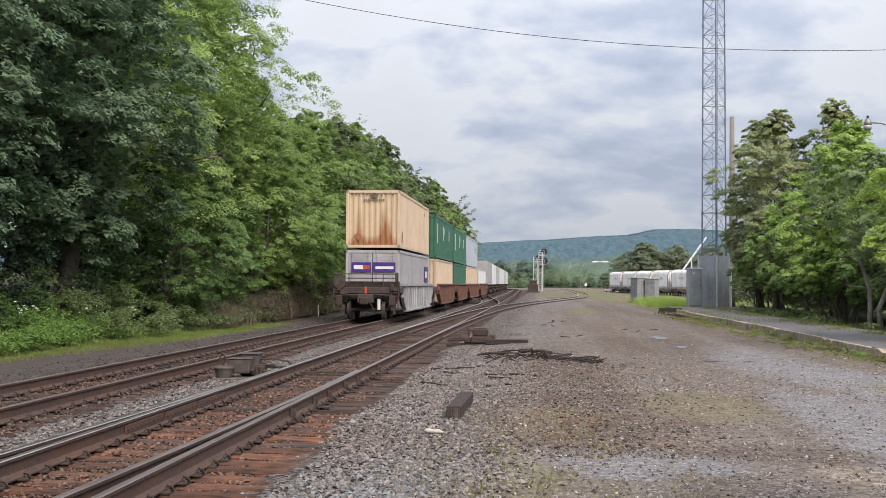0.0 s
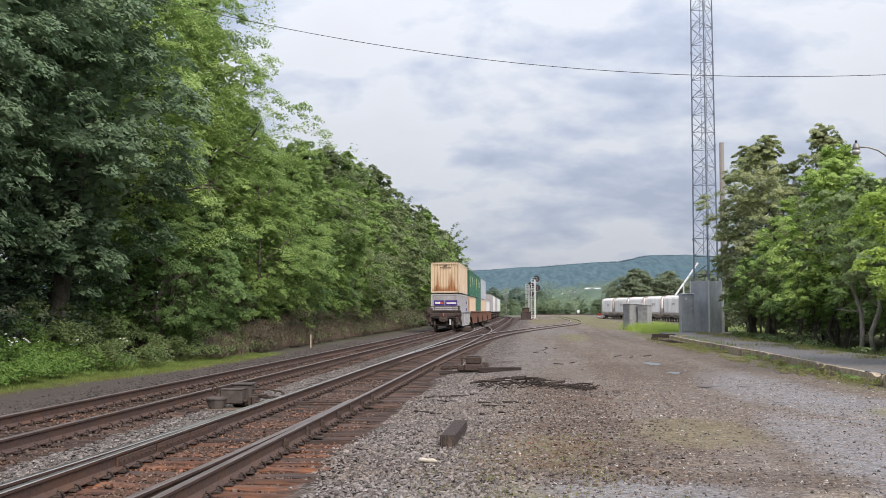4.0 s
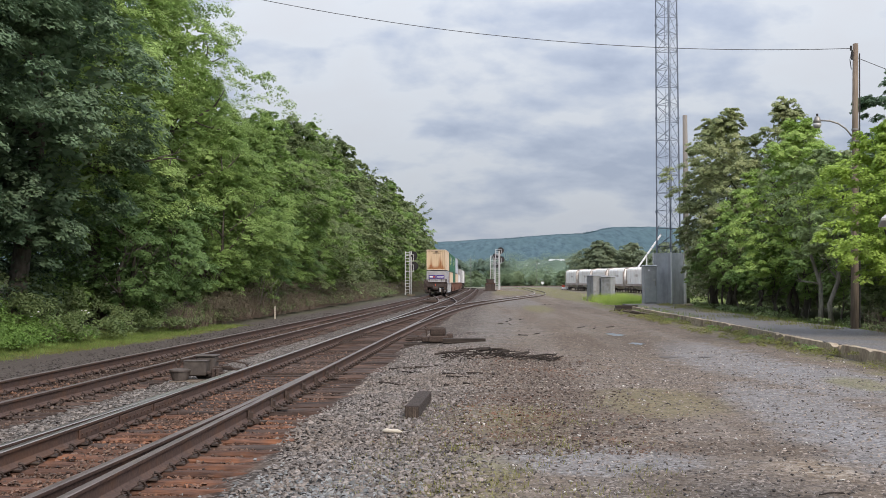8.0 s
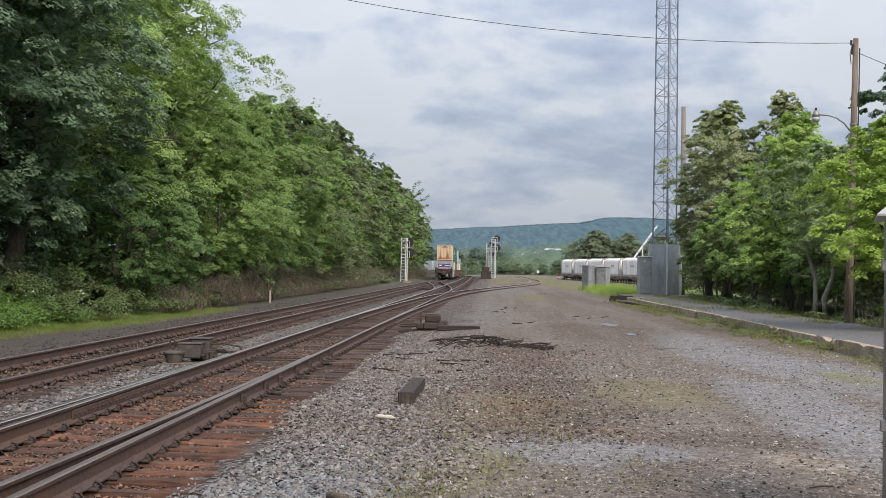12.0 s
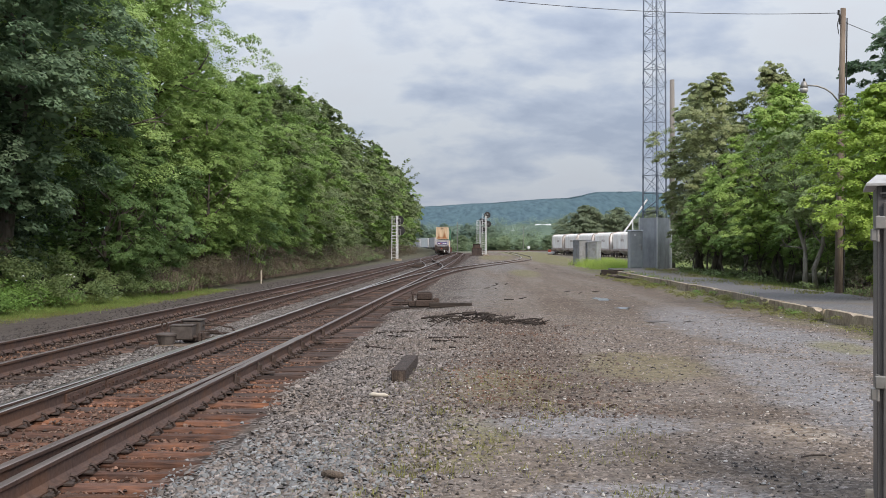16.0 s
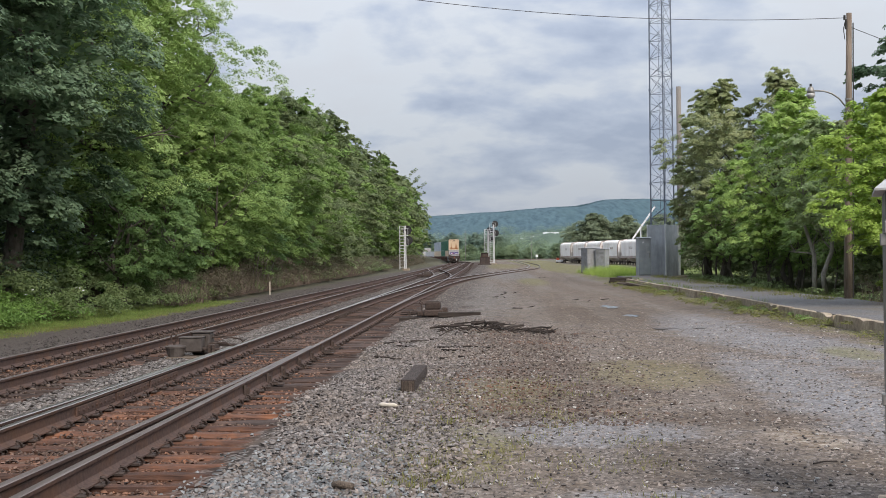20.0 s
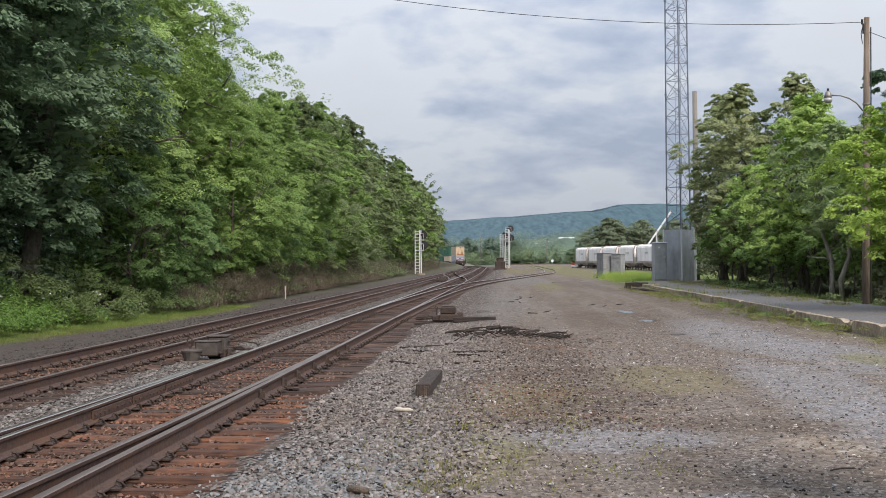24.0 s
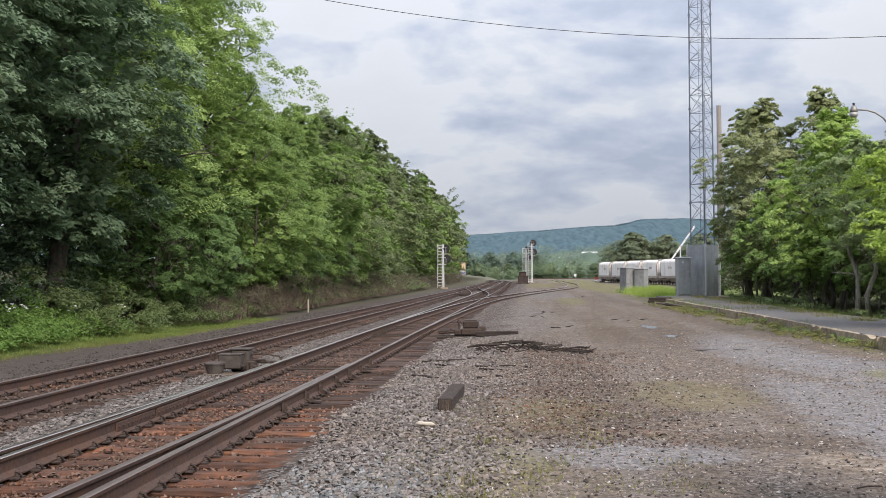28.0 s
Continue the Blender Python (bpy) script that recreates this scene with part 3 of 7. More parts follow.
    c = [bm.verts.new((x1, y, z)) for y, z in profile]
    n = len(profile)
    for i in range(n):
        bm.faces.new((a[i], a[(i + 1) % n], c[(i + 1) % n], c[i]))
    bm.faces.new(a[::-1])
    bm.faces.new(c)
    bmesh.ops.recalc_face_normals(bm, faces=bm.faces)
    return bm


def cyl(bm, p0, p1, r, n=10):
    return tube(bm, [p0, p1], r, n)


# ---- plan of the tracks ----
RAIL_TOP, TIE_TOP = 0.10, -0.112
GAUGE = 0.7525
TIE_STEP = 0.42


def grade(y):
    """The line falls gently as it runs away from the platform."""
    return -0.0024 * min(340.0, max(0.0, y - 8.0))


def bend(y):
    u = y - 110.0
    soft = 0.0 if u < -60 else (u if u > 60 else (u + 60) ** 2 / 240.0)
    return -0.0145 * soft - 1.25e-3 * max(0.0, min(y, 345.0) - 250.0) ** 2 - 0.2375 * max(0.0, y - 345.0)


def far_line(y):
    return -7.605 + bend(y)


def near_line(y):
    return -4.09 + bend(y)


DIV_Y = [30, 40, 48, 56, 64, 70, 75, 80, 86, 92, 99, 106, 113, 120, 128, 139.5, 155, 173, 205, 240, 300, 340]
DIV_X = [0, 0.08, 0.26, 0.50, 0.86, 1.22, 1.62, 2.18, 2.95, 3.75, 4.7, 5.65, 6.6, 7.7, 8.6, 9.46, 10.15, 10.55, 10.65, 10.7, 10.5, 10.3]


def div_line(y):
    ys = np.array([y - 3, y - 1.5, y, y + 1.5, y + 3])
    return -4.09 + float(np.mean(np.interp(ys, DIV_Y, DIV_X)))


def split_line(y):
    return -4.09 - (0.06 + 0.0017 * (19.0 - y) ** 2)


KERB_TOP = 0.265
KERB_Y, KERB_X = (12.0, 21.0, 24.3, 28.8, 35.0, 42.0, 46.7, 56.0, 64.0), (7.62, 7.60, 7.62, 7.50, 7.47, 7.30, 7.10, 7.12, 7.35)


def kerb_x(y):
    """Front line of the platform's kerb, which bends slightly away from the tracks."""
    return float(np.interp(y, KERB_Y, KERB_X))
# ---- ground ----
def ground_height(x, y):
    track = -0.140
    k = min(1.0, max(0.0, (x + 2.9) / 2.4))
    z = track * (1 - k)
    if y > 45:
        z *= max(0.0, 1 - (y - 45) / 80) if x > -2.9 else 1
    if -5.55 < x < -2.6 or -8.95 < x < -6.25:
        z -= 0.028 if x > -5.6 and y < 60 else 0.012
    if x < -9.3:
        z = -0.140 - 0.03 * min(1.0, (-9.3 - x) / 1.5)
    if x < -13.0:
        d = -13.0 - x
        z += 0.11 * d if d < 12 else 1.32 + 0.02 * (d - 12)
    if -12.5 < x < 6.0 and y < 60:
        z += 0.018 * noise.noise((x * 0.9, y * 0.9, 0.3)) + 0.02 * noise.noise((x * 0.25, y * 0.25, 5.3)) * (1 if x > -1 else 0.2)
    edge = 8.0 + 9.0 * min(1.0, max(0.0, (y - 92.0) / 30.0))
    fall = grade(y) * min(1.0, max(0.0, (edge - x) / 4.0)) * min(1.0, max(0.0, (x + 15.0) / 3.0))
    drop = -0.85 * min(1.0, max(0.0, (y - 110) / 40)) * min(1.0, max(0.0, (x - 10) / 5))
    return z + min(fall, drop)


def build_ground():
    def lines(parts):
        out = []
        for a, b, s in parts:
            out += list(np.arange(a, b, s))
        return out
    xs = lines([(-3000, -200, 700), (-200, -60, 35), (-60, -20, 5), (-20, -9, 1.0), (-9, 8, 0.35), (8, 30, 1.5), (30, 80, 10), (80, 400, 80), (400, 3001, 650)])
    ys = lines([(-300, -20, 70), (-20, 3, 4), (3, 32, 0.4), (32, 70, 1.2), (70, 200, 6), (200, 420, 20), (420, 1000, 145), (1000, 4001, 750)])
    V = [(x, y, ground_height(x, y)) for y in ys for x in xs]
    n = len(xs)
    F = [(j * n + i, j * n + i + 1, (j + 1) * n + i + 1, (j + 1) * n + i) for j in range(len(ys) - 1) for i in range(n - 1)]
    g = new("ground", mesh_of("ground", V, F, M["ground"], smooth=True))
    tagged(g, "grey gravel lot, ballast, dark cinders and green grass verge", "ground", kind="structure")


build_ground()


def rubble():
    """A rough block: the start of every stone."""
    V = np.array([(x, y, z) for z in (-1, 1) for y in (-1, 1) for x in (-1, 1)], dtype=np.float32) * 0.74
    Q = [(0, 2, 3, 1), (4, 5, 7, 6), (0, 1, 5, 4), (2, 6, 7, 3), (1, 3, 7, 5), (0, 4, 6, 2)]
    return V, np.array([t for a, b, c, d in Q for t in ((a, b, c), (a, c, d))], dtype=np.int32)


def stones(name, count, region, size, material, label, sink=0.35, low=12):
    """Loose stones thrown over a stretch of the plan; region gives (x, y) or None."""
    rng = np.random.default_rng(sum(map(ord, name)))
    V0, F0 = rubble()
    if low == 8:
        V0 = np.array([(1, 0, 0), (-1, 0, 0), (0, 1, 0), (0, -1, 0), (0, 0, 1), (0, 0, -1)], dtype=np.float32)
        F0 = np.array([(0, 2, 4), (2, 1, 4), (1, 3, 4), (3, 0, 4), (2, 0, 5), (1, 2, 5), (3, 1, 5), (0, 3, 5)], dtype=np.int32)
    if low == 10:
        V0 = np.array([(-1, -0.8, -0.5), (1.1, -0.7, -0.4), (0.8, 0.9, -0.5), (-0.9, 0.7, -0.4), (-0.6, -0.2, 0.9), (0.5, 0.3, 0.7)], dtype=np.float32) * 0.85
        F0 = np.array([(0, 1, 5), (0, 5, 4), (2, 3, 4), (2, 4, 5), (1, 2, 5), (3, 0, 4)], dtype=np.int32)
    if low == 6:
        V0 = np.array([(-1, -1, -0.5), (1, -1, -0.5), (1, 1, -0.5), (-1, 1, -0.5), (-0.5, 0, 1), (0.5, 0, 0.8)], dtype=np.float32) * 0.8
        F0 = np.array([(0, 1, 5), (0, 5, 4), (2, 3, 4), (2, 4, 5), (1, 2, 5), (3, 0, 4)], dtype=np.int32)
    P = np.array([p for p in (region(rng) for _ in range(count)) if p is not None])
    n = len(P)
    z = np.array([ground_height(x, y) for x, y in P])
    s = rng.uniform(size[0], size[1], (n, 1, 1)) * rng.uniform(0.55, 1.4, (n, 1, 3)) * np.array([1, 1, 0.62])
    V = (V0[None] * rng.uniform(0.45, 1.4, (n, len(V0), 3)) + rng.uniform(-0.22, 0.22, (n, len(V0), 3))) * s
    a, t = rng.uniform(0, 6.28, n), rng.uniform(-1, 1, n) * (0.4 if low == 6 else 0.9)
    ca, sa, ct, st = np.cos(a)[:, None], np.sin(a)[:, None], np.cos(t)[:, None], np.sin(t)[:, None]
    x, y, zz = V[..., 0], V[..., 1] * ct - V[..., 2] * st, V[..., 1] * st + V[..., 2] * ct
    V = np.stack([x * ca - y * sa + P[:, :1], x * sa + y * ca + P[:, 1:2], zz + (z + s[:, 0, 2] * (0.34 if low == 6 else 1 - sink))[:, None] - 0.004], -1)
    F = (F0[None] + (np.arange(n) * len(V0))[:, None, None]).reshape(-1, 3)
    me = bpy.data.meshes.new(name)
    me.vertices.add(n * len(V0))
    me.vertices.foreach_set("co", V.astype(np.float32).ravel())
    me.loops.add(len(F) * 3)
    me.loops.foreach_set("vertex_index", F.astype(np.int32).ravel())
    me.polygons.add(len(F))
    me.polygons.foreach_set("loop_start", np.arange(0, len(F) * 3, 3, dtype=np.int32))
    me.materials.append(material)
    me.update(calc_edges=True)
    return tagged(new(name, me), label, "gravel", kind="stuff")


def shoulder(rng):
    y = 5.3 + 24 * rng.random() ** 2.1
    x = -2.6 + 1.6 * rng.random() ** 1.2 + abs(rng.normal()) * 0.55 + 0.25 * math.sin(y * 0.8)
    return (x, y)


def blue_spot(rng):
    # a fresh load tipped beside the rail
    return -1.55 + rng.normal() * 0.42, max(5.4, 7.9 + rng.normal() * 1.0)


def cinder_band(rng):
    return -9.2 - 1.9 * rng.random() ** 1.3, 14 + 50 * rng.random() ** 1.5


def between(rng):
    return rng.uniform(-6.35, -5.45), 9 + 26 * rng.random() ** 1.4


def cribs(rng):
    y = 6 + 22 * rng.random() ** 1.5
    return rng.uniform(-5.35, -2.75), y


def near_cribs(rng):
    return rng.uniform(-5.3, -2.75), 5.6 + 12 * rng.random() ** 1.3


def inner_heap(rng):
    # stones knocked up to the tie tops along the middle of the near track
    return -4.05 + rng.normal() * 0.34, 5.6 + 22 * rng.random() ** 1.3


def brown_gravel(rng):
    return 0.5 + rng.normal() * 0.8, 10.5 + 14 * rng.random() ** 1.2


def far_cribs(rng):
    return rng.uniform(-9.2, -6.4), 12 + 36 * rng.random() ** 1.3


def lot_area(rng):
    y = 5.0 + 22 * rng.random() ** 2.2
    return rng.uniform(-1.4, 1.6 + 0.42 * y), y


def mid_area(rng):
    y = 17.0 + 62 * rng.random() ** 2.3
    x = -2.5 + 8.0 * rng.random() ** 1.4
    return x, y


stones("ballast", 30000, shoulder, (0.012, 0.030), M["stone"], "grey crushed stone ballast on the shoulder", sink=0.1, low=10)
stones("loose_ballast", 3600, blue_spot, (0.013, 0.029), M["stone_blue"], "fresh bluish-grey crushed stone beside the track", sink=0.0, low=10)
stones("ballast", 8000, between, (0.014, 0.030), M["stone_mid"], "grey crushed stone ballast between two tracks", low=10)
stones("ballast", 12000, cribs, (0.012, 0.028), M["stone_crib"], "brown-stained ballast between the ties", sink=-0.5, low=10)
stones("crib_ballast", 9000, near_cribs, (0.012, 0.027), M["stone_crib"], "rust-stained stones heaped between the near ties", sink=-0.6, low=10)
stones("crib_ballast", 9000, inner_heap, (0.012, 0.027), M["stone_crib"], "rust-brown stones level with the ties", sink=-2.2, low=10)
stones("gravel", 6500, brown_gravel, (0.011, 0.027), M["stone_brown"], "coarse brown gravel trodden into the lot", low=10)
stones("ballast", 9000, far_cribs, (0.016, 0.040), M["stone_brown"], "grey-brown ballast of the far track", sink=-0.5, low=8)
stones("gravel", 15000, mid_area, (0.011, 0.028), M["stone_lot"], "grey-brown stones strewn beside the turnout", low=6)
stones("gravel", 40000, lot_area, (0.008, 0.024), M["stone_lot"], "small grey chippings strewn over the lot", low=6)
stones("cinders", 6000, cinder_band, (0.012, 0.034), M["stone_dark"], "dark cinders and stones along the far track", low=8)
stones("gravel", 9000, lot_area, (0.008, 0.022), M["stone_dark"], "dark loose chippings strewn over the lot", low=8)
stones("gravel", 2400, lot_area, (0.008, 0.022), M["stone_pale"], "pale loose stones strewn over the lot", low=8)

# ---- tracks ----
RAIL_HIGH = 0.20
RAIL = [(-0.078, 0.0), (-0.078, 0.014), (-0.03, 0.028), (-0.009, 0.050), (-0.009, 0.148), (-0.034, 0.163), (-0.038, 0.192),
        (-0.030, 0.200), (0.030, 0.200), (0.038, 0.192), (0.034, 0.163), (0.009, 0.148), (0.009, 0.050), (0.03, 0.028), (0.078, 0.014), (0.078, 0.0)]


def rail(name, line, off, y0, y1, parent, top, label, step=1.0):
    ys, y = [], y0
    while y < y1:
        ys.append(y)
        y += step if y < 60 else 3.0
    ys.append(y1)
    n, V, F, I = len(RAIL), [], [], []
    for y in ys:
        s = (line(y + 0.5) - line(y - 0.5))
        c = 1 / math.hypot(1, s)
        for a, h in RAIL:
            d = off + a
            V.append((line(y) + d * c, y - d * s * c, RAIL_TOP - RAIL_HIGH + h + grade(y)))
    for i in range(len(ys) - 1):
        for j in range(n - 1):
            F.append((i * n + j, (i + 1) * n + j, (i + 1) * n + j + 1, i * n + j + 1))
            I.append(1 if 6 <= j <= 8 else 0)
    F += [tuple(range(n)), tuple((len(ys) - 1) * n + j for j in reversed(range(n)))]
    I += [0, 0]
    ob = new(name, mesh_of(name, V, F, [M["rail_side"], top], I))
    ob.parent = parent
    return tagged(ob, label)


def tie_mesh(length, material=None, seed=0):
    """A weathered wooden tie: split ends, worn edges and a slightly warped top."""
    rng = random.Random(seed)
    n, V, F = 7, [], []
    for i in range(n + 1):
        x = -length / 2 + length * i / n
        end = i in (0, n)
        for y, z in ((-0.098, -0.17), (-0.098, -0.03), (-0.068, 0.0), (0.0, 0.004), (0.068, 0.0), (0.098, -0.03), (0.098, -0.17)):
            V.append((x + (rng.uniform(-0.07, 0.05) * (1 if i else -1) if end else 0.0), y * rng.uniform(0.72, 1.06), z + (rng.uniform(-0.022, 0.006) if z > -0.1 else 0)))
    for i in range(n):
        for k in range(6):
            a = i * 7 + k
            F.append((a, a + 1, a + 8, a + 7))
    F += [tuple(range(7)), tuple(n * 7 + k for k in reversed(range(7)))]
    return mesh_of("tie", V, [f[::-1] for f in F], material or M["tie"])


def clip_mesh(offs):
    """Tie plates with two spring clips a rail."""
    bm = bmesh.new()
    for o in offs:
        box(bm, (o - 0.15, -0.085, -0.002), (o + 0.15, 0.085, 0.012))
        for s in (-1, 1):
            pts = [(o + s * (0.115 + 0.042 * math.sin(a)), -0.05 + 0.10 * a / 4.7, 0.036 + 0.038 * math.cos(a)) for a in np.linspace(0, 4.7, 7)]
            tube(bm, pts, 0.014, 5)
    me = bpy.data.meshes.new("rail_fastening")
    bm.to_mesh(me)
    bm.free()
    me.materials.append(M["iron"])
    return me


def track(name, line, y0, y1, near, length, label, clips, wide=0.0):
    """Ties as single pieces up to near, joined beyond."""
    t = thing(name, label, "railway track")
    t["kind"] = "structure"
    rng = random.Random(name + label)
    fast = clip_mesh((-GAUGE, GAUGE))
    long_ties = [tie_mesh(length + 0.42 + 0.05 * k, None, k) for k in range(5)]
    rusty_ties = [tie_mesh(length + 0.40 + 0.06 * k, M["tie_rusty"], 10 + k) for k in range(5)]
    short_ties = [tie_mesh(length, None, 20 + k) for k in range(4)]
    y, rest = y0, []
    back = y0 - TIE_STEP
    while back > -60 and name != "siding_track":
        rest.append(pose(line(back) + rng.uniform(-0.05, 0.05), back, TIE_TOP + rng.uniform(-0.012, 0.004), 0, 0, rng.uniform(-1.2, 1.2)))
        back -= TIE_STEP
    while y < y1:
        s = line(y + 0.5) - line(y - 0.5)
        m = pose(line(y) + rng.uniform(-0.05, 0.05), y, TIE_TOP + grade(y) + rng.uniform(-0.012, 0.004), 0, rng.uniform(-0.4, 0.4), -math.degrees(math.atan(s)) + rng.uniform(-1.2, 1.2))
        if y < near:
            if y < wide:
                m = m @ Matrix.Translation((0.16, 0, 0))
            piece("tie", rng.choice((rusty_ties if y < 11 + rng.uniform(0, 6) else long_ties) if y < wide else short_ties), t, m)
            if clips and y < clips:
                piece("rail_fastening", fast, t, pose(line(y), y, TIE_TOP + grade(y) + 0.001))
        else:
            rest.append(m)
        y += TIE_STEP + rng.uniform(-0.03, 0.03)
    if rest:
        V, F = [], []
        c = [(a, b, h) for h in (-0.1, 0) for b in (-0.11, 0.11) for a in (-length / 2, length / 2)]
        for m in rest:
            k = len(V)
            V += [tuple(m @ Vector(p)) for p in c]
            F += [(k + 4, k + 5, k + 7, k + 6), (k, k + 1, k + 5, k + 4), (k + 2, k + 6, k + 7, k + 3), (k + 1, k + 3, k + 7, k + 5), (k, k + 4, k + 6, k + 2)]
        ob = new("far_ties", mesh_of("far_ties", V, F, M["tie"]))
        ob.parent = t
        tagged(ob, "distant brown wooden ties", kind="stuff")
    return t


far_track = track("far_track", far_line, 9.0, 300.0, 75.0, 2.6, "straight main track with brown rails on wooden ties", 40)
for off in (-GAUGE, GAUGE):
    rail("rail", far_line, off, -90.0, 380.0, far_track, M["rail_dull"], "brown steel rail with a dull worn head")
near_track = track("near_track", near_line, 5.0, 300.0, 75.0, 2.62, "main track with rusty rails on wooden ties", 34, 27.0)
for off in (-GAUGE, GAUGE):
    rail("rail", near_line, off, -90.0, 380.0, near_track, M["rail_top"] if off < 0 else M["rail_dull"], "rust-brown steel rail with a shiny worn head")
# the nearer turnout: its blades lie inside and outside the main rails
for off in (-GAUGE, GAUGE):
    rail("switch_rail", split_line, off, 3.0, 19.2, near_track, M["rail_top"] if off < 0 else M["rail_dull"], "rust-brown switch rail lying against the stock rail", 0.8)
# the farther turnout curves away over the lot
siding = track("siding_track", div_line, 52.0, 240.0, 110.0, 2.6, "siding that swings away from the main track", 0)
for off in (-GAUGE, GAUGE):
    rail("rail", div_line, off, 30.5, 330.0, siding, M["rail_top"] if off < 0 else M["rail_dull"], "curved steel rail with a shiny worn head")
# a crossover between the two main tracks farther on


def cross_line(y):
    k = min(1.0, max(0.0, (y - 78.0) / 70.0))
    k = k * k * (3 - 2 * k)
    return near_line(y) * (1 - k) + far_line(y) * k


crossover = thing("crossover_track", "crossover of thin rails between the two main tracks", "railway track")
crossover["kind"] = "structure"
for off in (-GAUGE, GAUGE):
    rail("rail", cross_line, off, 78.0, 148.0, crossover, M["rail_dull"], "slanting steel rail between two tracks", 2.0)


def braces():
    """Cast braces and joint bars bolted to the nearer rails."""
    bm = bmesh.new()
    prism(bm, [(-0.055, 0.0), (-0.055, 0.02), (-0.02, 0.155), (0.02, 0.155), (0.055, 0.02), (0.055, 0.0)], 0.0, 0.02)
    box(bm, (0.0, -0.02, 0.0), (0.15, 0.02, 0.035))
    prism(bm, [(-0.02, 0.0), (-0.02, 0.12), (0.02, 0.12), (0.02, 0.0)], 0.02, 0.06)
    box(bm, (0.05, -0.06, -0.005), (0.24, 0.06, 0.012))
    me = bpy.data.meshes.new("rail_brace")
    bm.to_mesh(me)
    bm.free()
    me.materials.append(M["iron"])
    for y in (13.65, 15.03, 16.05, 17.4, 18.6, 19.8, 21.0):
        piece("rail_brace", me, near_track, pose(near_line(y) + GAUGE + 0.03, y, TIE_TOP + grade(y) + 0.012))
    bar = bmesh.new()
    box(bar, (0.012, -0.62, 0.035), (0.03, 0.62, 0.142), 0.006)
    for i in range(9):
        cyl(bar, (0.03, -0.55 + i * 0.137, 0.088), (0.046, -0.55 + i * 0.137, 0.088), 0.016, 6)
    me = bpy.data.meshes.new("joint_bar")
    bar.to_mesh(me)
    bar.free()
    me.materials.append(M["rail_side"])
    for x, y in ((-GAUGE, 12.4), (-GAUGE, 13.7), (-GAUGE, 15.0)):
        piece("joint_bar", me, near_track, pose(near_line(y) + x, y, RAIL_TOP - RAIL_HIGH + grade(y)))
    # slide chairs and rods of the farther turnout
    rods = bmesh.new()
    for y in (20.0, 20.5, 31.0, 31.6):
        box(rods, (near_line(y) - 0.9, y - 0.03, TIE_TOP + grade(y) + 0.02), (near_line(y) + 1.0, y + 0.03, TIE_TOP + grade(y) + 0.05))
    for i in range(10):
        y = 31.2 + i * 0.55
        box(rods, (near_line(y) - GAUGE + 0.06, y - 0.06, TIE_TOP + grade(y) + 0.01), (near_line(y) - GAUGE + 0.24, y + 0.06, TIE_TOP + grade(y) + 0.08))
    part("throw_rods", rods, M["iron"], near_track, "dark iron throw rods and slide plates")


braces()


def frog(y):
    """The crossing piece where the siding's rail meets the main rail."""
    bm = bmesh.new()
    x = near_line(y) + GAUGE
    for d in (-0.11, 0.11):
        tube(bm, [(x + d * 1.8, y - 2.2, 0.055), (x + d, y - 1.2, 0.055), (x + d, y + 1.0, 0.055), (x + d * 2.0, y + 2.4, 0.055)], 0.035, 6)
    bmesh.ops.translate(bm, verts=bm.verts, vec=(0, 0, grade(y)))
    return part("frog", bm, M["iron"], near_track, "worn steel frog with wing rails")


frog(57.5)


def switch_machine(m, label, rods, cover=None):
    """A trackside switch motor: low housing, motor cover and rods to the rails."""
    t = thing("switch_machine", label, "switch machine", "switch machines by the tracks", m)
    b = bmesh.new()
    box(b, (-0.36, -0.26, 0.0), (0.36, 0.26, 0.20), 0.03)
    part("gearbox", b, M["iron"], t)
    b = bmesh.new()
    box(b, (-0.30, -0.24, 0.20), (0.26, 0.22, 0.42), 0.035)
    part("cover", b, cover or M["machine"], t, "scuffed grey steel cover")
    b = bmesh.new()
    box(b, (-0.62, -0.20, 0.0), (-0.34, 0.18, 0.17), 0.03)
    part("side_housing", b, M["iron"], t)
    b = bmesh.new()
    box(b, (0.30, -0.18, 0.05), (0.52, 0.16, 0.26), 0.03)
    part("rod_housing", b, M["iron"], t)
    b = bmesh.new()
    box(b, (-0.26, -0.18, 0.42), (0.22, 0.14, 0.455), 0.01)
    part("lid", b, M["machine"], t)
    b = bmesh.new()
    cyl(b, (-0.45, -0.05, 0.17), (-0.45, -0.05, 0.36), 0.03, 8)
    tube(b, [(-0.45, -0.05, 0.34), (-0.52, -0.1, 0.40), (-0.47, -0.14, 0.45), (-0.40, -0.1, 0.40)], 0.016, 6)
    part("hand_lever", b, M["iron"], t)
    b = bmesh.new()
    for y, z in ((-0.12, 0.10), (0.06, 0.14), (0.18, 0.07)):
        cyl(b, (0.3 * rods, y, z), (1.25 * rods, y + 0.03, z - 0.03), 0.022, 6)
    for y in (-0.16, 0.2):
        box(b, (0.9 * rods - 0.04, y - 0.03, 0.03), (0.9 * rods + 0.04, y + 0.05, 0.15))
    part("rod", b, M["iron"], t)
    if rods > 0:
        return t
    b = bmesh.new()
    for y in (-0.30, 0.24):
        box(b, (-1.25 * (1 if rods < 0 else 0.5), y - 0.10, -0.12), (1.25 * (1 if rods > 0 else 0.75), y + 0.10, -0.02), 0.01)
    part("headblock_tie", b, M["rotten"], t, "long dark wooden head tie")
    return t


def hand_switch():
    """A switch motor with a bowl-shaped clutch housing, a crank ring and rods to the rail."""
    t = thing("switch_machine", "grey switch machine with rods between the two main tracks", "switch machine", "switch machines by the tracks", pose(-5.80, 19.75, -0.17))
    b = bmesh.new()
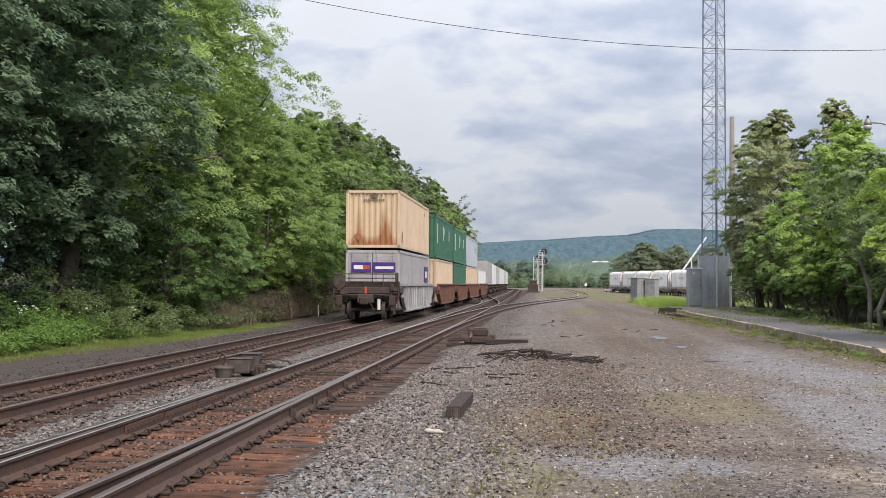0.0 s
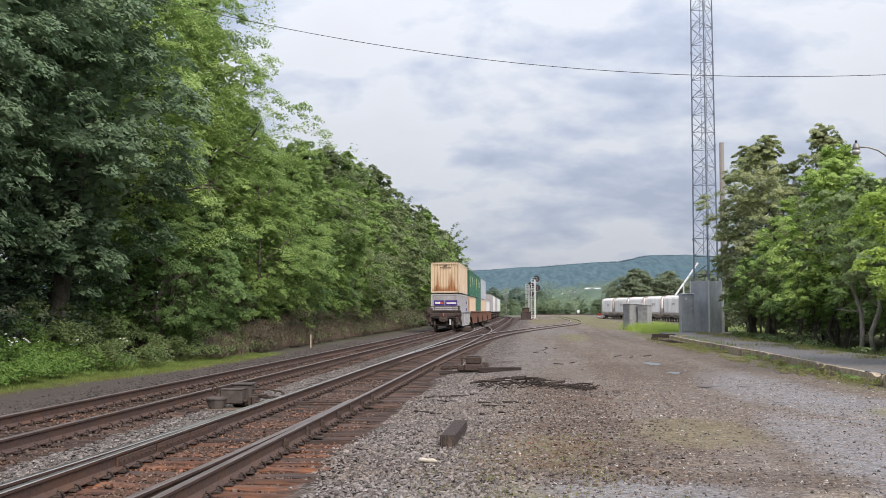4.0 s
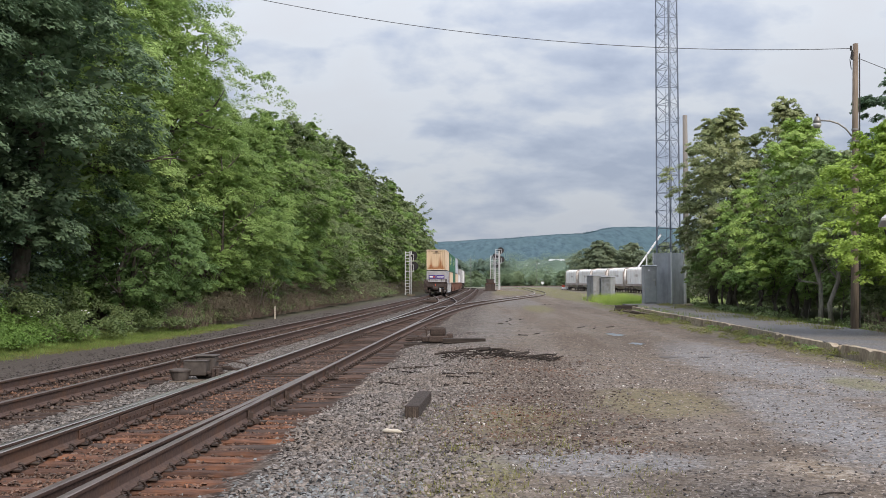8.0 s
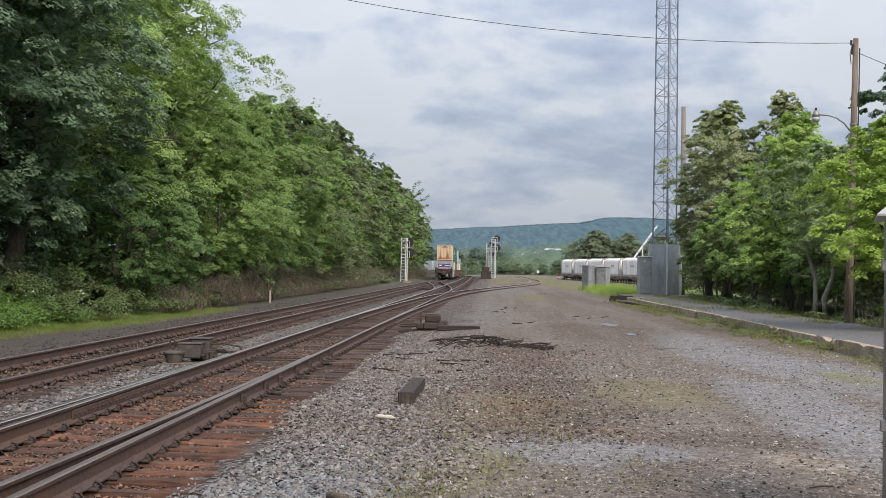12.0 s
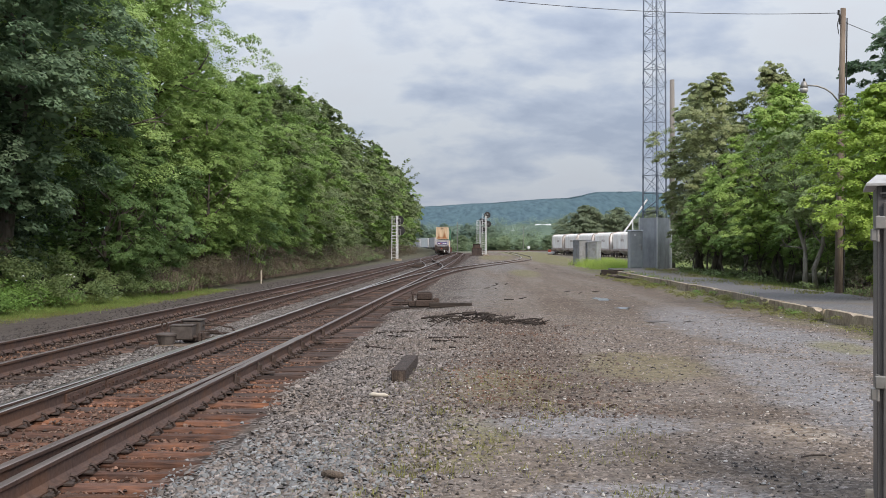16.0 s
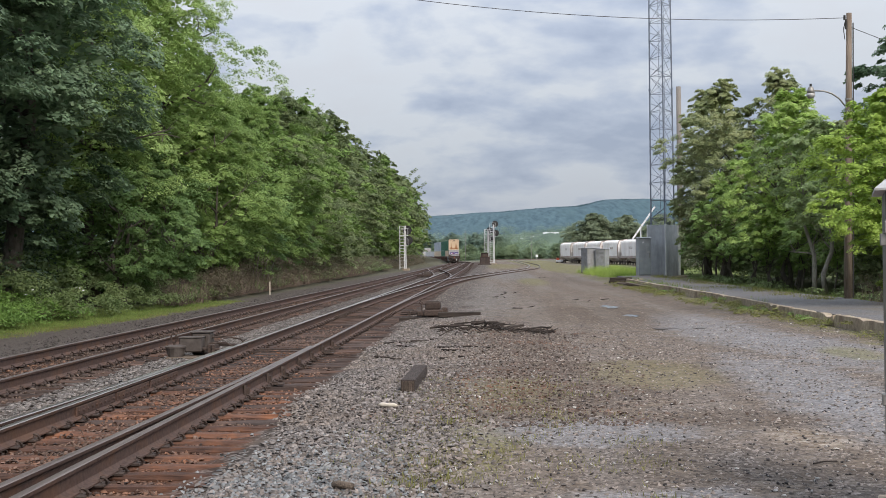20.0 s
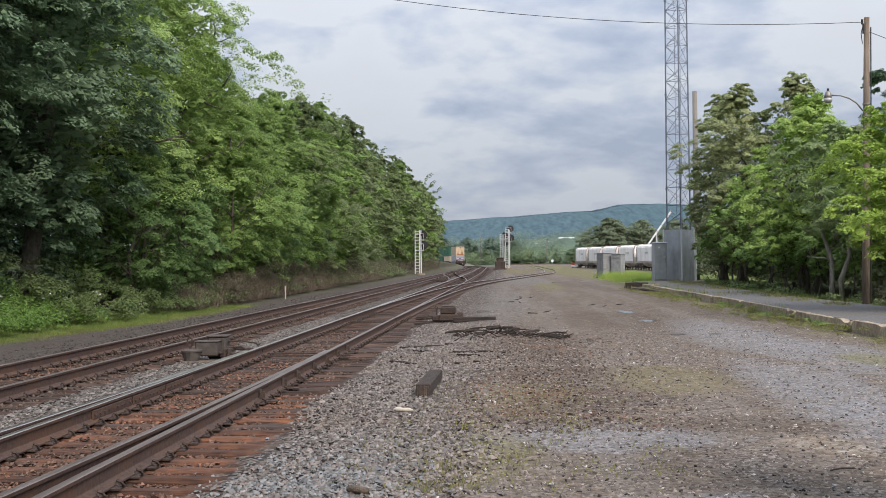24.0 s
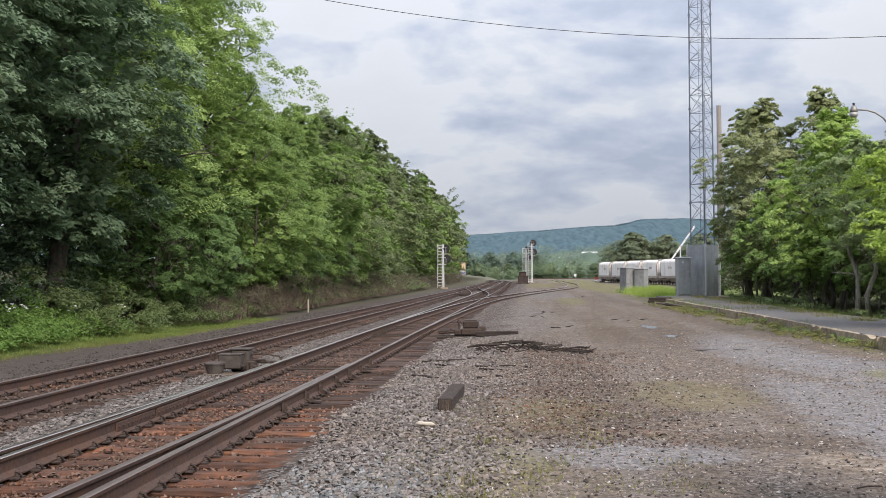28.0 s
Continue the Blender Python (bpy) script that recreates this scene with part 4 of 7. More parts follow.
    box(b, (-0.21, -0.14, 0.10), (0.22, 0.16, 0.375), 0.02)
    part("motor_box", b, M["machine"], t, "scuffed grey steel motor box")
    b = bmesh.new()
    box(b, (-0.225, -0.155, 0.37), (0.235, 0.175, 0.39), 0.01)
    part("box_lid", b, M["machine"], t)
    b = bmesh.new()
    box(b, (-0.06, 0.18, 0.02), (0.30, 0.52, 0.44), 0.03)
    part("gearbox", b, M["machine"], t)
    b = bmesh.new()
    box(b, (-0.08, 0.16, 0.44), (0.32, 0.54, 0.47), 0.012)
    part("gearbox_lid", b, M["machine"], t)
    b = bmesh.new()
    tube(b, [(-0.24, -0.24, -0.02), (-0.24, -0.24, 0.10), (-0.24, -0.24, 0.20)], [0.12, 0.16, 0.185], 14)
    part("clutch_bowl", b, M["machine"], t, "rounded grey clutch housing")
    b = bmesh.new()
    tube(b, [(-0.24, -0.24, 0.20), (-0.24, -0.24, 0.23), (-0.24, -0.24, 0.25)], [0.20, 0.20, 0.12], 14)
    part("bowl_lid", b, M["machine"], t)
    b = bmesh.new()
    tube(b, [(-0.33 + 0.05 * math.cos(a), -0.06, 0.37 + 0.10 * math.sin(a)) for a in np.linspace(0, 6.28, 13)], 0.018, 6)
    cyl(b, (-0.33, -0.06, 0.18), (-0.33, -0.06, 0.30), 0.02, 6)
    part("crank_ring", b, M["iron"], t, "dark iron crank ring")
    b = bmesh.new()
    box(b, (-0.40, -0.40, -0.10), (0.95, 0.02, 0.03), 0.015)
    part("head_tie", b, M["beam_wood"], t, "dark wooden head tie")
    for pts, rad in (([(0.24, -0.08, 0.16), (0.50, -0.08, 0.14), (0.92, -0.05, 0.10)], 0.03), ([(0.30, 0.1, 0.24), (0.62, 0.12, 0.26), (0.86, 0.14, 0.12)], 0.02), ([(0.3, 0.35, 0.34), (0.55, 0.36, 0.36), (0.85, 0.4, 0.30), (0.98, 0.4, 0.14)], 0.018), ([(0.26, 0.0, 0.06), (0.95, 0.02, 0.06)], 0.03), ([(0.3, 0.5, 0.2), (0.9, 0.52, 0.16)], 0.03)):
        b = bmesh.new()
        tube(b, pts, rad, 6)
        part("rod", b, M["iron"], t)
    for x in (0.36, 0.44):
        b = bmesh.new()
        box(b, (x - 0.03, -0.13, 0.06), (x + 0.03, 0.2, 0.24), 0.01)
        part("rod_bracket", b, M["iron"], t)


hand_switch()
switch_machine(pose(-1.80, 31.0, -0.11, 0, 0, -2) @ Matrix.Diagonal((0.80, 0.80, 1.0, 1)), "dark switch machine on long ties beside the turnout", -1, M["iron"])
switch_machine(pose(-5.85, 92.0, -0.28), "low dark switch machine between the distant tracks", -1)
beam = tagged(part("timber", boxes(((-0.62, -0.11, -0.09), (0.62, 0.11, 0.06)), bevel=0.015), M["rotten"]), "dark timber lying beside the switch machine", "timber")
beam.matrix_basis = pose(-1.02, 30.3, -0.02, 0, 0, 1)

# ---- the train ----
REAR_Y, SPEED = 46.4, 10.8


def container(label, length, side, end, doors=False, extras=None):
    """A corrugated shipping container, origin at the middle of its floor, its tail towards -y."""
    t = thing("shipping_container", label, "shipping container", "containers on the train")
    L2, W2, H = length / 2, 1.22, 2.59
    b = bmesh.new()
    for x in (-W2, W2):
        for y in (-L2, L2):
            box(b, (min(x, x * 0.91), min(y, y - math.copysign(0.16, y)), 0), (max(x, x * 0.91), max(y, y - math.copysign(0.16, y)), H), 0.01)
        for z in (0, H - 0.12):
            box(b, (min(x, x * 0.95), -L2, z), (max(x, x * 0.95), L2, z + 0.12))
    for y in (-L2, L2):
        for z in (0, H - 0.12):
            box(b, (-W2, min(y, y - math.copysign(0.1, y)), z), (W2, max(y, y - math.copysign(0.1, y)), z + 0.12))
    part("frame", b, side, t)

    def sheet(name, half, fixed, along_x, material, pitch):
        """One folded wall sheet between the posts."""
        prof, s = [], -half
        while s < half - 1e-4:
            for ds, d in ((0.0, 0.0), (0.26, 0.0), (0.5, -0.034), (0.76, -0.034)):
                if s + ds * pitch <= half:
                    prof.append((s + ds * pitch, d))
            s += pitch
        prof.append((half, 0.0))
        V, F = [], []
        for a, d in prof:
            q = fixed + math.copysign(abs(d), -fixed)
            for z in (0.1, H - 0.1):
                V.append((a, q, z) if along_x else (q, a, z))
        for i in range(len(prof) - 1):
            F.append((2 * i, 2 * i + 2, 2 * i + 3, 2 * i + 1))
        ob = new(name, mesh_of(name, V, F, material))
        ob.parent = t
        return ob

    for x in (-W2 + 0.015, W2 - 0.015):
        sheet("side_wall", L2 - 0.12, x, False, side, 0.28)
    sheet("front_wall", W2 - 0.1, L2 - 0.03, True, end, 0.25)
    b = bmesh.new()
    box(b, (-W2 + 0.03, -L2 + 0.03, H - 0.05), (W2 - 0.03, L2 - 0.03, H - 0.012))
    part("roof", b, side, t)
    b = bmesh.new()
    box(b, (-W2 + 0.05, -L2 + 0.05, 0.03), (W2 - 0.05, L2 - 0.05, 0.10))
    part("floor", b, M["under"], t)
    if doors:
        for s in (-1, 1):
            b = bmesh.new()
            box(b, (min(0.012 * s, 1.13 * s), -L2 + 0.03, 0.13), (max(0.012 * s, 1.13 * s), -L2 + 0.075, H - 0.13), 0.008)
            for z in (0.55, 1.05, 2.15):
                box(b, (min(0.05 * s, 1.09 * s), -L2 + 0.015, z), (max(0.05 * s, 1.09 * s), -L2 + 0.03, z + 0.05))
            d = part("door", b, end, t)
            for x in (0.22, 0.92):
                b = bmesh.new()
                cyl(b, (x * s, -L2 - 0.005, 0.06), (x * s, -L2 - 0.005, H - 0.06), 0.018, 6)
                for z in (0.25, 0.9, 1.6, 2.3):
                    box(b, (x * s - 0.05, -L2 - 0.02, z), (x * s + 0.05, -L2 + 0.016, z + 0.06))
                part("lock_rod", b, M["silver"], d)
    else:
        sheet("tail_wall", W2 - 0.1, -L2 + 0.03, True, end, 0.25)
    return t


def bars(parent, name, cells, y, material, label):
    """Flat marks on a tail wall, one part each: rows of (x, z, width, height)."""
    made = []
    for x, z, w, h in cells:
        b = bmesh.new()
        box(b, (x, y - 0.006, z), (x + w, y, z + h))
        made.append(part(name, b, material, parent, label))
    return made[0]


def side_mark(parent, cells, material, label, name="marking"):
    """Flat marks on the right-hand side wall, one part each: rows of (y, z, length, height)."""
    made = []
    for y, z, w, h in cells:
        b = bmesh.new()
        box(b, (1.222, y, z), (1.228, y + w, z + h))
        made.append(part(name, b, material, parent, label))
    return made


def wheelset():
    b = bmesh.new()
    for s in (-1, 1):
        tube(b, [(s * 0.685, 0, 0), (s * 0.70, 0, 0), (s * 0.715, 0, 0), (s * 0.83, 0, 0)], [0.46, 0.46, 0.425, 0.418], 20)
        for k in range(6):
            a = k * math.pi / 3
            cyl(b, (s * 0.80, 0.25 * math.cos(a), 0.25 * math.sin(a)), (s * 0.845, 0.25 * math.cos(a), 0.25 * math.sin(a)), 0.05, 6)
    cyl(b, (-0.95, 0, 0), (0.95, 0, 0), 0.08, 10)
    me = bpy.data.meshes.new("wheelset")
    b.to_mesh(me)
    b.free()
    me.materials.append(M["wheel"])
    return me


WHEELSET = wheelset()


def bogie(parent, y, base=0.0):
    """A three-piece truck: side frames, bolster, springs and two wheelsets."""
    frames = []
    for s in (-1, 1):
        b = bmesh.new()
        x0, x1 = sorted((s * 0.93, s * 1.08))
        prism(b, [(-1.15, 0.42), (-1.15, 0.62), (-0.45, 0.74), (0.45, 0.74), (1.15, 0.62), (1.15, 0.42), (0.5, 0.40), (0.36, 0.20), (-0.36, 0.20), (-0.5, 0.40)], x0, x1)
        frames.append(part("side_frame", b, M["under"], parent))
    bm2 = bmesh.new()
    box(bm2, (-1.0, -0.2, 0.45), (1.0, 0.2, 0.72), 0.02)
    for ob in (*frames, part("bolster", bm2, M["under"], parent)):
        ob.location = (0, y, base)
    out = []
    for d in (-0.89, 0.89):
        out.append(piece("wheelset", WHEELSET, parent, pose(0, y + d, base + 0.425)))
    return out


RIBS = {}


def well_car(label, length, side, tail, ends=True):
    """One well unit, origin on the rail tops at its middle, its tail towards -y."""
    t = thing("well_car", label, "railway car", "well cars of the train")
    L2 = length / 2
    w = L2 - 1.9
    for s in (-1, 1):
        b = bmesh.new()
        x0, x1 = sorted((s * 1.30, s * 1.42))
        prism(b, [(-w, 1.50), (w, 1.50), (w, 0.95), (w - 1.0, 0.36), (-w + 1.0, 0.36), (-w, 0.95)], x0, x1)
        box(b, (min(s * 1.26, s * 1.50), -w - 0.1, 1.44), (max(s * 1.26, s * 1.50), w + 0.1, 1.56), 0.015)
        box(b, (min(s * 1.28, s * 1.48), -w + 1.0, 0.28), (max(s * 1.28, s * 1.48), w - 1.0, 0.38), 0.015)
        part("side_sill", b, side, t)
        n = int(2 * w / 0.75)
        for i in range(n + 1):
            y = -w + 0.1 + i * (2 * w - 0.2) / n
            z = 0.40 if abs(y) < w - 1.0 else 0.40 + (abs(y) - w + 1.0) * 0.58
            key = (side.name, round(z, 2))
            if key not in RIBS:
                RIBS[key] = bpy.data.meshes.new("stiffener")
                b = boxes(((-0.03, -0.035, z), (0.03, 0.035, 1.46)))
                b.to_mesh(RIBS[key])
                b.free()
                RIBS[key].materials.append(side)
            piece("stiffener", RIBS[key], t, pose(s * 1.445, y, 0))
    b = bmesh.new()
    box(b, (-1.30, -w, 0.40), (1.30, w, 0.48))
    part("well_floor", b, M["under"], t)
    for s in (-1, 1):
        b = bmesh.new()
        y0, y1 = sorted((s * (w - 0.05), s * (L2 - 0.25)))
        box(b, (-1.42, y0, 1.12), (1.42, y1, 1.40), 0.03)
        box(b, (-0.35, min(s * w, s * (L2 - 0.1)), 0.72), (0.35, max(s * w, s * (L2 - 0.1)), 1.12), 0.03)
        part("end_platform", b, tail, t)
        b = bmesh.new()
        yb = s * (L2 - 0.3)
        deep = ends and s < 0
        box(b, (-1.47, min(yb, yb - 0.30 * s), 0.90 if deep else 0.95), (1.47, max(yb, yb + 0.08 * s), 1.66 if deep else 1.36), 0.03)
        part("end_sill", b, tail, t)
        wheels = bogie(t, s * (L2 - 1.55))
        if s < 0:
            rear = wheels
    if ends:
        yb = -L2 + 0.28
        b = bmesh.new()
        for z in (1.98, 1.80):
            tube(b, [(-1.40, yb, z), (1.40, yb, z)], 0.022, 6)
        for x in (-1.4, -0.75, 0.75, 1.4):
            cyl(b, (x, yb, 1.35), (x, yb, 2.0), 0.022, 6)
        part("end_rail", b, M["under"], t)
        for x in (-1.42, 1.12):
            b = bmesh.new()
            for i in range(4):
                cyl(b, (x, yb - 0.06, 0.45 + i * 0.27), (x + 0.30, yb - 0.06, 0.45 + i * 0.27), 0.016, 6)
            for d in (0, 0.30):
                cyl(b, (x + d, yb - 0.06, 0.40), (x + d, yb - 0.06, 1.4), 0.018, 6)
            part("ladder", b, M["under"], t)
        b = bmesh.new()
        box(b, (-0.12, -L2 - 0.28, 0.72), (0.12, -L2 + 0.3, 0.94), 0.02)
        box(b, (-0.18, -L2 - 0.42, 0.66), (0.20, -L2 - 0.22, 0.99), 0.05)
        part("coupler", b, M["iron"], t)
        b = bmesh.new()
        tube(b, [(0.12, -L2, 0.82), (0.32, -L2 - 0.1, 0.62), (0.42, -L2 - 0.08, 0.38), (0.38, -L2 - 0.1, 0.22)], 0.03, 6)
        part("air_hose", b, M["black"], t, "black air hose hanging from the end sill")
        b = bmesh.new()
        box(b, (-0.06, yb - 0.13, 1.12), (0.06, yb - 0.05, 1.42), 0.02)
        part("tail_marker", b, M["sign_red"], t, "faded red end-of-train marker")
        b = bmesh.new()
        tube(b, [(-1.15, yb - 0.02, 1.62), (-1.15, yb - 0.10, 1.62)], 0.28, 14)
        part("brake_wheel", b, M["under"], t)
        b = bmesh.new()
        box(b, (0.50, yb - 0.03, 0.42), (0.64, yb + 0.02, 0.90), 0.02)
        part("step_stirrup", b, M["galv"], t, "bright worn steel plate under the end sill")
        b = bmesh.new()
        for x in (-1.30, 1.02):
            box(b, (x, yb - 0.16, 0.62), (x + 0.28, yb - 0.06, 1.05), 0.03)
            box(b, (x + 0.05, yb - 0.13, 1.25), (x + 0.22, yb - 0.07, 1.55), 0.02)
        tube(b, [(-1.1, yb - 0.1, 1.12), (-0.4, yb - 0.12, 1.05), (0.4, yb - 0.12, 1.1), (1.1, yb - 0.1, 1.05)], 0.035, 6)
        part("end_fitting", b, M["iron"], t)
    return t, rear


def trailer_car(label, length, top, material):
    """A flat spine car with one long box trailer body on it, the wheels of both on view."""
    t = thing("flat_car", label, "railway car", "flat cars of the train")
    L2 = length / 2
    b = bmesh.new()
    box(b, (-0.45, -L2 + 0.2, 0.75), (0.45, L2 - 0.2, 1.10), 0.02)
    for i in range(5):
        y = -L2 + 1.5 + i * (length - 3) / 4
        box(b, (-1.35, y - 0.25, 1.0), (1.35, y + 0.25, 1.14), 0.02)
    part("spine", b, M["under"], t)
    for s in (-1, 1):
        bogie(t, s * (L2 - 1.6))
    return t


def trailer(label, length, material, h=2.85):
    """A semi-trailer: box, ribs, doors, landing legs and tandem wheels; origin under its middle at the tyres."""
    t = thing("semi_trailer", label, "trailer", "trailers on the train")
    L2 = length / 2
    b = bmesh.new()
    box(b, (-1.27, -L2, 0.55), (1.27, L2, 0.55 + h), 0.03)
    for i in range(int(length / 1.2)):
        y = -L2 + 0.3 + i * 1.2
        for s in (-1, 1):
            box(b, (min(s * 1.26, s * 1.285), y, 0.62), (max(s * 1.26, s * 1.285), y + 0.05, 0.5 + h))
    part("trailer_box", b, material, t)
    for s in (-1, 1):
        part("rear_door", boxes(((min(0.02 * s, 1.2 * s), -L2 - 0.02, 0.62), (max(0.02 * s, 1.2 * s), -L2 + 0.01, 0.48 + h)), bevel=0.01), material, t)
    for y in (-L2 + 1.2, -L2 + 2.4):
        for s in (-1, 1):
            part("wheel", tube(bmesh.new(), [(s * 0.75, y, 0.45), (s * 1.25, y, 0.45)], 0.45, 14), M["black"], t)
    for s in (-1, 1):
        part("landing_leg", boxes(((s * 0.8 - 0.06, L2 - 3.0, 0.0), (s * 0.8 + 0.06, L2 - 2.85, 0.56))), M["under"], t)
    return t


TRAIN = []  # (thing, distance of its middle ahead of the rear face, height)
SPIN = []


def build_train():
    z0 = RAIL_TOP
    # the last car: silver container below, tan one with rust streaks above
    car, wheels = well_car("grey well car with a dark end platform at the train's tail", 16.1, M["grey_car"], M["under"])
    TRAIN.append((car, 6.1, z0))
    SPIN.extend(wheels)
    for x in (-1.27, 1.27):
        b = bmesh.new()
        box(b, (x - 0.06, -7.35, 0.75), (x + 0.06, -7.2, 2.05), 0.015)
        part("end_post", b, M["under"], car)
    for z in (1.62, 1.38):
        b = bmesh.new()
        cyl(b, (-1.27, -7.3, z), (1.27, -7.3, z), 0.035, 6)
        part("grab_rail", b, M["under"], car)
    low = container("silver container with closed doors and a purple sign", 12.19, M["silver"], M["silver"], doors=True)
    sign = bars(low, "sign_panel", [(-0.95, 1.60, 0.90, 0.44)], -6.12, M["purple"], "purple sign panel on a door")
    bars(low, "sign_panel", [(0.03, 1.60, 1.02, 0.44)], -6.12, M["purple"], "purple sign panel on a door")
    bars(sign, "sign_shape", [(-0.84, 1.73, 0.42, 0.18)], -6.127, M["sign_white"], "white bar on the sign")
    bars(sign, "sign_shape", [(-0.40, 1.73, 0.28, 0.18)], -6.127, M["sign_red"], "red-orange bar on the sign")
    bars(sign, "sign_shape", [(0.14, 1.74, 0.82, 0.12)], -6.127, M["sign_white"], "thin white bar on the sign")
    for cell in ((0.30, 1.05, 0.70, 0.14), (0.30, 0.80, 0.70, 0.08), (-0.86, 0.95, 0.5, 0.14)):
        bars(low, "door_notice", [cell], -6.10, M["bluegrey"], "pale notice on the doors")
    logo = side_mark(low, [(4.0, 1.15, 1.55, 0.85)], M["purple"], "purple panel on the container's side", "side_panel")[0]
    for mark in side_mark(logo, [(4.2, 1.4, 0.5, 0.35), (4.85, 1.4, 0.4, 0.35)], M["sign_white"], "white bar on the panel", "panel_shape"):
        mark.location.x = 0.004
    TRAIN.append((low, 6.1, z0 + 0.48))
    top = container("tan container with brown rust streaks on its end", 12.19, M["tan_side"], M["tan_rusted"])
    bars(top, "code_marking", [(-0.42 + i * 0.098, 2.10, 0.062, 0.10) for i in range(10)], -6.10, M["mark_dark"], "illegible dark code on the end wall")
    bars(top, "vent_marking", [(-1.0 + i * 0.17, 2.36, 0.09, 0.05) for i in range(12)] + [(-0.10, 2.25, 0.32, 0.17)], -6.098, M["mark_dark"], "dark slots under the roof edge")
    b = bmesh.new()
    for q in ((0.0, 0.0),):
        vs = [b.verts.new((-0.67 + dx, -6.102, 0.52 + dz)) for dx, dz in ((-0.19, 0), (0, -0.21), (0.19, 0), (0, 0.21))]
        f = b.faces.new(vs)
        r = bmesh.ops.extrude_face_region(b, geom=[f])
        bmesh.ops.translate(b, verts=[v for v in r["geom"] if isinstance(v, bmesh.types.BMVert)], vec=(0, 0.02, 0))
    part("placard", b, M["diamond"], top, "faded rusty diamond placard")
    side_mark(top, [(-5.2, 0.25, 0.12, 0.5), (3.6, 2.0, 0.25, 0.18)], M["mark_dark"], "small dark marks on the side")
    TRAIN.append((top, 6.1, z0 + 0.50 + 2.68))
    # articulated brown wells
    rows = [(22.3, 12.19, "tan_side", "green"), (36.0, 12.19, "green", "green"), (51.6, 16.15, "tan_side", "bluegrey"), (70.0, 16.15, "white", None)]
    names = {"tan_side": "tan", "green": "dark green", "bluegrey": "pale blue-grey", "white": "white"}
    for mid, length, lower, upper in rows:
        car, _ = well_car("rust-brown well car under stacked containers", length + 2.6, M["brown_car"], M["brown_car"], ends=False)
        TRAIN.append((car, mid, z0))
        c = container(names[lower] + " container low in a brown well car", length, M[lower], M[lower])
        TRAIN.append((c, mid, z0 + 0.48))
        if upper:
            c = container(names[upper] + " container on top of another one", length, M[upper], M[upper])
            if upper == "green":
                side_mark(c, [(-5.3, 0.9, 0.35, 1.2)], M["sign_yellow"], "pale yellow bar on the side")
                side_mark(c, [(-1.6, 1.2, 0.5, 0.9), (-0.6, 1.6, 0.3, 0.4), (2.6, 1.3, 0.6, 0.7)], M["pale_green"], "pale illegible marking on the side")
            else:
                side_mark(c, [(4.6, 1.5, 1.5, 0.5)], M["slate"], "dark illegible marking on the side")
            TRAIN.append((c, mid, z0 + 0.48 + 2.66))
    # flat cars with trailers, on towards the head of the train
    mid, shades = 89.0, ["silver", "white", "silver", "pale_green", "white", "silver", "pale_green", "white", "silver", "white", "white"]
    made = {}
    for i, s in enumerate(shades):
        if s not in made:
            made[s] = (trailer_car("dark spine car carrying a trailer", 17.6, None, None), trailer({"white": "white", "silver": "silver-grey", "pale_green": "pale green-grey"}[s] + " box trailer riding on a spine car", 15.6, M[s]))
            car, box_ = made[s]
        else:
            car, box_ = (copy_thing(o, Matrix()) for o in made[s])
        TRAIN.append((car, mid, z0))
        TRAIN.append((box_, mid, z0 + 0.86))
        mid += 17.9


build_train()

# ---- plants ----
def leaves_at(P, Nrm, size, rng, long=1.5):
    """Corners of one folded leaf (a kite) for each place and facing."""
    n = len(P)
    Nrm = Nrm / np.maximum(1e-6, np.linalg.norm(Nrm, axis=1, keepdims=True))
    a = rng.normal(size=(n, 3))
    a -= Nrm * (a * Nrm).sum(1, keepdims=True)
    a /= np.maximum(1e-6, np.linalg.norm(a, axis=1, keepdims=True))
    c = np.cross(Nrm, a)
    s = size * rng.uniform(0.6, 1.35, (n, 1))
    droop = Nrm * s * 0.25
    V = np.stack([P - a * s * 0.5 * long, P + c * s * 0.45 - droop * 0.4, P + a * s * 0.5 * long - droop, P - c * s * 0.45 - droop * 0.4], 1)
    return V.reshape(-1, 3)


def clump_leaves(C, R, per, size, rng, flat=0.6, out=None, tri=False, droop=0.5):
    """Leaves over the upper shells of many clumps with centres C and radii R."""
    n = len(C)
    k = np.repeat(np.arange(n), per)
    d = rng.normal(size=(n * per, 3))
    d /= np.linalg.norm(d, axis=1, keepdims=True)
    d[:, 2] = np.where(d[:, 2] < -0.15, -d[:, 2], d[:, 2])
    r = R[k][:, None] * rng.uniform(0.6, 1.12, (n * per, 1))
    off = d * r * np.array([1, 1, flat])
    Nrm = d * 0.6 + np.array([0, 0, 0.75]) + rng.normal(size=d.shape) * 0.40
    if out is not None:
        # boughs hang down towards their outer ends
        off[:, 2] -= droop * (off[:, :2] * out[k][:, :2]).sum(1)
        Nrm += out[k] * 0.55
    P = C[k] + off
    if tri:
        n3 = len(P)
        Nrm /= np.maximum(1e-6, np.linalg.norm(Nrm, axis=1, keepdims=True))
        a = rng.normal(size=(n3, 3))
        a -= Nrm * (a * Nrm).sum(1, keepdims=True)
        a /= np.maximum(1e-6, np.linalg.norm(a, axis=1, keepdims=True))
        c = np.cross(Nrm, a)
        s = size * rng.uniform(0.6, 1.35, (n3, 1))
        return np.stack([P - a * s * 0.7, P + a * s * 0.45 + c * s * 0.42, P + a * s * 0.45 - c * s * 0.42], 1).reshape(-1, 3)
    return leaves_at(P, Nrm, size, rng)


def crown_lobes(rng, R, z0, z1, n, sub, belly=0.4, lump=0.2, fat=1.0):
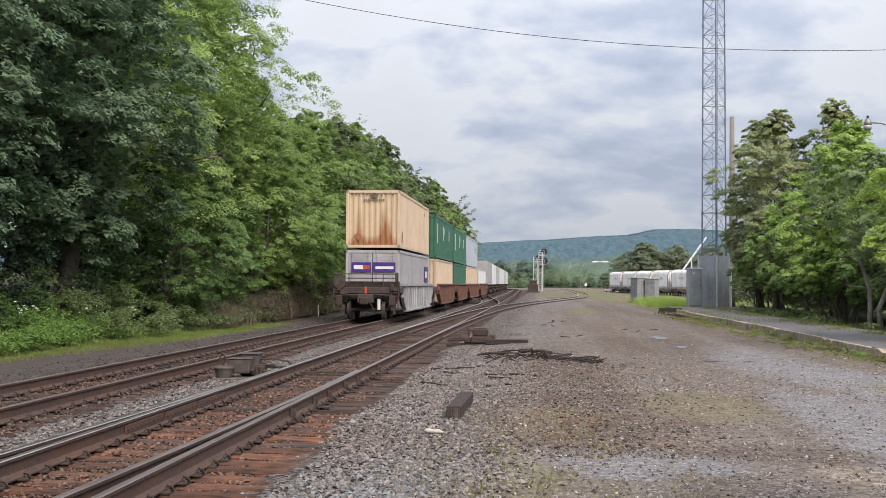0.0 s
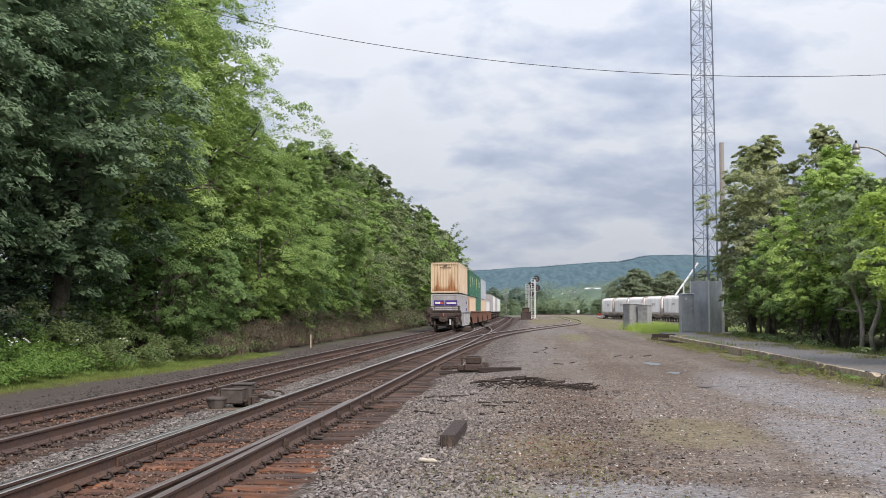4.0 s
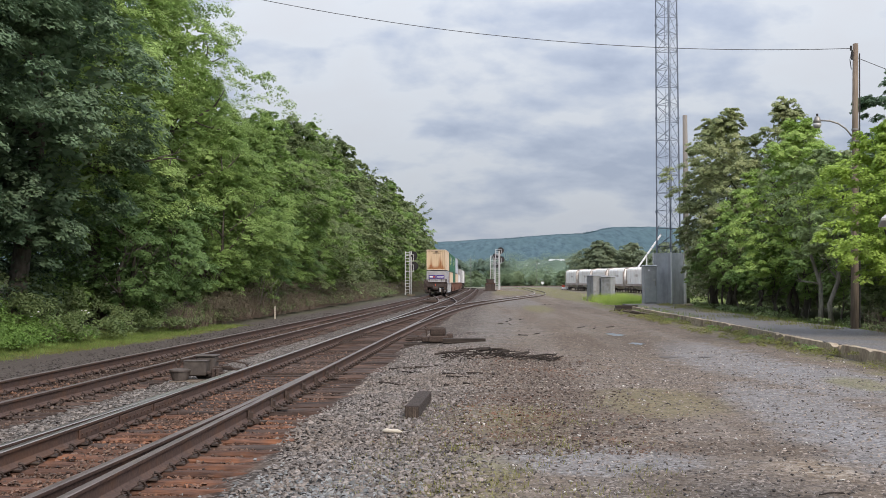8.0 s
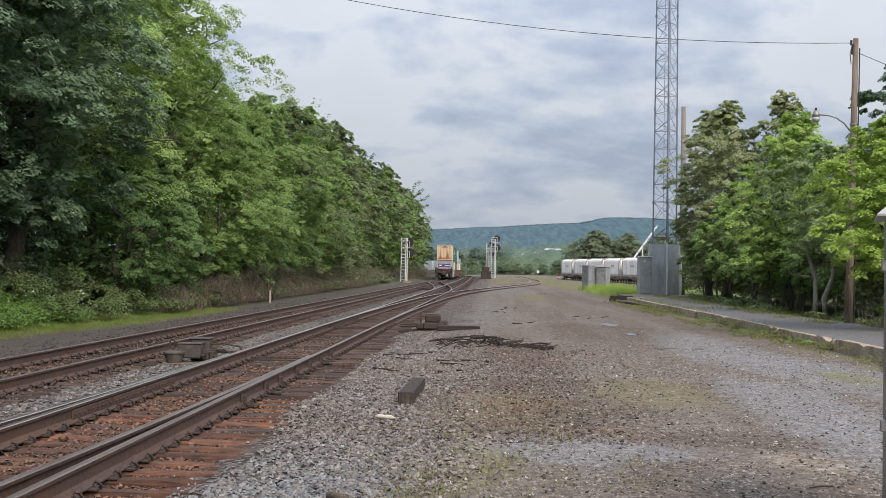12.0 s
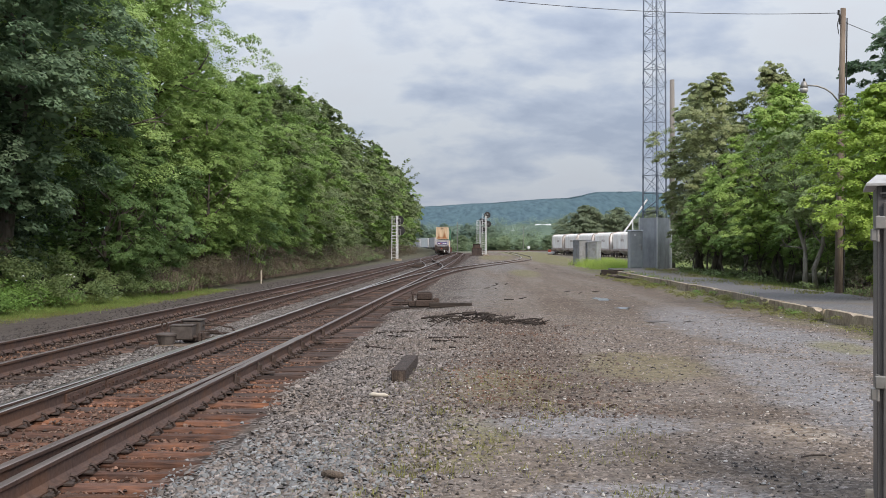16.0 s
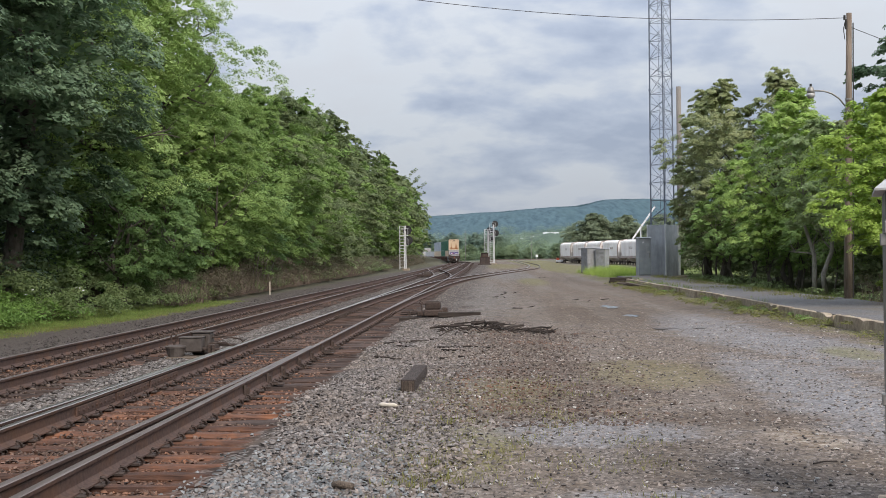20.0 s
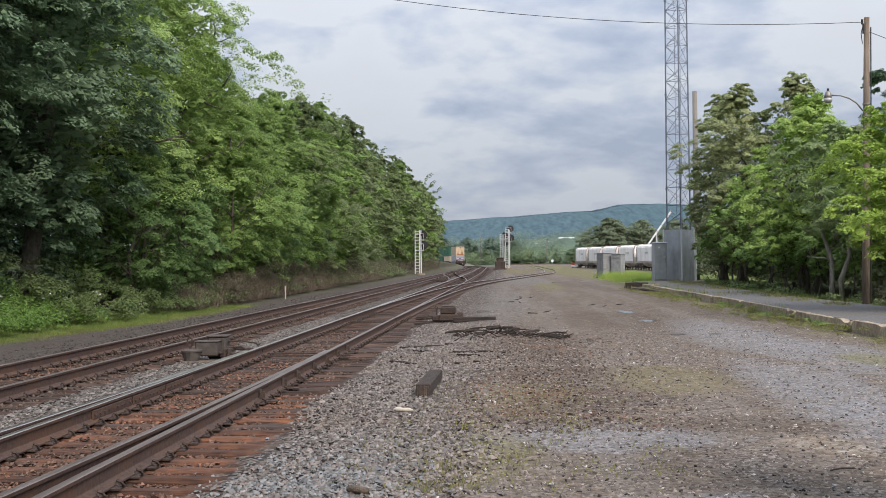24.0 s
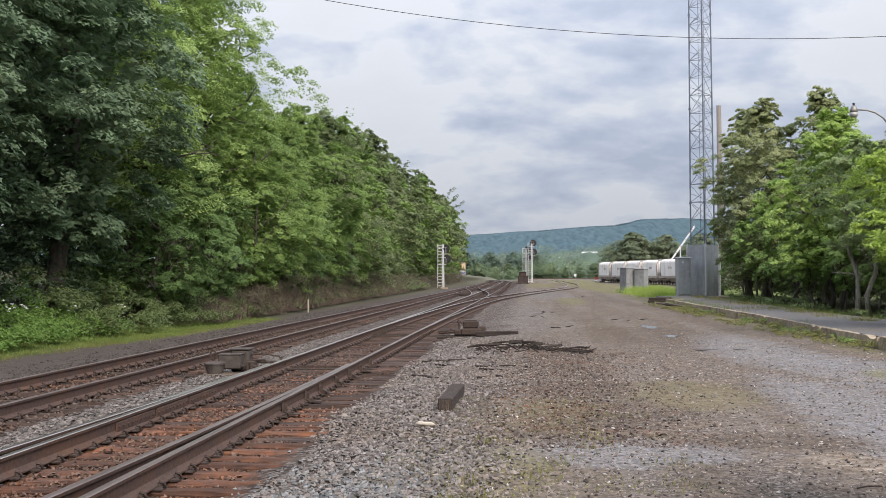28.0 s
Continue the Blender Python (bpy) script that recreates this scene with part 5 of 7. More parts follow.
    """Leaf clumps on the shells of rounded boughs, which stand round an uneven crown with dark gaps between them."""
    C, S, O = [], [], []
    ph = rng.uniform(0, 6.28, 4)
    for i in range(n):
        core = i % 7 == 6
        u = min(0.98, max(0.02, (i + 0.5) / n + rng.normal() * 0.03))
        a = i * 2.39996 + rng.normal() * 0.3
        w = (math.sin(min(1.0, u / belly) * math.pi / 2) * 0.55 + 0.45) if u < belly else math.cos((u - belly) / (1 - belly) * math.pi / 2) ** 0.7
        w = max(0.12, w) * (1 + lump * math.sin(2 * a + ph[0] + 5 * u) + lump * 0.6 * math.sin(5 * a + ph[1] - 9 * u))
        r = R * rng.uniform(0.20, 0.34) * (0.65 + 0.35 * min(1.0, w)) * fat
        far = max(0.0, R * w - r * 0.75) * (rng.uniform(0.1, 0.5) if core else rng.uniform(0.78, 1.0))
        c = np.array([far * math.cos(a), far * math.sin(a), z0 + (z1 - z0 - r * 0.5) * u])
        d = rng.normal(size=(sub, 3))
        d /= np.linalg.norm(d, axis=1, keepdims=True)
        d += np.array([math.cos(a) * 0.35, math.sin(a) * 0.35, 0.30])
        d /= np.linalg.norm(d, axis=1, keepdims=True)
        C.append(c + d * r * rng.uniform(0.5, 1.05, (sub, 1)) * np.array([1.05, 1.05, 0.78]))
        S.append(r * rng.uniform(0.22, 0.40, sub))
        O.append(np.repeat([[math.cos(a), math.sin(a), 0.3]], sub, 0))
    return np.concatenate(C), np.concatenate(S), np.concatenate(O)


def crown_heart(rng, R, z0, z1, n, size, belly):
    """Large leaves deep inside a crown, which keep the light from falling through."""
    u = rng.random(n)
    w = np.where(u < belly, np.sin(np.minimum(1, u / belly) * math.pi / 2) * 0.55 + 0.45, np.cos(np.clip((u - belly) / (1 - belly), 0, 1) * math.pi / 2) ** 0.7)
    a, f = rng.uniform(0, 6.28, n), rng.random(n) ** 0.5 * 0.60
    P = np.stack([R * w * f * np.cos(a), R * w * f * np.sin(a), z0 + (z1 - z0) * (0.04 + 0.88 * u)], 1)
    return clump_leaves(P, np.full(n, size * 0.5), 1, size, rng, tri=True)


def limb(bm, p, d, length, r, rng, depth):
    pts, q = [Vector(p)], Vector(p)
    d = Vector(d).normalized()
    n = 4
    for i in range(n):
        d = (d + Vector(rng.normal(size=3) * 0.14) + Vector((0, 0, 0.06))).normalized()
        q = q + d * length / n
        pts.append(q.copy())
    tube(bm, pts, [r * (1 - 0.72 * i / n) for i in range(n + 1)], 4 if depth else 5)
    if depth < 2:
        for i in range(2 if depth == 0 else 1):
            k = 1 + int(rng.integers(1, n))
            side = Vector(rng.normal(size=3))
            limb(bm, pts[k], d * 0.7 + side.normalized() * 0.8 + Vector((0, 0, 0.25)), length * rng.uniform(0.4, 0.6), r * 0.45, rng, depth + 1)


def tree(label, m, R, z0, z1, lobes, sub, per, size, leaf, seed, trunk_r=0.18, stems=1, bare=0.0, belly=0.4, lump=0.2, lean=0.25, droop=0.3, fat=1.0, bark="bark"):
    """A tapered trunk with limbs under a crown of many leaf clumps with gaps."""
    rng = np.random.default_rng(seed)
    t = thing("tree", label, "tree", m=m)
    bm = bmesh.new()
    for s in range(stems):
        a = rng.uniform(0, 6.28)
        lo = Vector((0.25 * math.cos(a), 0.25 * math.sin(a), -0.3)) if stems > 1 else Vector((0, 0, -0.3))
        hi = Vector((R * lean * math.cos(a), R * lean * math.sin(a), z0 + (z1 - z0) * 0.55))
        k = [lo.lerp(hi, f) + Vector(rng.normal(size=3) * 0.12) * (f > 0) for f in (0, 0.15, 0.35, 0.6, 0.8, 1.0)]
        tube(bm, k, [trunk_r * f for f in (1.25, 1.0, 0.85, 0.62, 0.4, 0.15)], 9)
        for i in range(7):
            p = k[2 + i % 4]
            a2 = rng.uniform(0, 6.28)
            limb(bm, p, (math.cos(a2), math.sin(a2), rng.uniform(0.3, 1.0)), R * rng.uniform(0.35, 0.62), trunk_r * 0.42, rng, 0)
    part("trunk", bm, M[bark], t, smooth=True)
    C, S, O = crown_lobes(rng, R, z0, z1, lobes, sub, belly, lump, fat)
    V = clump_leaves(C, S, per, size, rng, flat=0.75, out=O, tri=True, droop=droop)
    V = np.concatenate([V, crown_heart(rng, R, z0, z1, int(230 * R * R), R * 0.062, belly)])
    if bare:
        # fine leafy sprays that stand out of the crown's top
        k = 26
        for i in range(int(bare) * 4):
            a, e = rng.uniform(0, 6.28), rng.uniform(0.2, 1.1)
            lo = np.array([R * 0.55 * math.cos(a), R * 0.55 * math.sin(a), z0 + (z1 - z0) * rng.uniform(0.72, 0.95)])
            d = np.array([math.cos(a) * math.cos(e), math.sin(a) * math.cos(e), math.sin(e)]) * rng.uniform(0.6, 1.6)
            P = lo + d * rng.random((k, 1)) + rng.normal(size=(k, 3)) * 0.14
            W = clump_leaves(P, np.full(k, 0.10), 4, size * 0.8, rng, tri=True)
            V = np.concatenate([V, W])
    c = new("crown", quads_mesh("crown", V, 3, leaf))
    c.parent = t
    return t


DARK, LIGHT, MID, DULL = (M[k] for k in ("leaf_dark", "leaf_light", "leaf_wood", "leaf_grey"))


def left_woods():
    R = random.Random(5)
    # dark broad-leaved trees by the verge
    d1 = tree("tall dark-green maple with dense drooping branches", pose(-15.6, 32.8, 0.1, 0, 0, 20), 4.9, 2.6, 17.0, 96, 11, 84, 0.125, DARK, 11, 0.32, belly=0.42, lump=0.16)
    copy_thing(d1, pose(-16.0, 25.5, 0.1, 0, 0, 130))
    copy_thing(d1, pose(-16.2, 18.5, 0.2, 0, 0, 250))
    # back row that closes sky gaps, with shade painted into its leaves
    d2 = tree("tall back-row tree of the woods with shade in its leaf colour", pose(-20.5, 31.0, 0.8), 4.8, 0.6, 16.5, 50, 8, 44, 0.24, M["leaf_shaded"], 12, 0.3)
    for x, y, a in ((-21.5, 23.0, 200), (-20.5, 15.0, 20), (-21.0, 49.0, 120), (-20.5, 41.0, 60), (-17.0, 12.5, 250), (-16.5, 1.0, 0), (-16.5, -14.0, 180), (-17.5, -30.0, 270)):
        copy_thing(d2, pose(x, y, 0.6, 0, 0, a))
    # fresh yellow-green trees, taller, behind them along the line
    l1 = tree("tall yellow-green locust tree with feathery leaves", pose(-15.7, 40.2, 0.3), 4.4, 3.0, 15.6, 92, 11, 108, 0.084, LIGHT, 21, 0.26, bare=9, belly=0.45, lump=0.25)
    copy_thing(l1, pose(-15.4, 46.4, 0.3, 0, 0, 140) @ Matrix.Scale(1.05, 4))
    copy_thing(l1, pose(-15.1, 51.5, 0.3, 0, 0, 250) @ Matrix.Scale(0.76, 4))
    # smaller trees that close the edge below them
    u1 = tree("bushy green understorey tree at the edge of the woods", pose(-14.3, 39.0, 0.1), 2.7, 0.4, 5.6, 44, 9, 100, 0.078, M["leaf_under"], 25, 0.12, stems=2, belly=0.5)
    copy_thing(u1, pose(-14.4, 44.0, 0.1, 0, 0, 120) @ Matrix.Scale(1.1, 4))
    copy_thing(u1, pose(-14.3, 58.5, 0.1, 0, 0, 200) @ Matrix.Scale(1.15, 4))
    copy_thing(u1, pose(-14.5, 70.0, 0.1, 0, 0, 300) @ Matrix.Scale(1.2, 4))
    m0 = tree("bright green young tree leaning out of the woods", pose(-13.9, 50.0, 0.1), 3.0, 0.8, 8.3, 50, 10, 104, 0.08, M["leaf_mid"], 27, 0.14, stems=2, belly=0.45)
    m1 = tree("bushy mid-green tree at the edge of the woods", pose(-15.0, 56.0, 0.2), 4.2, 0.6, 11.0, 70, 10, 110, 0.1, MID, 31, 0.24, bare=3)
    tree("dull green tree with an uneven crown beside the woods", pose(-14.8, 73.5, 0.2), 4.4, 0.6, 13.2, 70, 10, 100, 0.108, DULL, 41, 0.25, bare=6, lump=0.28)
    copy_thing(m1, pose(-14.7, 65.0, 0.2, 0, 0, 110) @ Matrix.Scale(1.10, 4))
    copy_thing(m0, pose(-14.0, 79.0, 0.1, 0, 0, 220) @ Matrix.Scale(1.15, 4))
    f1 = tree("bushy green tree far along the edge of the woods", pose(-15.0, 82.0, 0.2), 4.5, 0.4, 14.0, 54, 7, 40, 0.26, MID, 32, 0.24)
    f2 = tree("dull green tree far along the edge of the woods", pose(-15.3, 90.5, 0.2), 4.6, 0.4, 14.7, 54, 7, 40, 0.25, DULL, 42, 0.25, bare=1, lump=0.28)
    copy_thing(f1, pose(-19.5, 57.0, 0.8, 0, 0, 30) @ Matrix.Scale(0.72, 4))
    copy_thing(f2, pose(-19.5, 67.0, 0.8, 0, 0, 95) @ Matrix.Scale(0.80, 4))
    copy_thing(f1, pose(-19.5, 76.0, 0.8, 0, 0, 300) @ Matrix.Scale(0.88, 4))
    y = 99.0
    i = 0
    while y < 215:
        src = (f2, f1, f2)[i % 3]
        copy_thing(src, pose((-18.4 if 104 < y < 150 else (-16.5 if y > 150 else -15.2)) + R.uniform(-0.5, 0.5) + bend(y), y, 0.2, 0, 0, R.uniform(0, 360)) @ Matrix.Scale(R.uniform(0.96, 1.04) if y < 125 else R.uniform(1.08, 1.2), 4))
        if i % 2:
            copy_thing(f2, pose(-20.6 + bend(y), y + 3, 0.8, 0, 0, R.uniform(0, 360)))
        y += 8.2 + R.uniform(-1, 1.5)
        i += 1
    for y in (228, 242, 256, 272, 290):
        copy_thing(f1 if y % 4 else f2, pose(-19.3 + bend(y), y, 0.1, 0, 0, R.uniform(0, 360)))
    for y, a in ((84, 10), (94, 200)):
        copy_thing(f2, pose(-20.0, y, 0.8, 0, 0, a))
    # low thicket that fills the woods' edge between the trunks
    rng = np.random.default_rng(55)
    # the nearest band's leaf colour is darkened to stand for shade
    for leaf, y0, y1, label in ((M["leaf_shaded"], 8, 36, "thicket with shade in its leaf colour between the trunks"), (MID, 36, 66, "green thicket between the trunks"), (DULL, 66, 120, "dull green thicket between the trunks")):
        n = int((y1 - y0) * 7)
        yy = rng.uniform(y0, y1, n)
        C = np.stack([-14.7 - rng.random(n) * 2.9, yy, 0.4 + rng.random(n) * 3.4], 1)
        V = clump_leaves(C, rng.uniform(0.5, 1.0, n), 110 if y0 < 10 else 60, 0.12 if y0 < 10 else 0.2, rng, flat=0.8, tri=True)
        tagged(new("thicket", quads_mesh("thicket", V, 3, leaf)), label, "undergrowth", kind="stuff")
    # low growth in front of the trunks
    for y0, y1, x0, leaf, label, h in ((9, 33, -13.0, M["leaf_ivy"], "low bright-green vines and weeds under the trees", 1.6), (30, 62, -12.4, M["leaf_shrub"], "low dull-green shrubs under the trees", 1.75), (58, 130, -12.6, DULL, "dull green shrubs along the edge of the woods", 2.0)):
        rng = np.random.default_rng(int(y0))
        n = int((y1 - y0) * (18 if y0 < 30 else 11))
        yy = rng.uniform(y0, y1, n)
        dx = rng.random(n) ** 1.3
        C = np.stack([x0 - dx * 3.6 + np.array([bend(v) for v in yy]), yy, -0.15 + (0.12 + dx) * h * rng.uniform(0.4, 1.2, n)], 1)
        far = y0 > 50
        V = clump_leaves(C, rng.uniform(0.2, 0.45, n), 50 if far else 170, 0.062 if y0 < 30 else (0.2 if far else 0.075), rng, flat=0.8, tri=True)
        tagged(new("undergrowth", quads_mesh("undergrowth", V, 3, leaf)), label, "undergrowth", kind="stuff")
    # brownish haze of dry stalks and small leaves before the trees
    rng = np.random.default_rng(78)
    n = 1500
    yy = 46 + 170 * rng.random(n) ** 1.9
    C = np.stack([-12.2 - rng.random(n) * 1.5 + np.array([bend(v) for v in yy]), yy, -0.1 + rng.random(n) ** 1.3 * (0.35 + 1.35 * np.clip((yy - 42) / 12, 0, 1))], 1)
    C[:, 2] += [0.6 * grade(v) for v in yy]
    V = clump_leaves(C, rng.uniform(0.2, 0.55, n), 90, 0.05, rng, flat=0.9, tri=True)
    tagged(new("dry_brush", quads_mesh("dry_brush", V, 3, M["leaf_brush"])), "brown-grey dry weeds along the foot of the woods", "brush", kind="stuff")
    # dry brown brush
    rng = np.random.default_rng(77)
    V, twigs = [], []
    for k in range(150):
        y = rng.uniform(40, 104)
        thin = 1.0 if y < 74 else 0.45
        if rng.random() > thin:
            continue
        c = np.array([-12.3 - abs(rng.normal()) * 0.7 + bend(y), y, -0.15])
        for i in range(34):
            p = c + np.array([rng.normal() * 0.25, rng.normal() * 0.35, 0])
            tip = p + np.array([rng.normal() * 0.4, rng.normal() * 0.4, rng.uniform(0.25, 1.15)])
            q = p + (tip - p) * 0.55 + rng.normal(size=3) * 0.07
            w = np.array([0.007, 0.004, 0])
            V += [p - w, p + w, q + w * 0.6, q - w * 0.6, q - w * 0.6, q + w * 0.6, tip + w * 0.2, tip - w * 0.2]
    for k in range(16):
        c = np.array([10.95 + rng.normal() * 0.35, 29.5 + rng.normal() * 1.2, 0.0])
        for i in range(22):
            q0 = c + np.array([rng.normal() * 0.15, rng.normal() * 0.2, 0])
            tip = q0 + np.array([rng.normal() * 0.35, rng.normal() * 0.3, rng.uniform(0.4, 1.3)])
            w = np.array([0.005, 0.003, 0])
            twigs += [q0 - w, q0 + w, tip + w * 0.2, tip - w * 0.2]
    tagged(new("dry_brush", quads_mesh("dry_brush", np.array(twigs), 4, M["twig"])), "dry brown brush behind the platform by a pole", "brush", kind="stuff")
    rng = np.random.default_rng(80)
    C = np.array([(-13.0 + rng.normal() * 0.1, y + rng.normal() * 0.18, z + rng.normal() * 0.06) for y, z, k in ((25.2, 0.98, 7), (25.8, 0.95, 6), (32.3, 0.72, 3), (28.5, 0.8, 2)) for _ in range(k)])
    flowers = clump_leaves(C, np.full(len(C), 0.035), 16, 0.03, rng, flat=0.8, tri=True)
    tagged(new("white_flowers", quads_mesh("white_flowers", flowers, 3, M["sign_white"])), "small white flower heads among the vines", "flowers", kind="stuff")
    b = bmesh.new()
    for k in range(9):
        y = 55 + rng.random() * 5
        p = Vector((-12.9 + rng.normal() * 0.2, y, 0.3 + rng.random() * 0.5))
        q = p + Vector((0.3, rng.normal() * 0.7, rng.uniform(1.0, 1.6)))
        tube(b, [p, q, q + Vector((0.15, rng.normal() * 0.8, rng.uniform(0.2, 0.8)))], [0.028, 0.02, 0.008], 5)
    tagged(part("bare_branches", b, M["bark_pale"]), "bare pale branches leaning out of the brush", "branches", kind="stuff")
    tagged(new("dry_brush", quads_mesh("dry_brush", np.array(V), 4, M["twig"])), "dry brown brush along the foot of the woods", "brush", kind="stuff")


left_woods()


def right_trees():
    t1 = tree("tall olive-green tree with a brownish top", pose(12.7, 58.5, 0.25), 3.0, 1.0, 11.0, 72, 10, 104, 0.092, M["leaf_olive"], 51, 0.10, stems=3, lump=0.25, belly=0.45, droop=0.2)
    copy_thing(t1, pose(15.5, 57.0, 0.2, 0, 0, 220) @ Matrix.Scale(1.03, 4))
    copy_thing(t1, pose(12.9, 63.2, 0.2, 0, 0, 160) @ Matrix.Scale(1.02, 4))
    t2 = tree("fresh green maple with light leaves over the platform", pose(13.3, 47.0, 0.3), 3.2, 1.0, 8.5, 70, 10, 104, 0.085, M["leaf_fresh"], 61, 0.10, stems=3, lump=0.25, droop=0.15)
    copy_thing(t2, pose(15.4, 42.0, 0.3, 0, 0, 200) @ Matrix.Scale(0.86, 4))
    tree("small feathery tree with a pale forked trunk", pose(11.75, 38.3, 0.3), 2.1, 2.2, 6.1, 46, 9, 74, 0.075, M["leaf_dull"], 72, 0.085, stems=2, belly=0.5, lean=0.35, droop=0.2, lump=0.3, bark="bark_pale")
    t4 = tree("bright yellow-green maple leaning over a pole", pose(10.35, 27.6, 0.2), 2.3, 1.4, 5.7, 60, 9, 104, 0.066, M["leaf_bright"], 81, 0.08, lean=0.1, droop=0.15, lump=0.3)
    copy_thing(t4, pose(13.6, 35.0, 0.3, 0, 0, 90) @ Matrix.Scale(1.08, 4))
    tree("dark green tree behind a wooden pole", pose(14.3, 35.0, 0.3), 2.5, 3.4, 9.6, 56, 9, 70, 0.11, DARK, 91, 0.12, belly=0.6)
    # back row added to keep light out from under the grove
    d = tree("green back-row tree added behind the grove to block light", pose(17.5, 45.0, 0.3), 3.2, 1.2, 7.4, 44, 8, 40, 0.24, M["leaf_yard"], 95, 0.1, stems=3)
    for x, y, a in ((16.8, 51.0, 80), (19.0, 38.0, 150), (17.0, 61.0, 230), (20.5, 50.0, 20), (17.5, 33.5, 300), (19.0, 58.0, 45)):
        copy_thing(d, pose(x, y, 0.3, 0, 0, a))
    tree("bright green sapling at the back of the platform", pose(11.15, 28.4, 0.2), 1.0, 0.3, 2.6, 16, 8, 70, 0.065, M["leaf_bright"], 83, 0.035, stems=3)
    b1 = tree("leafy green bush beside the tower", pose(12.3, 61.0, 0.15), 1.6, 1.0, 4.6, 32, 8, 60, 0.1, M["leaf_mid"], 97, 0.05, stems=3)
    copy_thing(b1, pose(12.0, 55.0, 0.15, 0, 0, 80) @ Matrix.Scale(1.1, 4))
    for x, y, a, k in ((12.6, 51.5, 200, 1.0), (12.4, 47.5, 30, 0.8), (12.9, 44.0, 110, 0.75), (13.3, 40.5, 300, 0.7)):
        copy_thing(b1, pose(x, y, 0.15, 0, 0, a) @ Matrix.Scale(k, 4))
    rng = np.random.default_rng(8)
    n = 1150
    yy = rng.uniform(31, 78, n)
    C = np.stack([13.1 + rng.random(n) * 4.4 - np.clip((yy - 66) / 6, 0, 1) * 1.2, yy, 0.3 + rng.random(n) * 2.6], 1)
    tagged(new("thicket", quads_mesh("thicket", clump_leaves(C, rng.uniform(0.45, 0.9, n), 60, 0.16, rng, flat=0.9, tri=True), 3, M["leaf_yard"])), "thicket with shade in its leaf colour between the trunks of the grove", "undergrowth", kind="stuff")
    n = 90
    yy = rng.uniform(24, 62, n)
    C = np.stack([10.5 + rng.random(n) * 2.4, yy, 0.16 + rng.random(n) * 0.18], 1)
    tagged(new("undergrowth", quads_mesh("undergrowth", clump_leaves(C, rng.uniform(0.15, 0.32, n), 45, 0.06, rng), 4, M["leaf_shrub"])), "low green weeds under the trees by the platform", "undergrowth", kind="stuff")


right_trees()


def blades(name, P, h, material, label, seed):
    """Grass blades, three corners each."""
    rng = np.random.default_rng(seed)
    n = len(P)
    a = rng.uniform(0, 6.28, n)
    w = np.stack([np.cos(a), np.sin(a), 0 * a], 1) * rng.uniform(0.003, 0.008, (n, 1))
    tip = np.stack([rng.normal(size=n) * 0.4, rng.normal(size=n) * 0.4, np.ones(n)], 1) * (h * rng.uniform(0.35, 1.2, (n, 1)))
    V = np.stack([P - w, P + w, P + tip], 1).reshape(-1, 3)
    tagged(new(name, quads_mesh(name, V, 3, material)), label, "grass", kind="stuff")


def ground_points(rng, n, x0, x1, y0, y1, power=1.0, tuft=0.0):
    k = n if not tuft else max(1, n // 40)
    x = rng.uniform(x0, x1, k)
    y = y0 + (y1 - y0) * rng.random(k) ** power
    if tuft:
        x, y = np.repeat(x, 40), np.repeat(y, 40)
        x, y = x + rng.normal(size=len(x)) * tuft, y + rng.normal(size=len(y)) * tuft
    z = np.array([ground_height(p, q) for p, q in zip(x, y)]) - 0.01
    return np.stack([x, y, z], 1)


def verge_points(rng, n, x0, x1, tuft):
    """Places on the grass verge, which draws back from the track towards the near end."""
    P = ground_points(rng, n, x0, x1, 12, 46, 1.1, tuft)
    P[:, 0] -= np.clip((34 - P[:, 1]) / 10, 0, 1) * 1.1
    P[:, 2] = [ground_height(x, y) - 0.01 for x, y in P[:, :2]]
    return P


def grass_cover():
    rng = np.random.default_rng(3)
    blades("grass", verge_points(rng, 30000, -13.3, -11.3, 0.25), 0.12, M["grass"], "short green grass on the verge", 1)
    blades("grass", verge_points(rng, 16000, -12.2, -11.1, 0.14), 0.07, M["grass_dry"], "thin yellowish grass at the edge of the verge", 2)
    # ragged weeds at the foot of the kerb, in patches
    for tint, count, size, label in (("grass_dry", 460, 0.03, "low yellow-green weeds in patches along the kerb"), ("leaf_ivy", 60, 0.035, "green weeds growing against the kerb")):
        y = 15 + 42 * rng.random(count) ** 1.15
        edge = np.interp(y, KERB_Y, KERB_X) - 0.02
        x = edge - 0.06 - rng.random(count) ** 1.7 * (0.95 if tint == "grass_dry" else 0.4) * np.clip((y - 12) / 16, 0.3, 1.2)
        keep = np.sin(y * 1.1) + np.sin(y * 0.43 + 1) + rng.normal(size=count) * 0.5 > -0.7
        C = np.stack([x, y, 0.02 + 0.16 * rng.random(count) ** 2 * np.exp(-((edge - x) / 0.3) ** 2)], 1)[keep]
        V = clump_leaves(C, rng.uniform(0.07, 0.22, len(C)), 84, size, rng, flat=0.6, tri=True)
        tagged(new("weeds", quads_mesh("weeds", V, 3, M[tint])), label, "weeds", kind="stuff")
    blades("grass", ground_points(rng, 9000, 10.1, 12.0, 26, 60, 1.0, 0.2), 0.26, M["grass"], "grass at the back of the platform", 15)
    for x0, x1, k, label in ((9.2, 10.1, 3400, "patchy grass on the back of the platform"), (7.15, 7.6, 1300, "thin weeds along the platform's edge"), (7.2, 10.0, 500, "scattered weeds on the asphalt")):
        q = ground_points(rng, k, x0, x1, 30, 62, 1.0, 0.22)
        q = q[(q[:, 0] > np.interp(q[:, 1], KERB_Y, KERB_X) + 0.15) & (q[:, 0] < 10.0)]
        q[:, 2] = KERB_TOP - 0.03
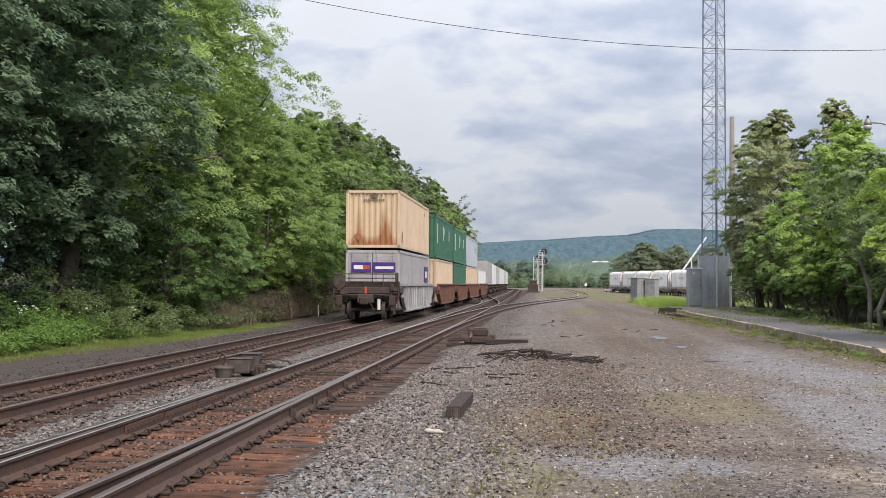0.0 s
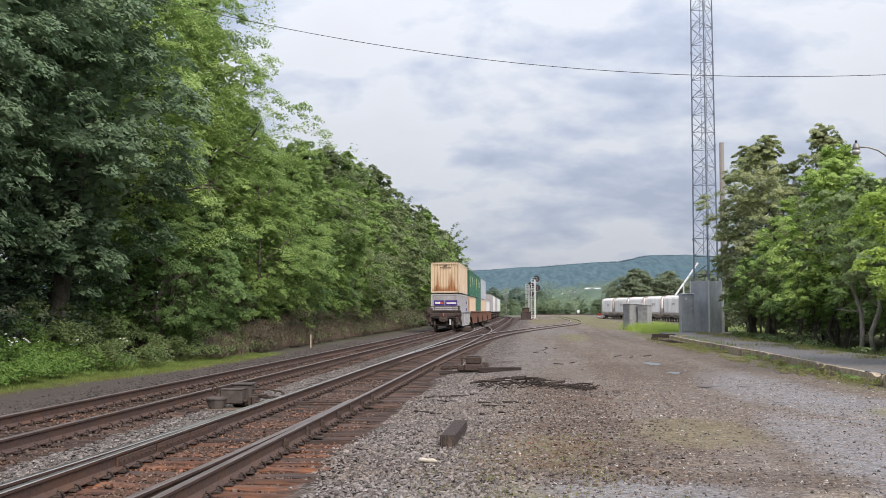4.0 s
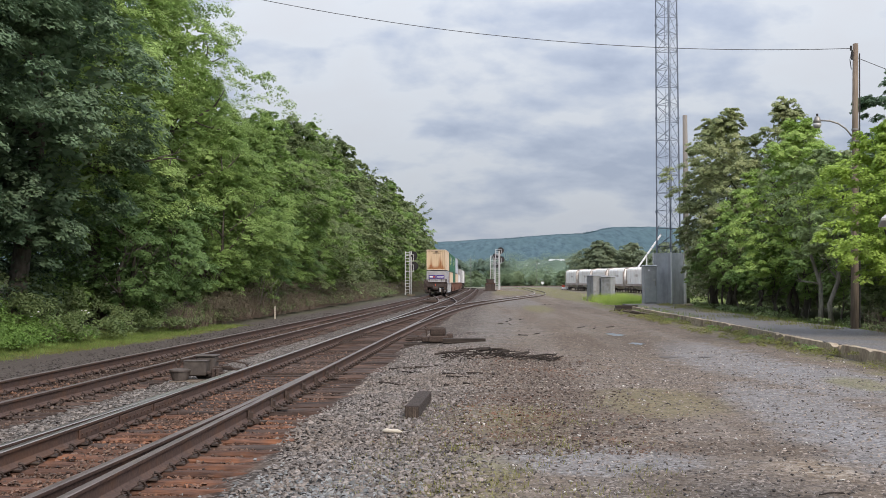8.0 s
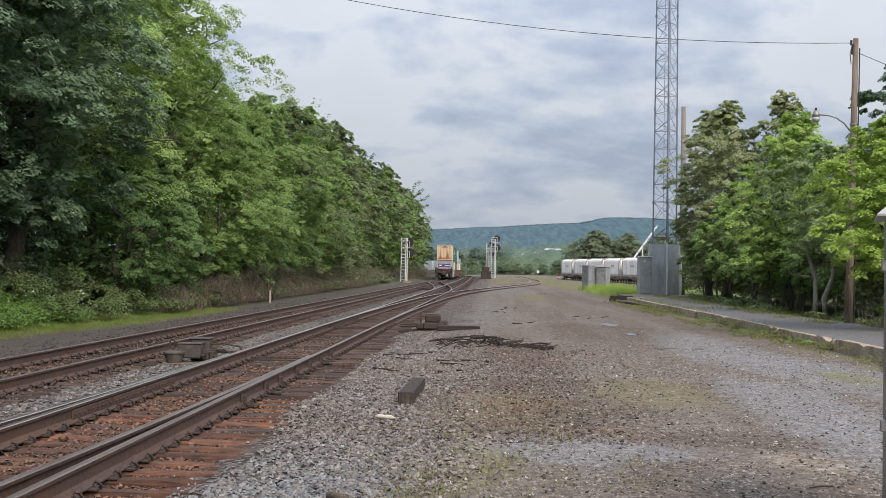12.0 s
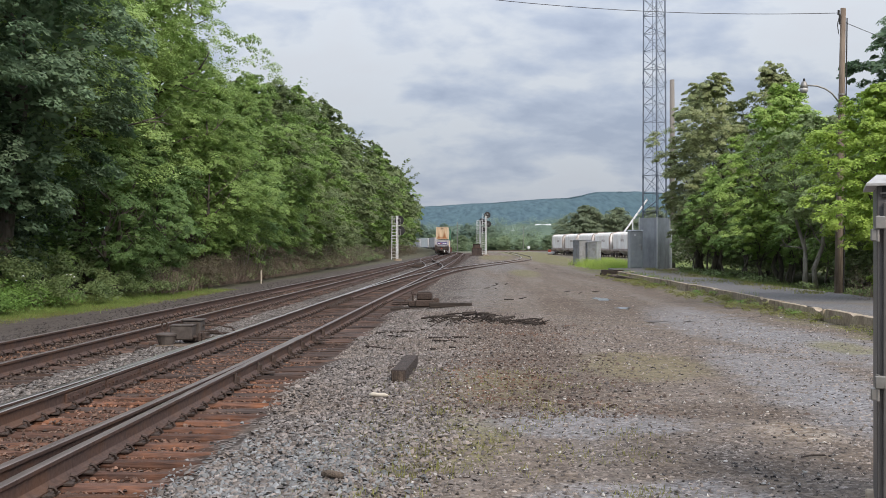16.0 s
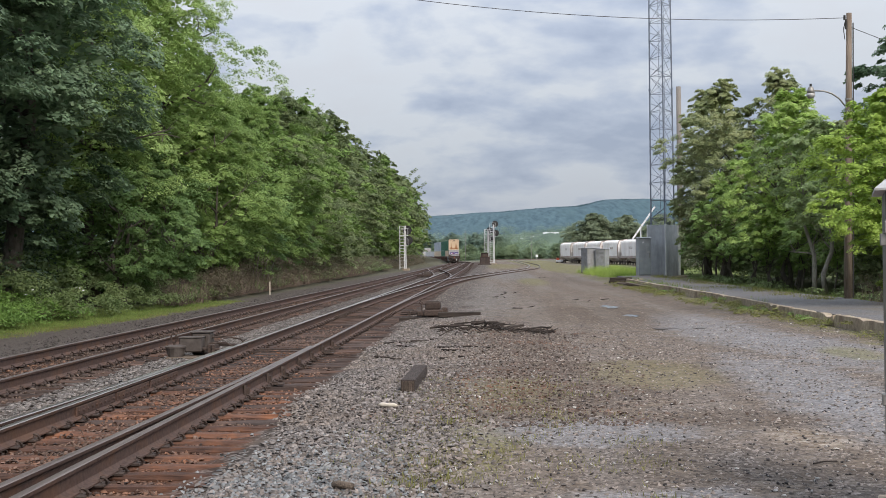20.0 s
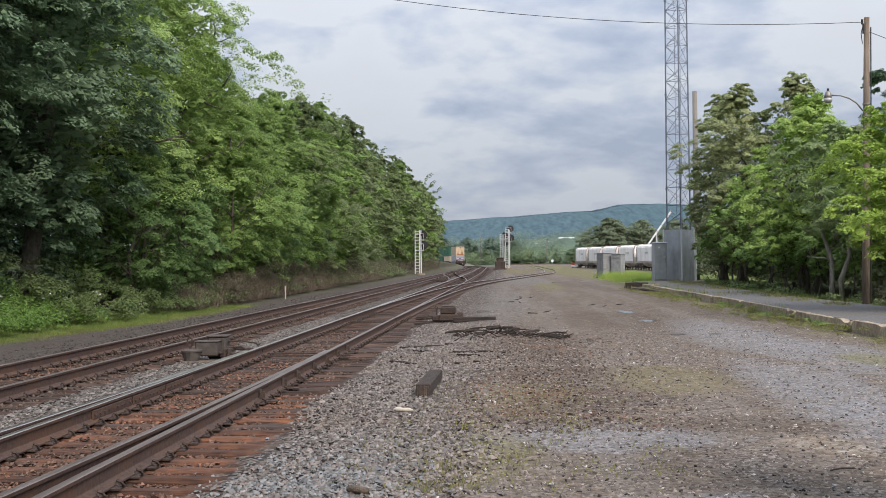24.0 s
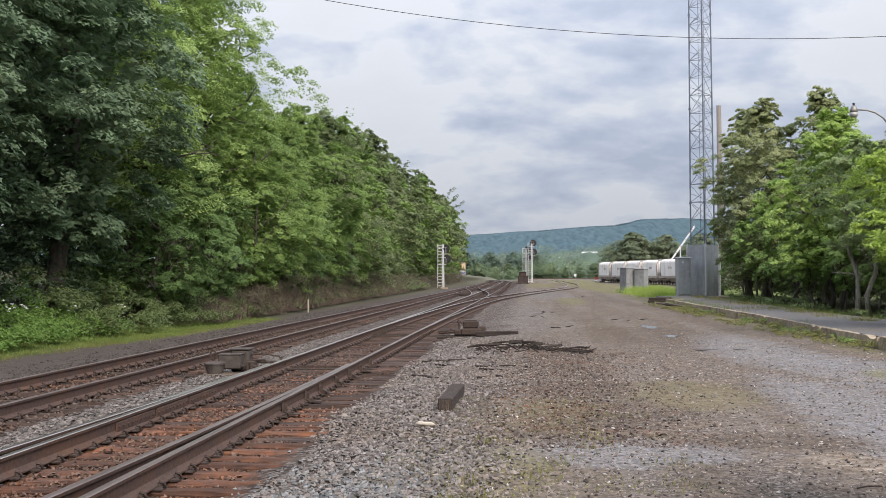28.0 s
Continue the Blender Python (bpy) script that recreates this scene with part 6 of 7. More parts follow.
        blades("grass", q, 0.16, M["grass_dry"] if x0 > 7.16 else M["grass"], label, int(k))
    blades("grass", ground_points(rng, 17000, 7.4, 10.6, 70, 90, 1.0, 0.25), 0.62, M["grass_tall"], "tall bright grass round the cabinets", 6)
    blades("grass", ground_points(rng, 4600, -1.4, 1.4, 5.6, 15, 1.2, 0.16), 0.05, M["grass_dry"], "sparse dry weeds in the gravel", 7)
    blades("grass", ground_points(rng, 500, -1.0, 0.6, 5.6, 11, 1.2, 0.10), 0.08, M["grass_dry"], "sparse green weeds in the gravel", 9)


grass_cover()

# ---- platform, tower and cabinets ----
def prism_up(bm, outline, z0, z1):
    lo = [bm.verts.new((x, y, z0)) for x, y in outline]
    hi = [bm.verts.new((x, y, z1)) for x, y in outline]
    n = len(outline)
    bm.faces.new(hi)
    for i in range(n):
        bm.faces.new((lo[i], lo[(i + 1) % n], hi[(i + 1) % n], hi[i]))
    bmesh.ops.recalc_face_normals(bm, faces=bm.faces)


def platform():
    b = bmesh.new()
    front = [(kerb_x(y) + 0.12, y) for y in (64.0, 54.0, 46.0, 38.0, 33.0, 29.0, 24.0, 19.0, 12.0)]
    prism_up(b, front + [(11.4, 12.0), (10.7, 25.0), (10.6, 32.0), (10.1, 38.0), (10.2, 64.0)], -0.1, KERB_TOP - 0.025)
    p = part("platform", b, M["asphalt"])
    tagged(p, "old grey asphalt platform behind a concrete kerb", "platform", kind="structure")
    kerb = thing("kerb", "worn brown concrete kerb of the platform with chipped edges", "kerb")
    kerb["kind"] = "structure"
    rng = random.Random(4)
    y = 12.2
    while y < 56:
        n = rng.uniform(2.4, 3.6)
        if y < 28.8 < y + n:
            n = 28.8 - y
        b = bmesh.new()
        box(b, (0.0, 0.012, -0.2), (0.16, n - 0.012, KERB_TOP), 0.0)
        bmesh.ops.subdivide_edges(b, edges=[e for e in b.edges if abs(e.verts[0].co.y - e.verts[1].co.y) > 1], cuts=15)
        for v in b.verts:
            if v.co.z > 0.1:
                v.co.z += rng.uniform(-0.008, 0.004) - (rng.uniform(0.02, 0.07) if rng.random() < 0.07 else 0)
                v.co.x += rng.uniform(-0.006, 0.014)
        s = part("kerb_stone", b, M["concrete"], kerb)
        lean = -math.degrees(math.atan2(kerb_x(y + n) - kerb_x(y), n))
        s.matrix_basis = pose(kerb_x(y) + rng.uniform(-0.015, 0.015) - (0.05 if y < 28.7 else 0.0), y, rng.uniform(-0.02, 0.008), 0, rng.uniform(-1, 1), lean + rng.uniform(-0.2, 0.2))
        y += n
    # broken end of the kerb and an old timber on the ground
    for x, y, z, a, n in ((6.86, 57.0, 0.0, 1, 0.6), (6.86, 57.25, 0.0, -2, 0.62), (6.88, 57.1, 0.16, 2, 0.6)):
        b = bmesh.new()
        box(b, (-n, -0.11, 0), (n, 0.11, 0.155), 0.015)
        s = tagged(part("timber", b, M["rotten"]), "black old tie stacked by the platform's end", "timber", "old ties by the platform's end")
        s.matrix_basis = pose(x, y, z, 0, 0, a)
    for x, y, a, n in ((6.75, 51.2, -72, 1.7), (6.98, 49.6, -78, 2.2), (7.15, 53.2, -60, 1.2)):
        b = bmesh.new()
        box(b, (-n, -0.07, 0), (n, 0.07, 0.09), 0.01)
        s = tagged(part("plank", b, M["beam_wood"]), "weathered brown plank lying in weeds by the kerb", "plank", "old planks by the kerb")
        s.matrix_basis = pose(x, y, 0.03, 0, 2, a)
    b = bmesh.new()
    tube(b, [(-0.75, 0, 0.12), (0.75, 0, 0.12)], 0.13, 10)
    s = tagged(part("concrete_pipe", b, M["concrete"]), "broken concrete pipe at the platform's end", "pipe")
    s.matrix_basis = pose(7.5, 54.6, 0.05, 0, 0, 70)


platform()


def lattice_tower():
    t = thing("lattice_tower", "tall grey three-legged steel lattice tower with panels round its foot", "tower", m=pose(10.97, 68.0, 0.0, 0, 0, 177))
    def corner(k, z):
        r = (0.88 - 0.0052 * z)
        a = radians((210, 330, 90)[k])
        return Vector((r * math.cos(a), r * math.sin(a), z))
    H, sec = 40.0, 1.15
    for k in range(3):
        b = bmesh.new()
        tube(b, [corner(k, z) for z in (0, 10, 20, 30, H)], [0.055, 0.05, 0.045, 0.04, 0.035], 6)
        for z in np.arange(6.1, H, 6.1):
            cyl(b, corner(k, z - 0.05), corner(k, z + 0.05), 0.085, 8)
        part("tower_leg", b, M["tower"], t)
    for k in range(3):
        b = bmesh.new()
        z, i = 0.4, 0
        while z < H - sec:
            a0, a1 = corner(k, z), corner((k + 1) % 3, z)
            c0, c1 = corner(k, z + sec), corner((k + 1) % 3, z + sec)
            cyl(b, a0, a1, 0.020, 4)
            cyl(b, a0, a1.lerp(c1, 0.5) if i % 2 else c1, 0.017, 4)
            cyl(b, a1, c0, 0.017, 4)
            z += sec
            i += 1
        part("bracing", b, M["tower"], t)
    b = bmesh.new()
    for s in (-1, 1):
        tube(b, [(s * 0.17, 0.12, 0.2), (s * 0.17, 0.1, H)], 0.016, 4)
    for z in np.arange(0.5, H, 0.4):
        cyl(b, (-0.17, 0.12, z), (0.17, 0.12, z), 0.010, 4)
    part("ladder", b, M["tower"], t)
    # sheet-steel climb guard
    for k in range(3):
        b = bmesh.new()
        a0, a1 = corner(k, 0), corner((k + 1) % 3, 0)
        d = (a1 - a0).normalized()
        n = Vector((d.y, -d.x, 0))
        a0, a1 = a0 + n * 0.10 - d * 0.14, a1 + n * 0.10 + d * 0.14
        vs = [b.verts.new(p + Vector((0, 0, z)) + n * o) for z in (0.12, 3.4) for o in (0, 0.03) for p in (a0, a1)]
        bmesh.ops.convex_hull(b, input=vs)
        part("guard_panel", b, M["slate"], t, "slate-grey steel climb guard panel")
    for k in range(3):
        b = bmesh.new()
        q = corner(k, 0)
        out = Vector((q.x, q.y, 0)).normalized() * 0.24
        cyl(b, q + out + Vector((0, 0, 0.1)), q + out + Vector((0, 0, 3.45)), 0.05, 6)
        part("corner_post", b, M["galv"], t, "pale galvanised corner post")
    b = bmesh.new()
    box(b, (-1.5, -1.3, -0.1), (1.5, 1.3, 0.12), 0.02)
    part("footing", b, M["concrete"], t)


lattice_tower()


def cabinet(label, m, w, d, h, material, doors=2, cap=True):
    """A steel equipment cabinet: shell, doors with handles, overhanging cap, plinth."""
    t = thing("equipment_cabinet", label, "cabinet", m=m)
    b = bmesh.new()
    box(b, (-w / 2, -d / 2, 0.08), (w / 2, d / 2, h - 0.06), 0.015)
    part("shell", b, material, t)
    b = bmesh.new()
    box(b, (-w / 2 - 0.04, -d / 2 - 0.04, -0.1), (w / 2 + 0.04, d / 2 + 0.04, 0.08), 0.01)
    part("plinth", b, M["concrete"], t)
    if cap:
        b = bmesh.new()
        o = 0.06
        vs = [b.verts.new(p) for p in ((-w / 2 - o, -d / 2 - o, h - 0.06), (w / 2 + o, -d / 2 - o, h - 0.06), (w / 2 + o, d / 2 + o, h - 0.06), (-w / 2 - o, d / 2 + o, h - 0.06),
                                       (-w / 2 + 0.05, -d / 2 + 0.05, h), (w / 2 - 0.05, -d / 2 + 0.05, h), (w / 2 - 0.05, d / 2 - 0.05, h), (-w / 2 + 0.05, d / 2 - 0.05, h))]
        bmesh.ops.convex_hull(b, input=vs)
        part("cap", b, material, t)
    for i in range(doors):
        x0 = -w / 2 + 0.04 + i * (w - 0.04) / doors
        b = bmesh.new()
        box(b, (x0, -d / 2 - 0.025, 0.16), (x0 + (w - 0.04) / doors - 0.04, -d / 2 - 0.002, h - 0.14), 0.008)
        dr = part("door", b, material, t)
        b = bmesh.new()
        xh = x0 + ((w - 0.04) / doors - 0.12 if i % 2 == 0 else 0.06)
        box(b, (xh, -d / 2 - 0.06, h * 0.48), (xh + 0.04, -d / 2 - 0.025, h * 0.60), 0.005)
        part("handle", b, M["hinge"], dr, "small bright door handle")
        b = bmesh.new()
        for k in range(5):
            box(b, (x0 + 0.08, -d / 2 - 0.034, h * 0.78 + k * 0.035), (x0 + (w - 0.04) / doors - 0.14, -d / 2 - 0.024, h * 0.78 + k * 0.035 + 0.015))
        part("louvre", b, material, dr)
    return t


dark_box = cabinet("slate-grey equipment cabinet beside the tower's foot", pose(9.55, 67.2, 0.1, 0, 0, 4), 0.78, 0.9, 2.52, M["slate"], 1)
for x, z, w, h, tint in ((-0.16, 2.13, 0.10, 0.10, "sign_white"), (-0.30, 0.95, 0.14, 0.10, "case_light"), (0.12, 1.5, 0.16, 0.12, "case_light")):
    part("plate", boxes(((x, -0.49, z), (x + w, -0.478, z + h)), bevel=0.003), M[tint], dark_box, "small pale plate")
pipe = tagged(part("vent_pipe", tube(bmesh.new(), [(0, 0, 0), (0, 0, 2.7)], 0.055, 8), M["sign_white"]), "thin white pipe standing among the bushes", "pipe")
pipe.matrix_basis = pose(12.16, 69.0, 0.0)
cabinet("pale grey instrument house standing in tall grass", pose(7.95, 86.3, 0.0, 0, 0, 20), 1.15, 1.2, 2.08, M["grey_box"], 1)
cabinet("pale grey steel cabinet with a dull door in tall grass", pose(8.85, 85.7, 0.0, 0, 0, -28), 0.85, 0.9, 1.98, M["grey_box"], 1)


def near_case():
    """The trackside case close to the camera: one hinged door, rain cap, latch boxes."""
    t = thing("signal_case", "tall dark grey steel signal case with a pale rain cap", "cabinet", m=pose(CASE_X, CASE_Y, 0.0, 0, 0, -18.5))
    w, d, h = 0.95, 0.75, 2.162
    b = bmesh.new()
    box(b, (0.0, 0.0, 0.06), (w, d, h - 0.068), 0.006)
    part("shell", b, M["case"], t)
    b = bmesh.new()
    box(b, (0.035, -0.03, 0.12), (w - 0.03, -0.003, h - 0.17), 0.006)
    part("door", b, M["case"], t)
    b = bmesh.new()
    o = 0.062
    vs = [b.verts.new(p) for p in [(x, y, z) for z in (h - 0.070, h - 0.056) for x in (-o, w + o) for y in (-o, d + o)] + [(x, y, h) for x in (0.0, w) for y in (0.02, d)]]
    bmesh.ops.convex_hull(b, input=vs)
    part("rain_cap", b, M["case_light"], t, "pale grey sloping rain cap")
    b = bmesh.new()
    box(b, (0.03, -0.014, h - 0.142), (w - 0.03, -0.002, h - 0.075))
    part("vent", b, M["black"], t, "dark vent slot under the cap")
    b = bmesh.new()
    box(b, (0.02, -0.02, h - 0.118), (w - 0.02, -0.013, h - 0.110))
    part("vent_bar", b, M["hinge"], t, "thin bright bar across the vent")
    for z in (1.828, 0.857):
        b = bmesh.new()
        box(b, (-0.012, -0.075, z), (0.050, -0.03, z + 0.078), 0.006)
        part("hinge_leaf", b, M["hinge"], t, "bright weathered steel hinge")
        b = bmesh.new()
        box(b, (-0.036, -0.060, z - 0.073), (0.012, -0.014, z + 0.002), 0.006)
        cyl(b, (0.004, -0.052, z - 0.076), (0.004, -0.052, z + 0.085), 0.012, 8)
        part("hinge", b, M["hinge"], t, "bright weathered steel hinge")
    b = bmesh.new()
    box(b, (-0.05, -0.05, -0.12), (w + 0.05, d + 0.05, 0.06), 0.01)
    part("plinth", b, M["concrete"], t)


CASE_X, CASE_Y = 2.395, 6.5
near_case()


def utility_pole():
    t = thing("utility_pole", "weathered brown wooden utility pole with a street lamp", "utility pole", m=pose(10.55, 31.7, 0.26, 0, 1.0, 0))
    b = bmesh.new()
    tube(b, [(0, 0, -0.4), (0, 0, 3.0), (0, 0, 6.0), (0, 0, 8.5)], [0.125, 0.104, 0.090, 0.077], 12)
    part("pole", b, M["pole_wood"], t, smooth=True)
    b = bmesh.new()
    tube(b, [(-0.1, 0, 5.72), (-0.28, 0, 5.95), (-0.5, 0, 6.10), (-0.75, 0, 6.18), (-1.08, 0, 6.19)], 0.025, 8)
    part("lamp_arm", b, M["hinge"], t, "curved galvanised lamp arm", smooth=True)
    b = bmesh.new()
    tube(b, [(-1.12, 0, 6.31), (-1.12, 0, 6.27), (-1.12, 0, 6.20), (-1.12, 0, 6.10)], [0.05, 0.08, 0.10, 0.12], 12)
    head = part("lamp_head", b, M["hinge"], t, "small grey lamp head", smooth=True)
    b = bmesh.new()
    cyl(b, (-1.12, 0, 6.30), (-1.12, 0, 6.39), 0.035, 8)
    part("photocell", b, M["black"], head)
    b = bmesh.new()
    tube(b, [(-1.12, 0, 6.10), (-1.12, 0, 6.02), (-1.12, 0, 5.96)], [0.125, 0.12, 0.08], 12)
    part("lamp_bowl", b, M["case_light"], head, "milky lamp bowl", smooth=True)
    b = bmesh.new()
    box(b, (-0.15, -0.12, 8.0), (-0.10, -0.06, 8.3), 0.01)
    cyl(b, (-0.16, -0.09, 8.28), (-0.16, -0.09, 8.42), 0.035, 8)
    tube(b, [(-0.13, -0.1, 8.3), (-0.2, -0.12, 8.0), (-0.16, -0.12, 7.7)], 0.012, 6)
    part("insulator", b, M["black"], t)
    for z in (5.9, 5.55, 2.9):
        b = bmesh.new()
        tube(b, [(0, 0, z), (0, 0, z + 0.05)], 0.112, 12)
        part("band", b, M["hinge"], t)
    b = bmesh.new()
    tube(b, [(0.13, -0.06, 0.0), (0.12, -0.06, 4.0), (0.1, -0.06, 8.2)], 0.018, 6)
    part("conduit", b, M["black"], t)
    # the old stub pole behind the trees
    s = thing("utility_pole", "grey weathered pole standing behind the trees", "utility pole", m=pose(13.3, 75.0, 0.0))
    b = bmesh.new()
    tube(b, [(0, 0, -0.3), (0, 0, 7), (0, 0, 13.4)], [0.22, 0.2, 0.17], 10)
    part("pole", b, M["pole_grey"], s, smooth=True)


utility_pole()


def wire(name, label, a, c, sag, r):
    b = bmesh.new()
    a, c = Vector(a), Vector(c)
    pts = [a.lerp(c, i / 40) - Vector((0, 0, sag * 4 * (i / 40) * (1 - i / 40))) for i in range(41)]
    tube(b, pts, r, 5)
    tagged(part(name, b, M["wire"]), label, "cable")


wire("cable", "thin dark overhead cable strung across the tracks", (10.5, 31.6, 8.60), (-26.0, 31.6, 16.80), 2.20, 0.010)
wire("cable", "thin dark service cable sloping down from the pole", (10.6, 31.7, 8.4), (24.0, 34.0, 5.0), 0.4, 0.010)


def conveyor():
    """A slanting white loading boom in the yard."""
    t = thing("loading_conveyor", "slanting white loading conveyor with dark bands in the yard", "conveyor", m=pose(35.6, 300.0, -0.6))
    d = Vector((0.575, 0, 0.818))
    for i in range(8):
        b = bmesh.new()
        cyl(b, d * (2.3 * i), d * (2.3 * i + 2.0), 0.26, 8)
        part("boom_section", b, M["sign_white"], t)
        b = bmesh.new()
        cyl(b, d * (2.3 * i + 2.0), d * (2.3 * i + 2.3), 0.24, 8)
        part("boom_joint", b, M["slate"], t)
    b = bmesh.new()
    cyl(b, (6.5, 0.6, 0), d * 11, 0.16, 6)
    cyl(b, (6.5, -0.6, 0), d * 11, 0.16, 6)
    part("prop", b, M["galv"], t)


conveyor()

# ---- signals, yard and distance ----
def signal_mast(label, m, h, heads, ladder_w=0.55):
    """A ladder mast with round-backed signal heads."""
    t = thing("railway_signal", label, "railway signal", "signals by the tracks", m)
    b = bmesh.new()
    cyl(b, (0, 0, 0), (0, 0, h), 0.09, 8)
    part("mast", b, M["galv"], t)
    b = bmesh.new()
    box(b, (-0.5, -0.35, -0.2), (0.5, 0.35, 0.2), 0.02)
    part("base", b, M["concrete"], t)
    b = bmesh.new()
    for s in (-1, 1):
        cyl(b, (-0.5 + s * ladder_w / 2, -0.2, 0.1), (-0.45 + s * ladder_w / 2, -0.2, h), 0.06, 5)
    for i in range(int(h / 0.42)):
        z = 0.4 + i * 0.42
        x = -0.5 + 0.05 * z / h
        cyl(b, (x - ladder_w / 2, -0.2, z), (x + ladder_w / 2, -0.2, z), 0.04, 4)
    part("ladder", b, M["galv"], t)
    for z in heads:
        b = bmesh.new()
        box(b, (-0.75, -0.25, z - 0.75), (0.35, 0.35, z - 0.69))
        for x in (-0.75, 0.35):
            cyl(b, (x, -0.25, z - 0.72), (x, -0.25, z + 0.2), 0.035, 4)
        cyl(b, (-0.75, -0.25, z + 0.2), (0.35, -0.25, z + 0.2), 0.035, 4)
        part("cage", b, M["galv"], t)
    for i, z in enumerate(heads):
        hd = new("signal_head")
        hd.parent = t
        hd.location = (0.22 if i != 1 else 0.34, 0.2, z)
        b = bmesh.new()
        tube(b, [(0, -0.04, 0), (0, 0.04, 0)], 0.62, 18)
        part("target_disc", b, M["black"], hd)
        b = bmesh.new()
        tube(b, [(0, -0.30, 0), (0, -0.04, 0)], 0.22, 12)
        part("lamp_case", b, M["black"], hd)
    return t


signal_mast("silver ladder signal mast with black round heads", pose(0.1, 199.0, grade(199.0)), 7.6, (7.7, 6.0), 0.62)
signal_mast("second silver signal mast close to the first", pose(-0.95, 200.0, grade(200.0)), 6.6, (6.5, 5.0), 0.5)
signal_mast("silver ladder signal mast at the edge of the woods", pose(-11.9, 141.0, grade(141.0) - 0.1), 6.0, (5.4, 4.0), 0.6)


def relay_hut():
    t = thing("relay_hut", "small rust-brown steel relay hut by the signals", "hut", m=pose(-1.65, 196.0, grade(196.0) - 0.02))
    part("shell", boxes(((-0.95, -0.7, 0.1), (0.95, 0.7, 1.45)), bevel=0.03), M["hut"], t)
    part("upper_shell", boxes(((-0.72, -0.6, 1.53), (0.66, 0.6, 2.15)), bevel=0.03), M["hut"], t)
    part("ledge", boxes(((-1.02, -0.78, 1.45), (1.02, 0.78, 1.53)), bevel=0.02), M["rust"], t)
    part("roof", boxes(((-0.82, -0.72, 2.15), (0.76, 0.72, 2.26)), bevel=0.03), M["hut"], t)
    part("step", boxes(((-1.35, -1.0, 0.0), (1.2, -0.72, 0.22)), bevel=0.02), M["hut"], t)
    for x in (-0.45, 0.45):
        part("door", boxes(((x - 0.4, -0.74, 0.2), (x + 0.4, -0.70, 1.38)), bevel=0.01), M["hut"], t)


relay_hut()


def hopper_car():
    """A covered hopper: rounded-side body with ribs, roof walk, end frames, chutes and trucks."""
    t = thing("hopper_car", "dirty white covered hopper car standing in the yard", "railway car", "hopper cars in the yard")
    L2 = 6.15
    b = bmesh.new()
    prof = [(-1.55, 1.3), (-1.6, 1.8), (-1.6, 4.05), (-1.48, 4.35), (-0.7, 4.58), (0.7, 4.58), (1.48, 4.35), (1.6, 4.05), (1.6, 1.8), (1.55, 1.3)]
    n = len(prof)
    V = [(x, s, z) for s in (-L2 + 1.5, L2 - 1.5) for x, z in prof]
    V += [(x * 0.97, s, max(z, 2.4)) for s in (-L2 + 0.7, L2 - 0.7) for x, z in prof]
    vs = [b.verts.new(v) for v in V]
    for i in range(n):
        j = (i + 1) % n
        b.faces.new((vs[i], vs[j], vs[n + j], vs[n + i]))
        for a, c in ((0, 2 * n), (n, 3 * n)):
            try:
                b.faces.new((vs[a + i], vs[a + j], vs[c + j], vs[c + i]))
            except ValueError:
                pass
    b.faces.new(vs[2 * n:3 * n])
    b.faces.new(vs[3 * n:4 * n])
    bmesh.ops.recalc_face_normals(b, faces=b.faces)
    part("hopper_body", b, M["hopper"], t)
    ribs = []
    for s in (-1, 1):
        b = tube(bmesh.new(), [(s * 1.57, 0, 1.35), (s * 1.62, 0, 1.8), (s * 1.62, 0, 4.05), (s * 1.5, 0, 4.36)], 0.04, 4)
        me = bpy.data.meshes.new("rib")
        b.to_mesh(me)
        b.free()
        me.materials.append(M["hopper"])
        for i in range(11):
            piece("rib", me, t, pose(0, -L2 + 1.5 + i * (2 * L2 - 3.0) / 10, 0))
    for s in (-1, 1):
        b = bmesh.new()
        box(b, (-1.55, s * (L2 - 0.1) - 0.08, 0.95), (1.55, s * (L2 - 0.1) + 0.08, 1.35))
        for x in (-1.45, 1.45):
            cyl(b, (x, s * (L2 - 0.1), 1.2), (x, s * (L2 - 0.25), 4.2), 0.06, 6)
        box(b, (-0.3, s * (L2 - 1.2) - 1.1, 0.8), (0.3, s * (L2 - 1.2) + 1.1, 1.1))
        part("end_frame", b, M["hopper_end"], t, "rust-stained end frame with corner posts")
        b = tube(bmesh.new(), [(-1.6, s * (L2 - 0.7), 1.3), (-1.6, s * (L2 - 0.7), 3.7), (-1.3, s * (L2 - 0.7), 4.45), (0, s * (L2 - 0.7), 4.68), (1.3, s * (L2 - 0.7), 4.45), (1.6, s * (L2 - 0.7), 3.7), (1.6, s * (L2 - 0.7), 1.3)], 0.10, 5)
        part("end_hoop", b, M["hopper_end"], t, "rust-stained rounded end hoop")
        part("side_sill", boxes(((s * 1.60 - 0.06, -L2 + 0.3, 1.25), (s * 1.60 + 0.06, L2 - 0.3, 1.6))), M["hopper_end"], t)
    b = bmesh.new()
    box(b, (-0.45, -L2 + 0.2, 4.60), (0.45, L2 - 0.2, 4.66))
    part("roof_walk", b, M["galv"], t)
    for y in (-2.1, 2.1):
        b = bmesh.new()
        vs = [b.verts.new(p) for p in ((-1.5, y - 1.6, 1.55), (1.5, y - 1.6, 1.55), (1.5, y + 1.6, 1.55), (-1.5, y + 1.6, 1.55), (-0.4, y - 0.4, 0.55), (0.4, y - 0.4, 0.55), (0.4, y + 0.4, 0.55), (-0.4, y + 0.4, 0.55))]
        bmesh.ops.convex_hull(b, input=vs)
        part("chute", b, M["hopper"], t)
    for s in (-1, 1):
        bogie(t, s * (L2 - 1.4))
    for i in range(3):
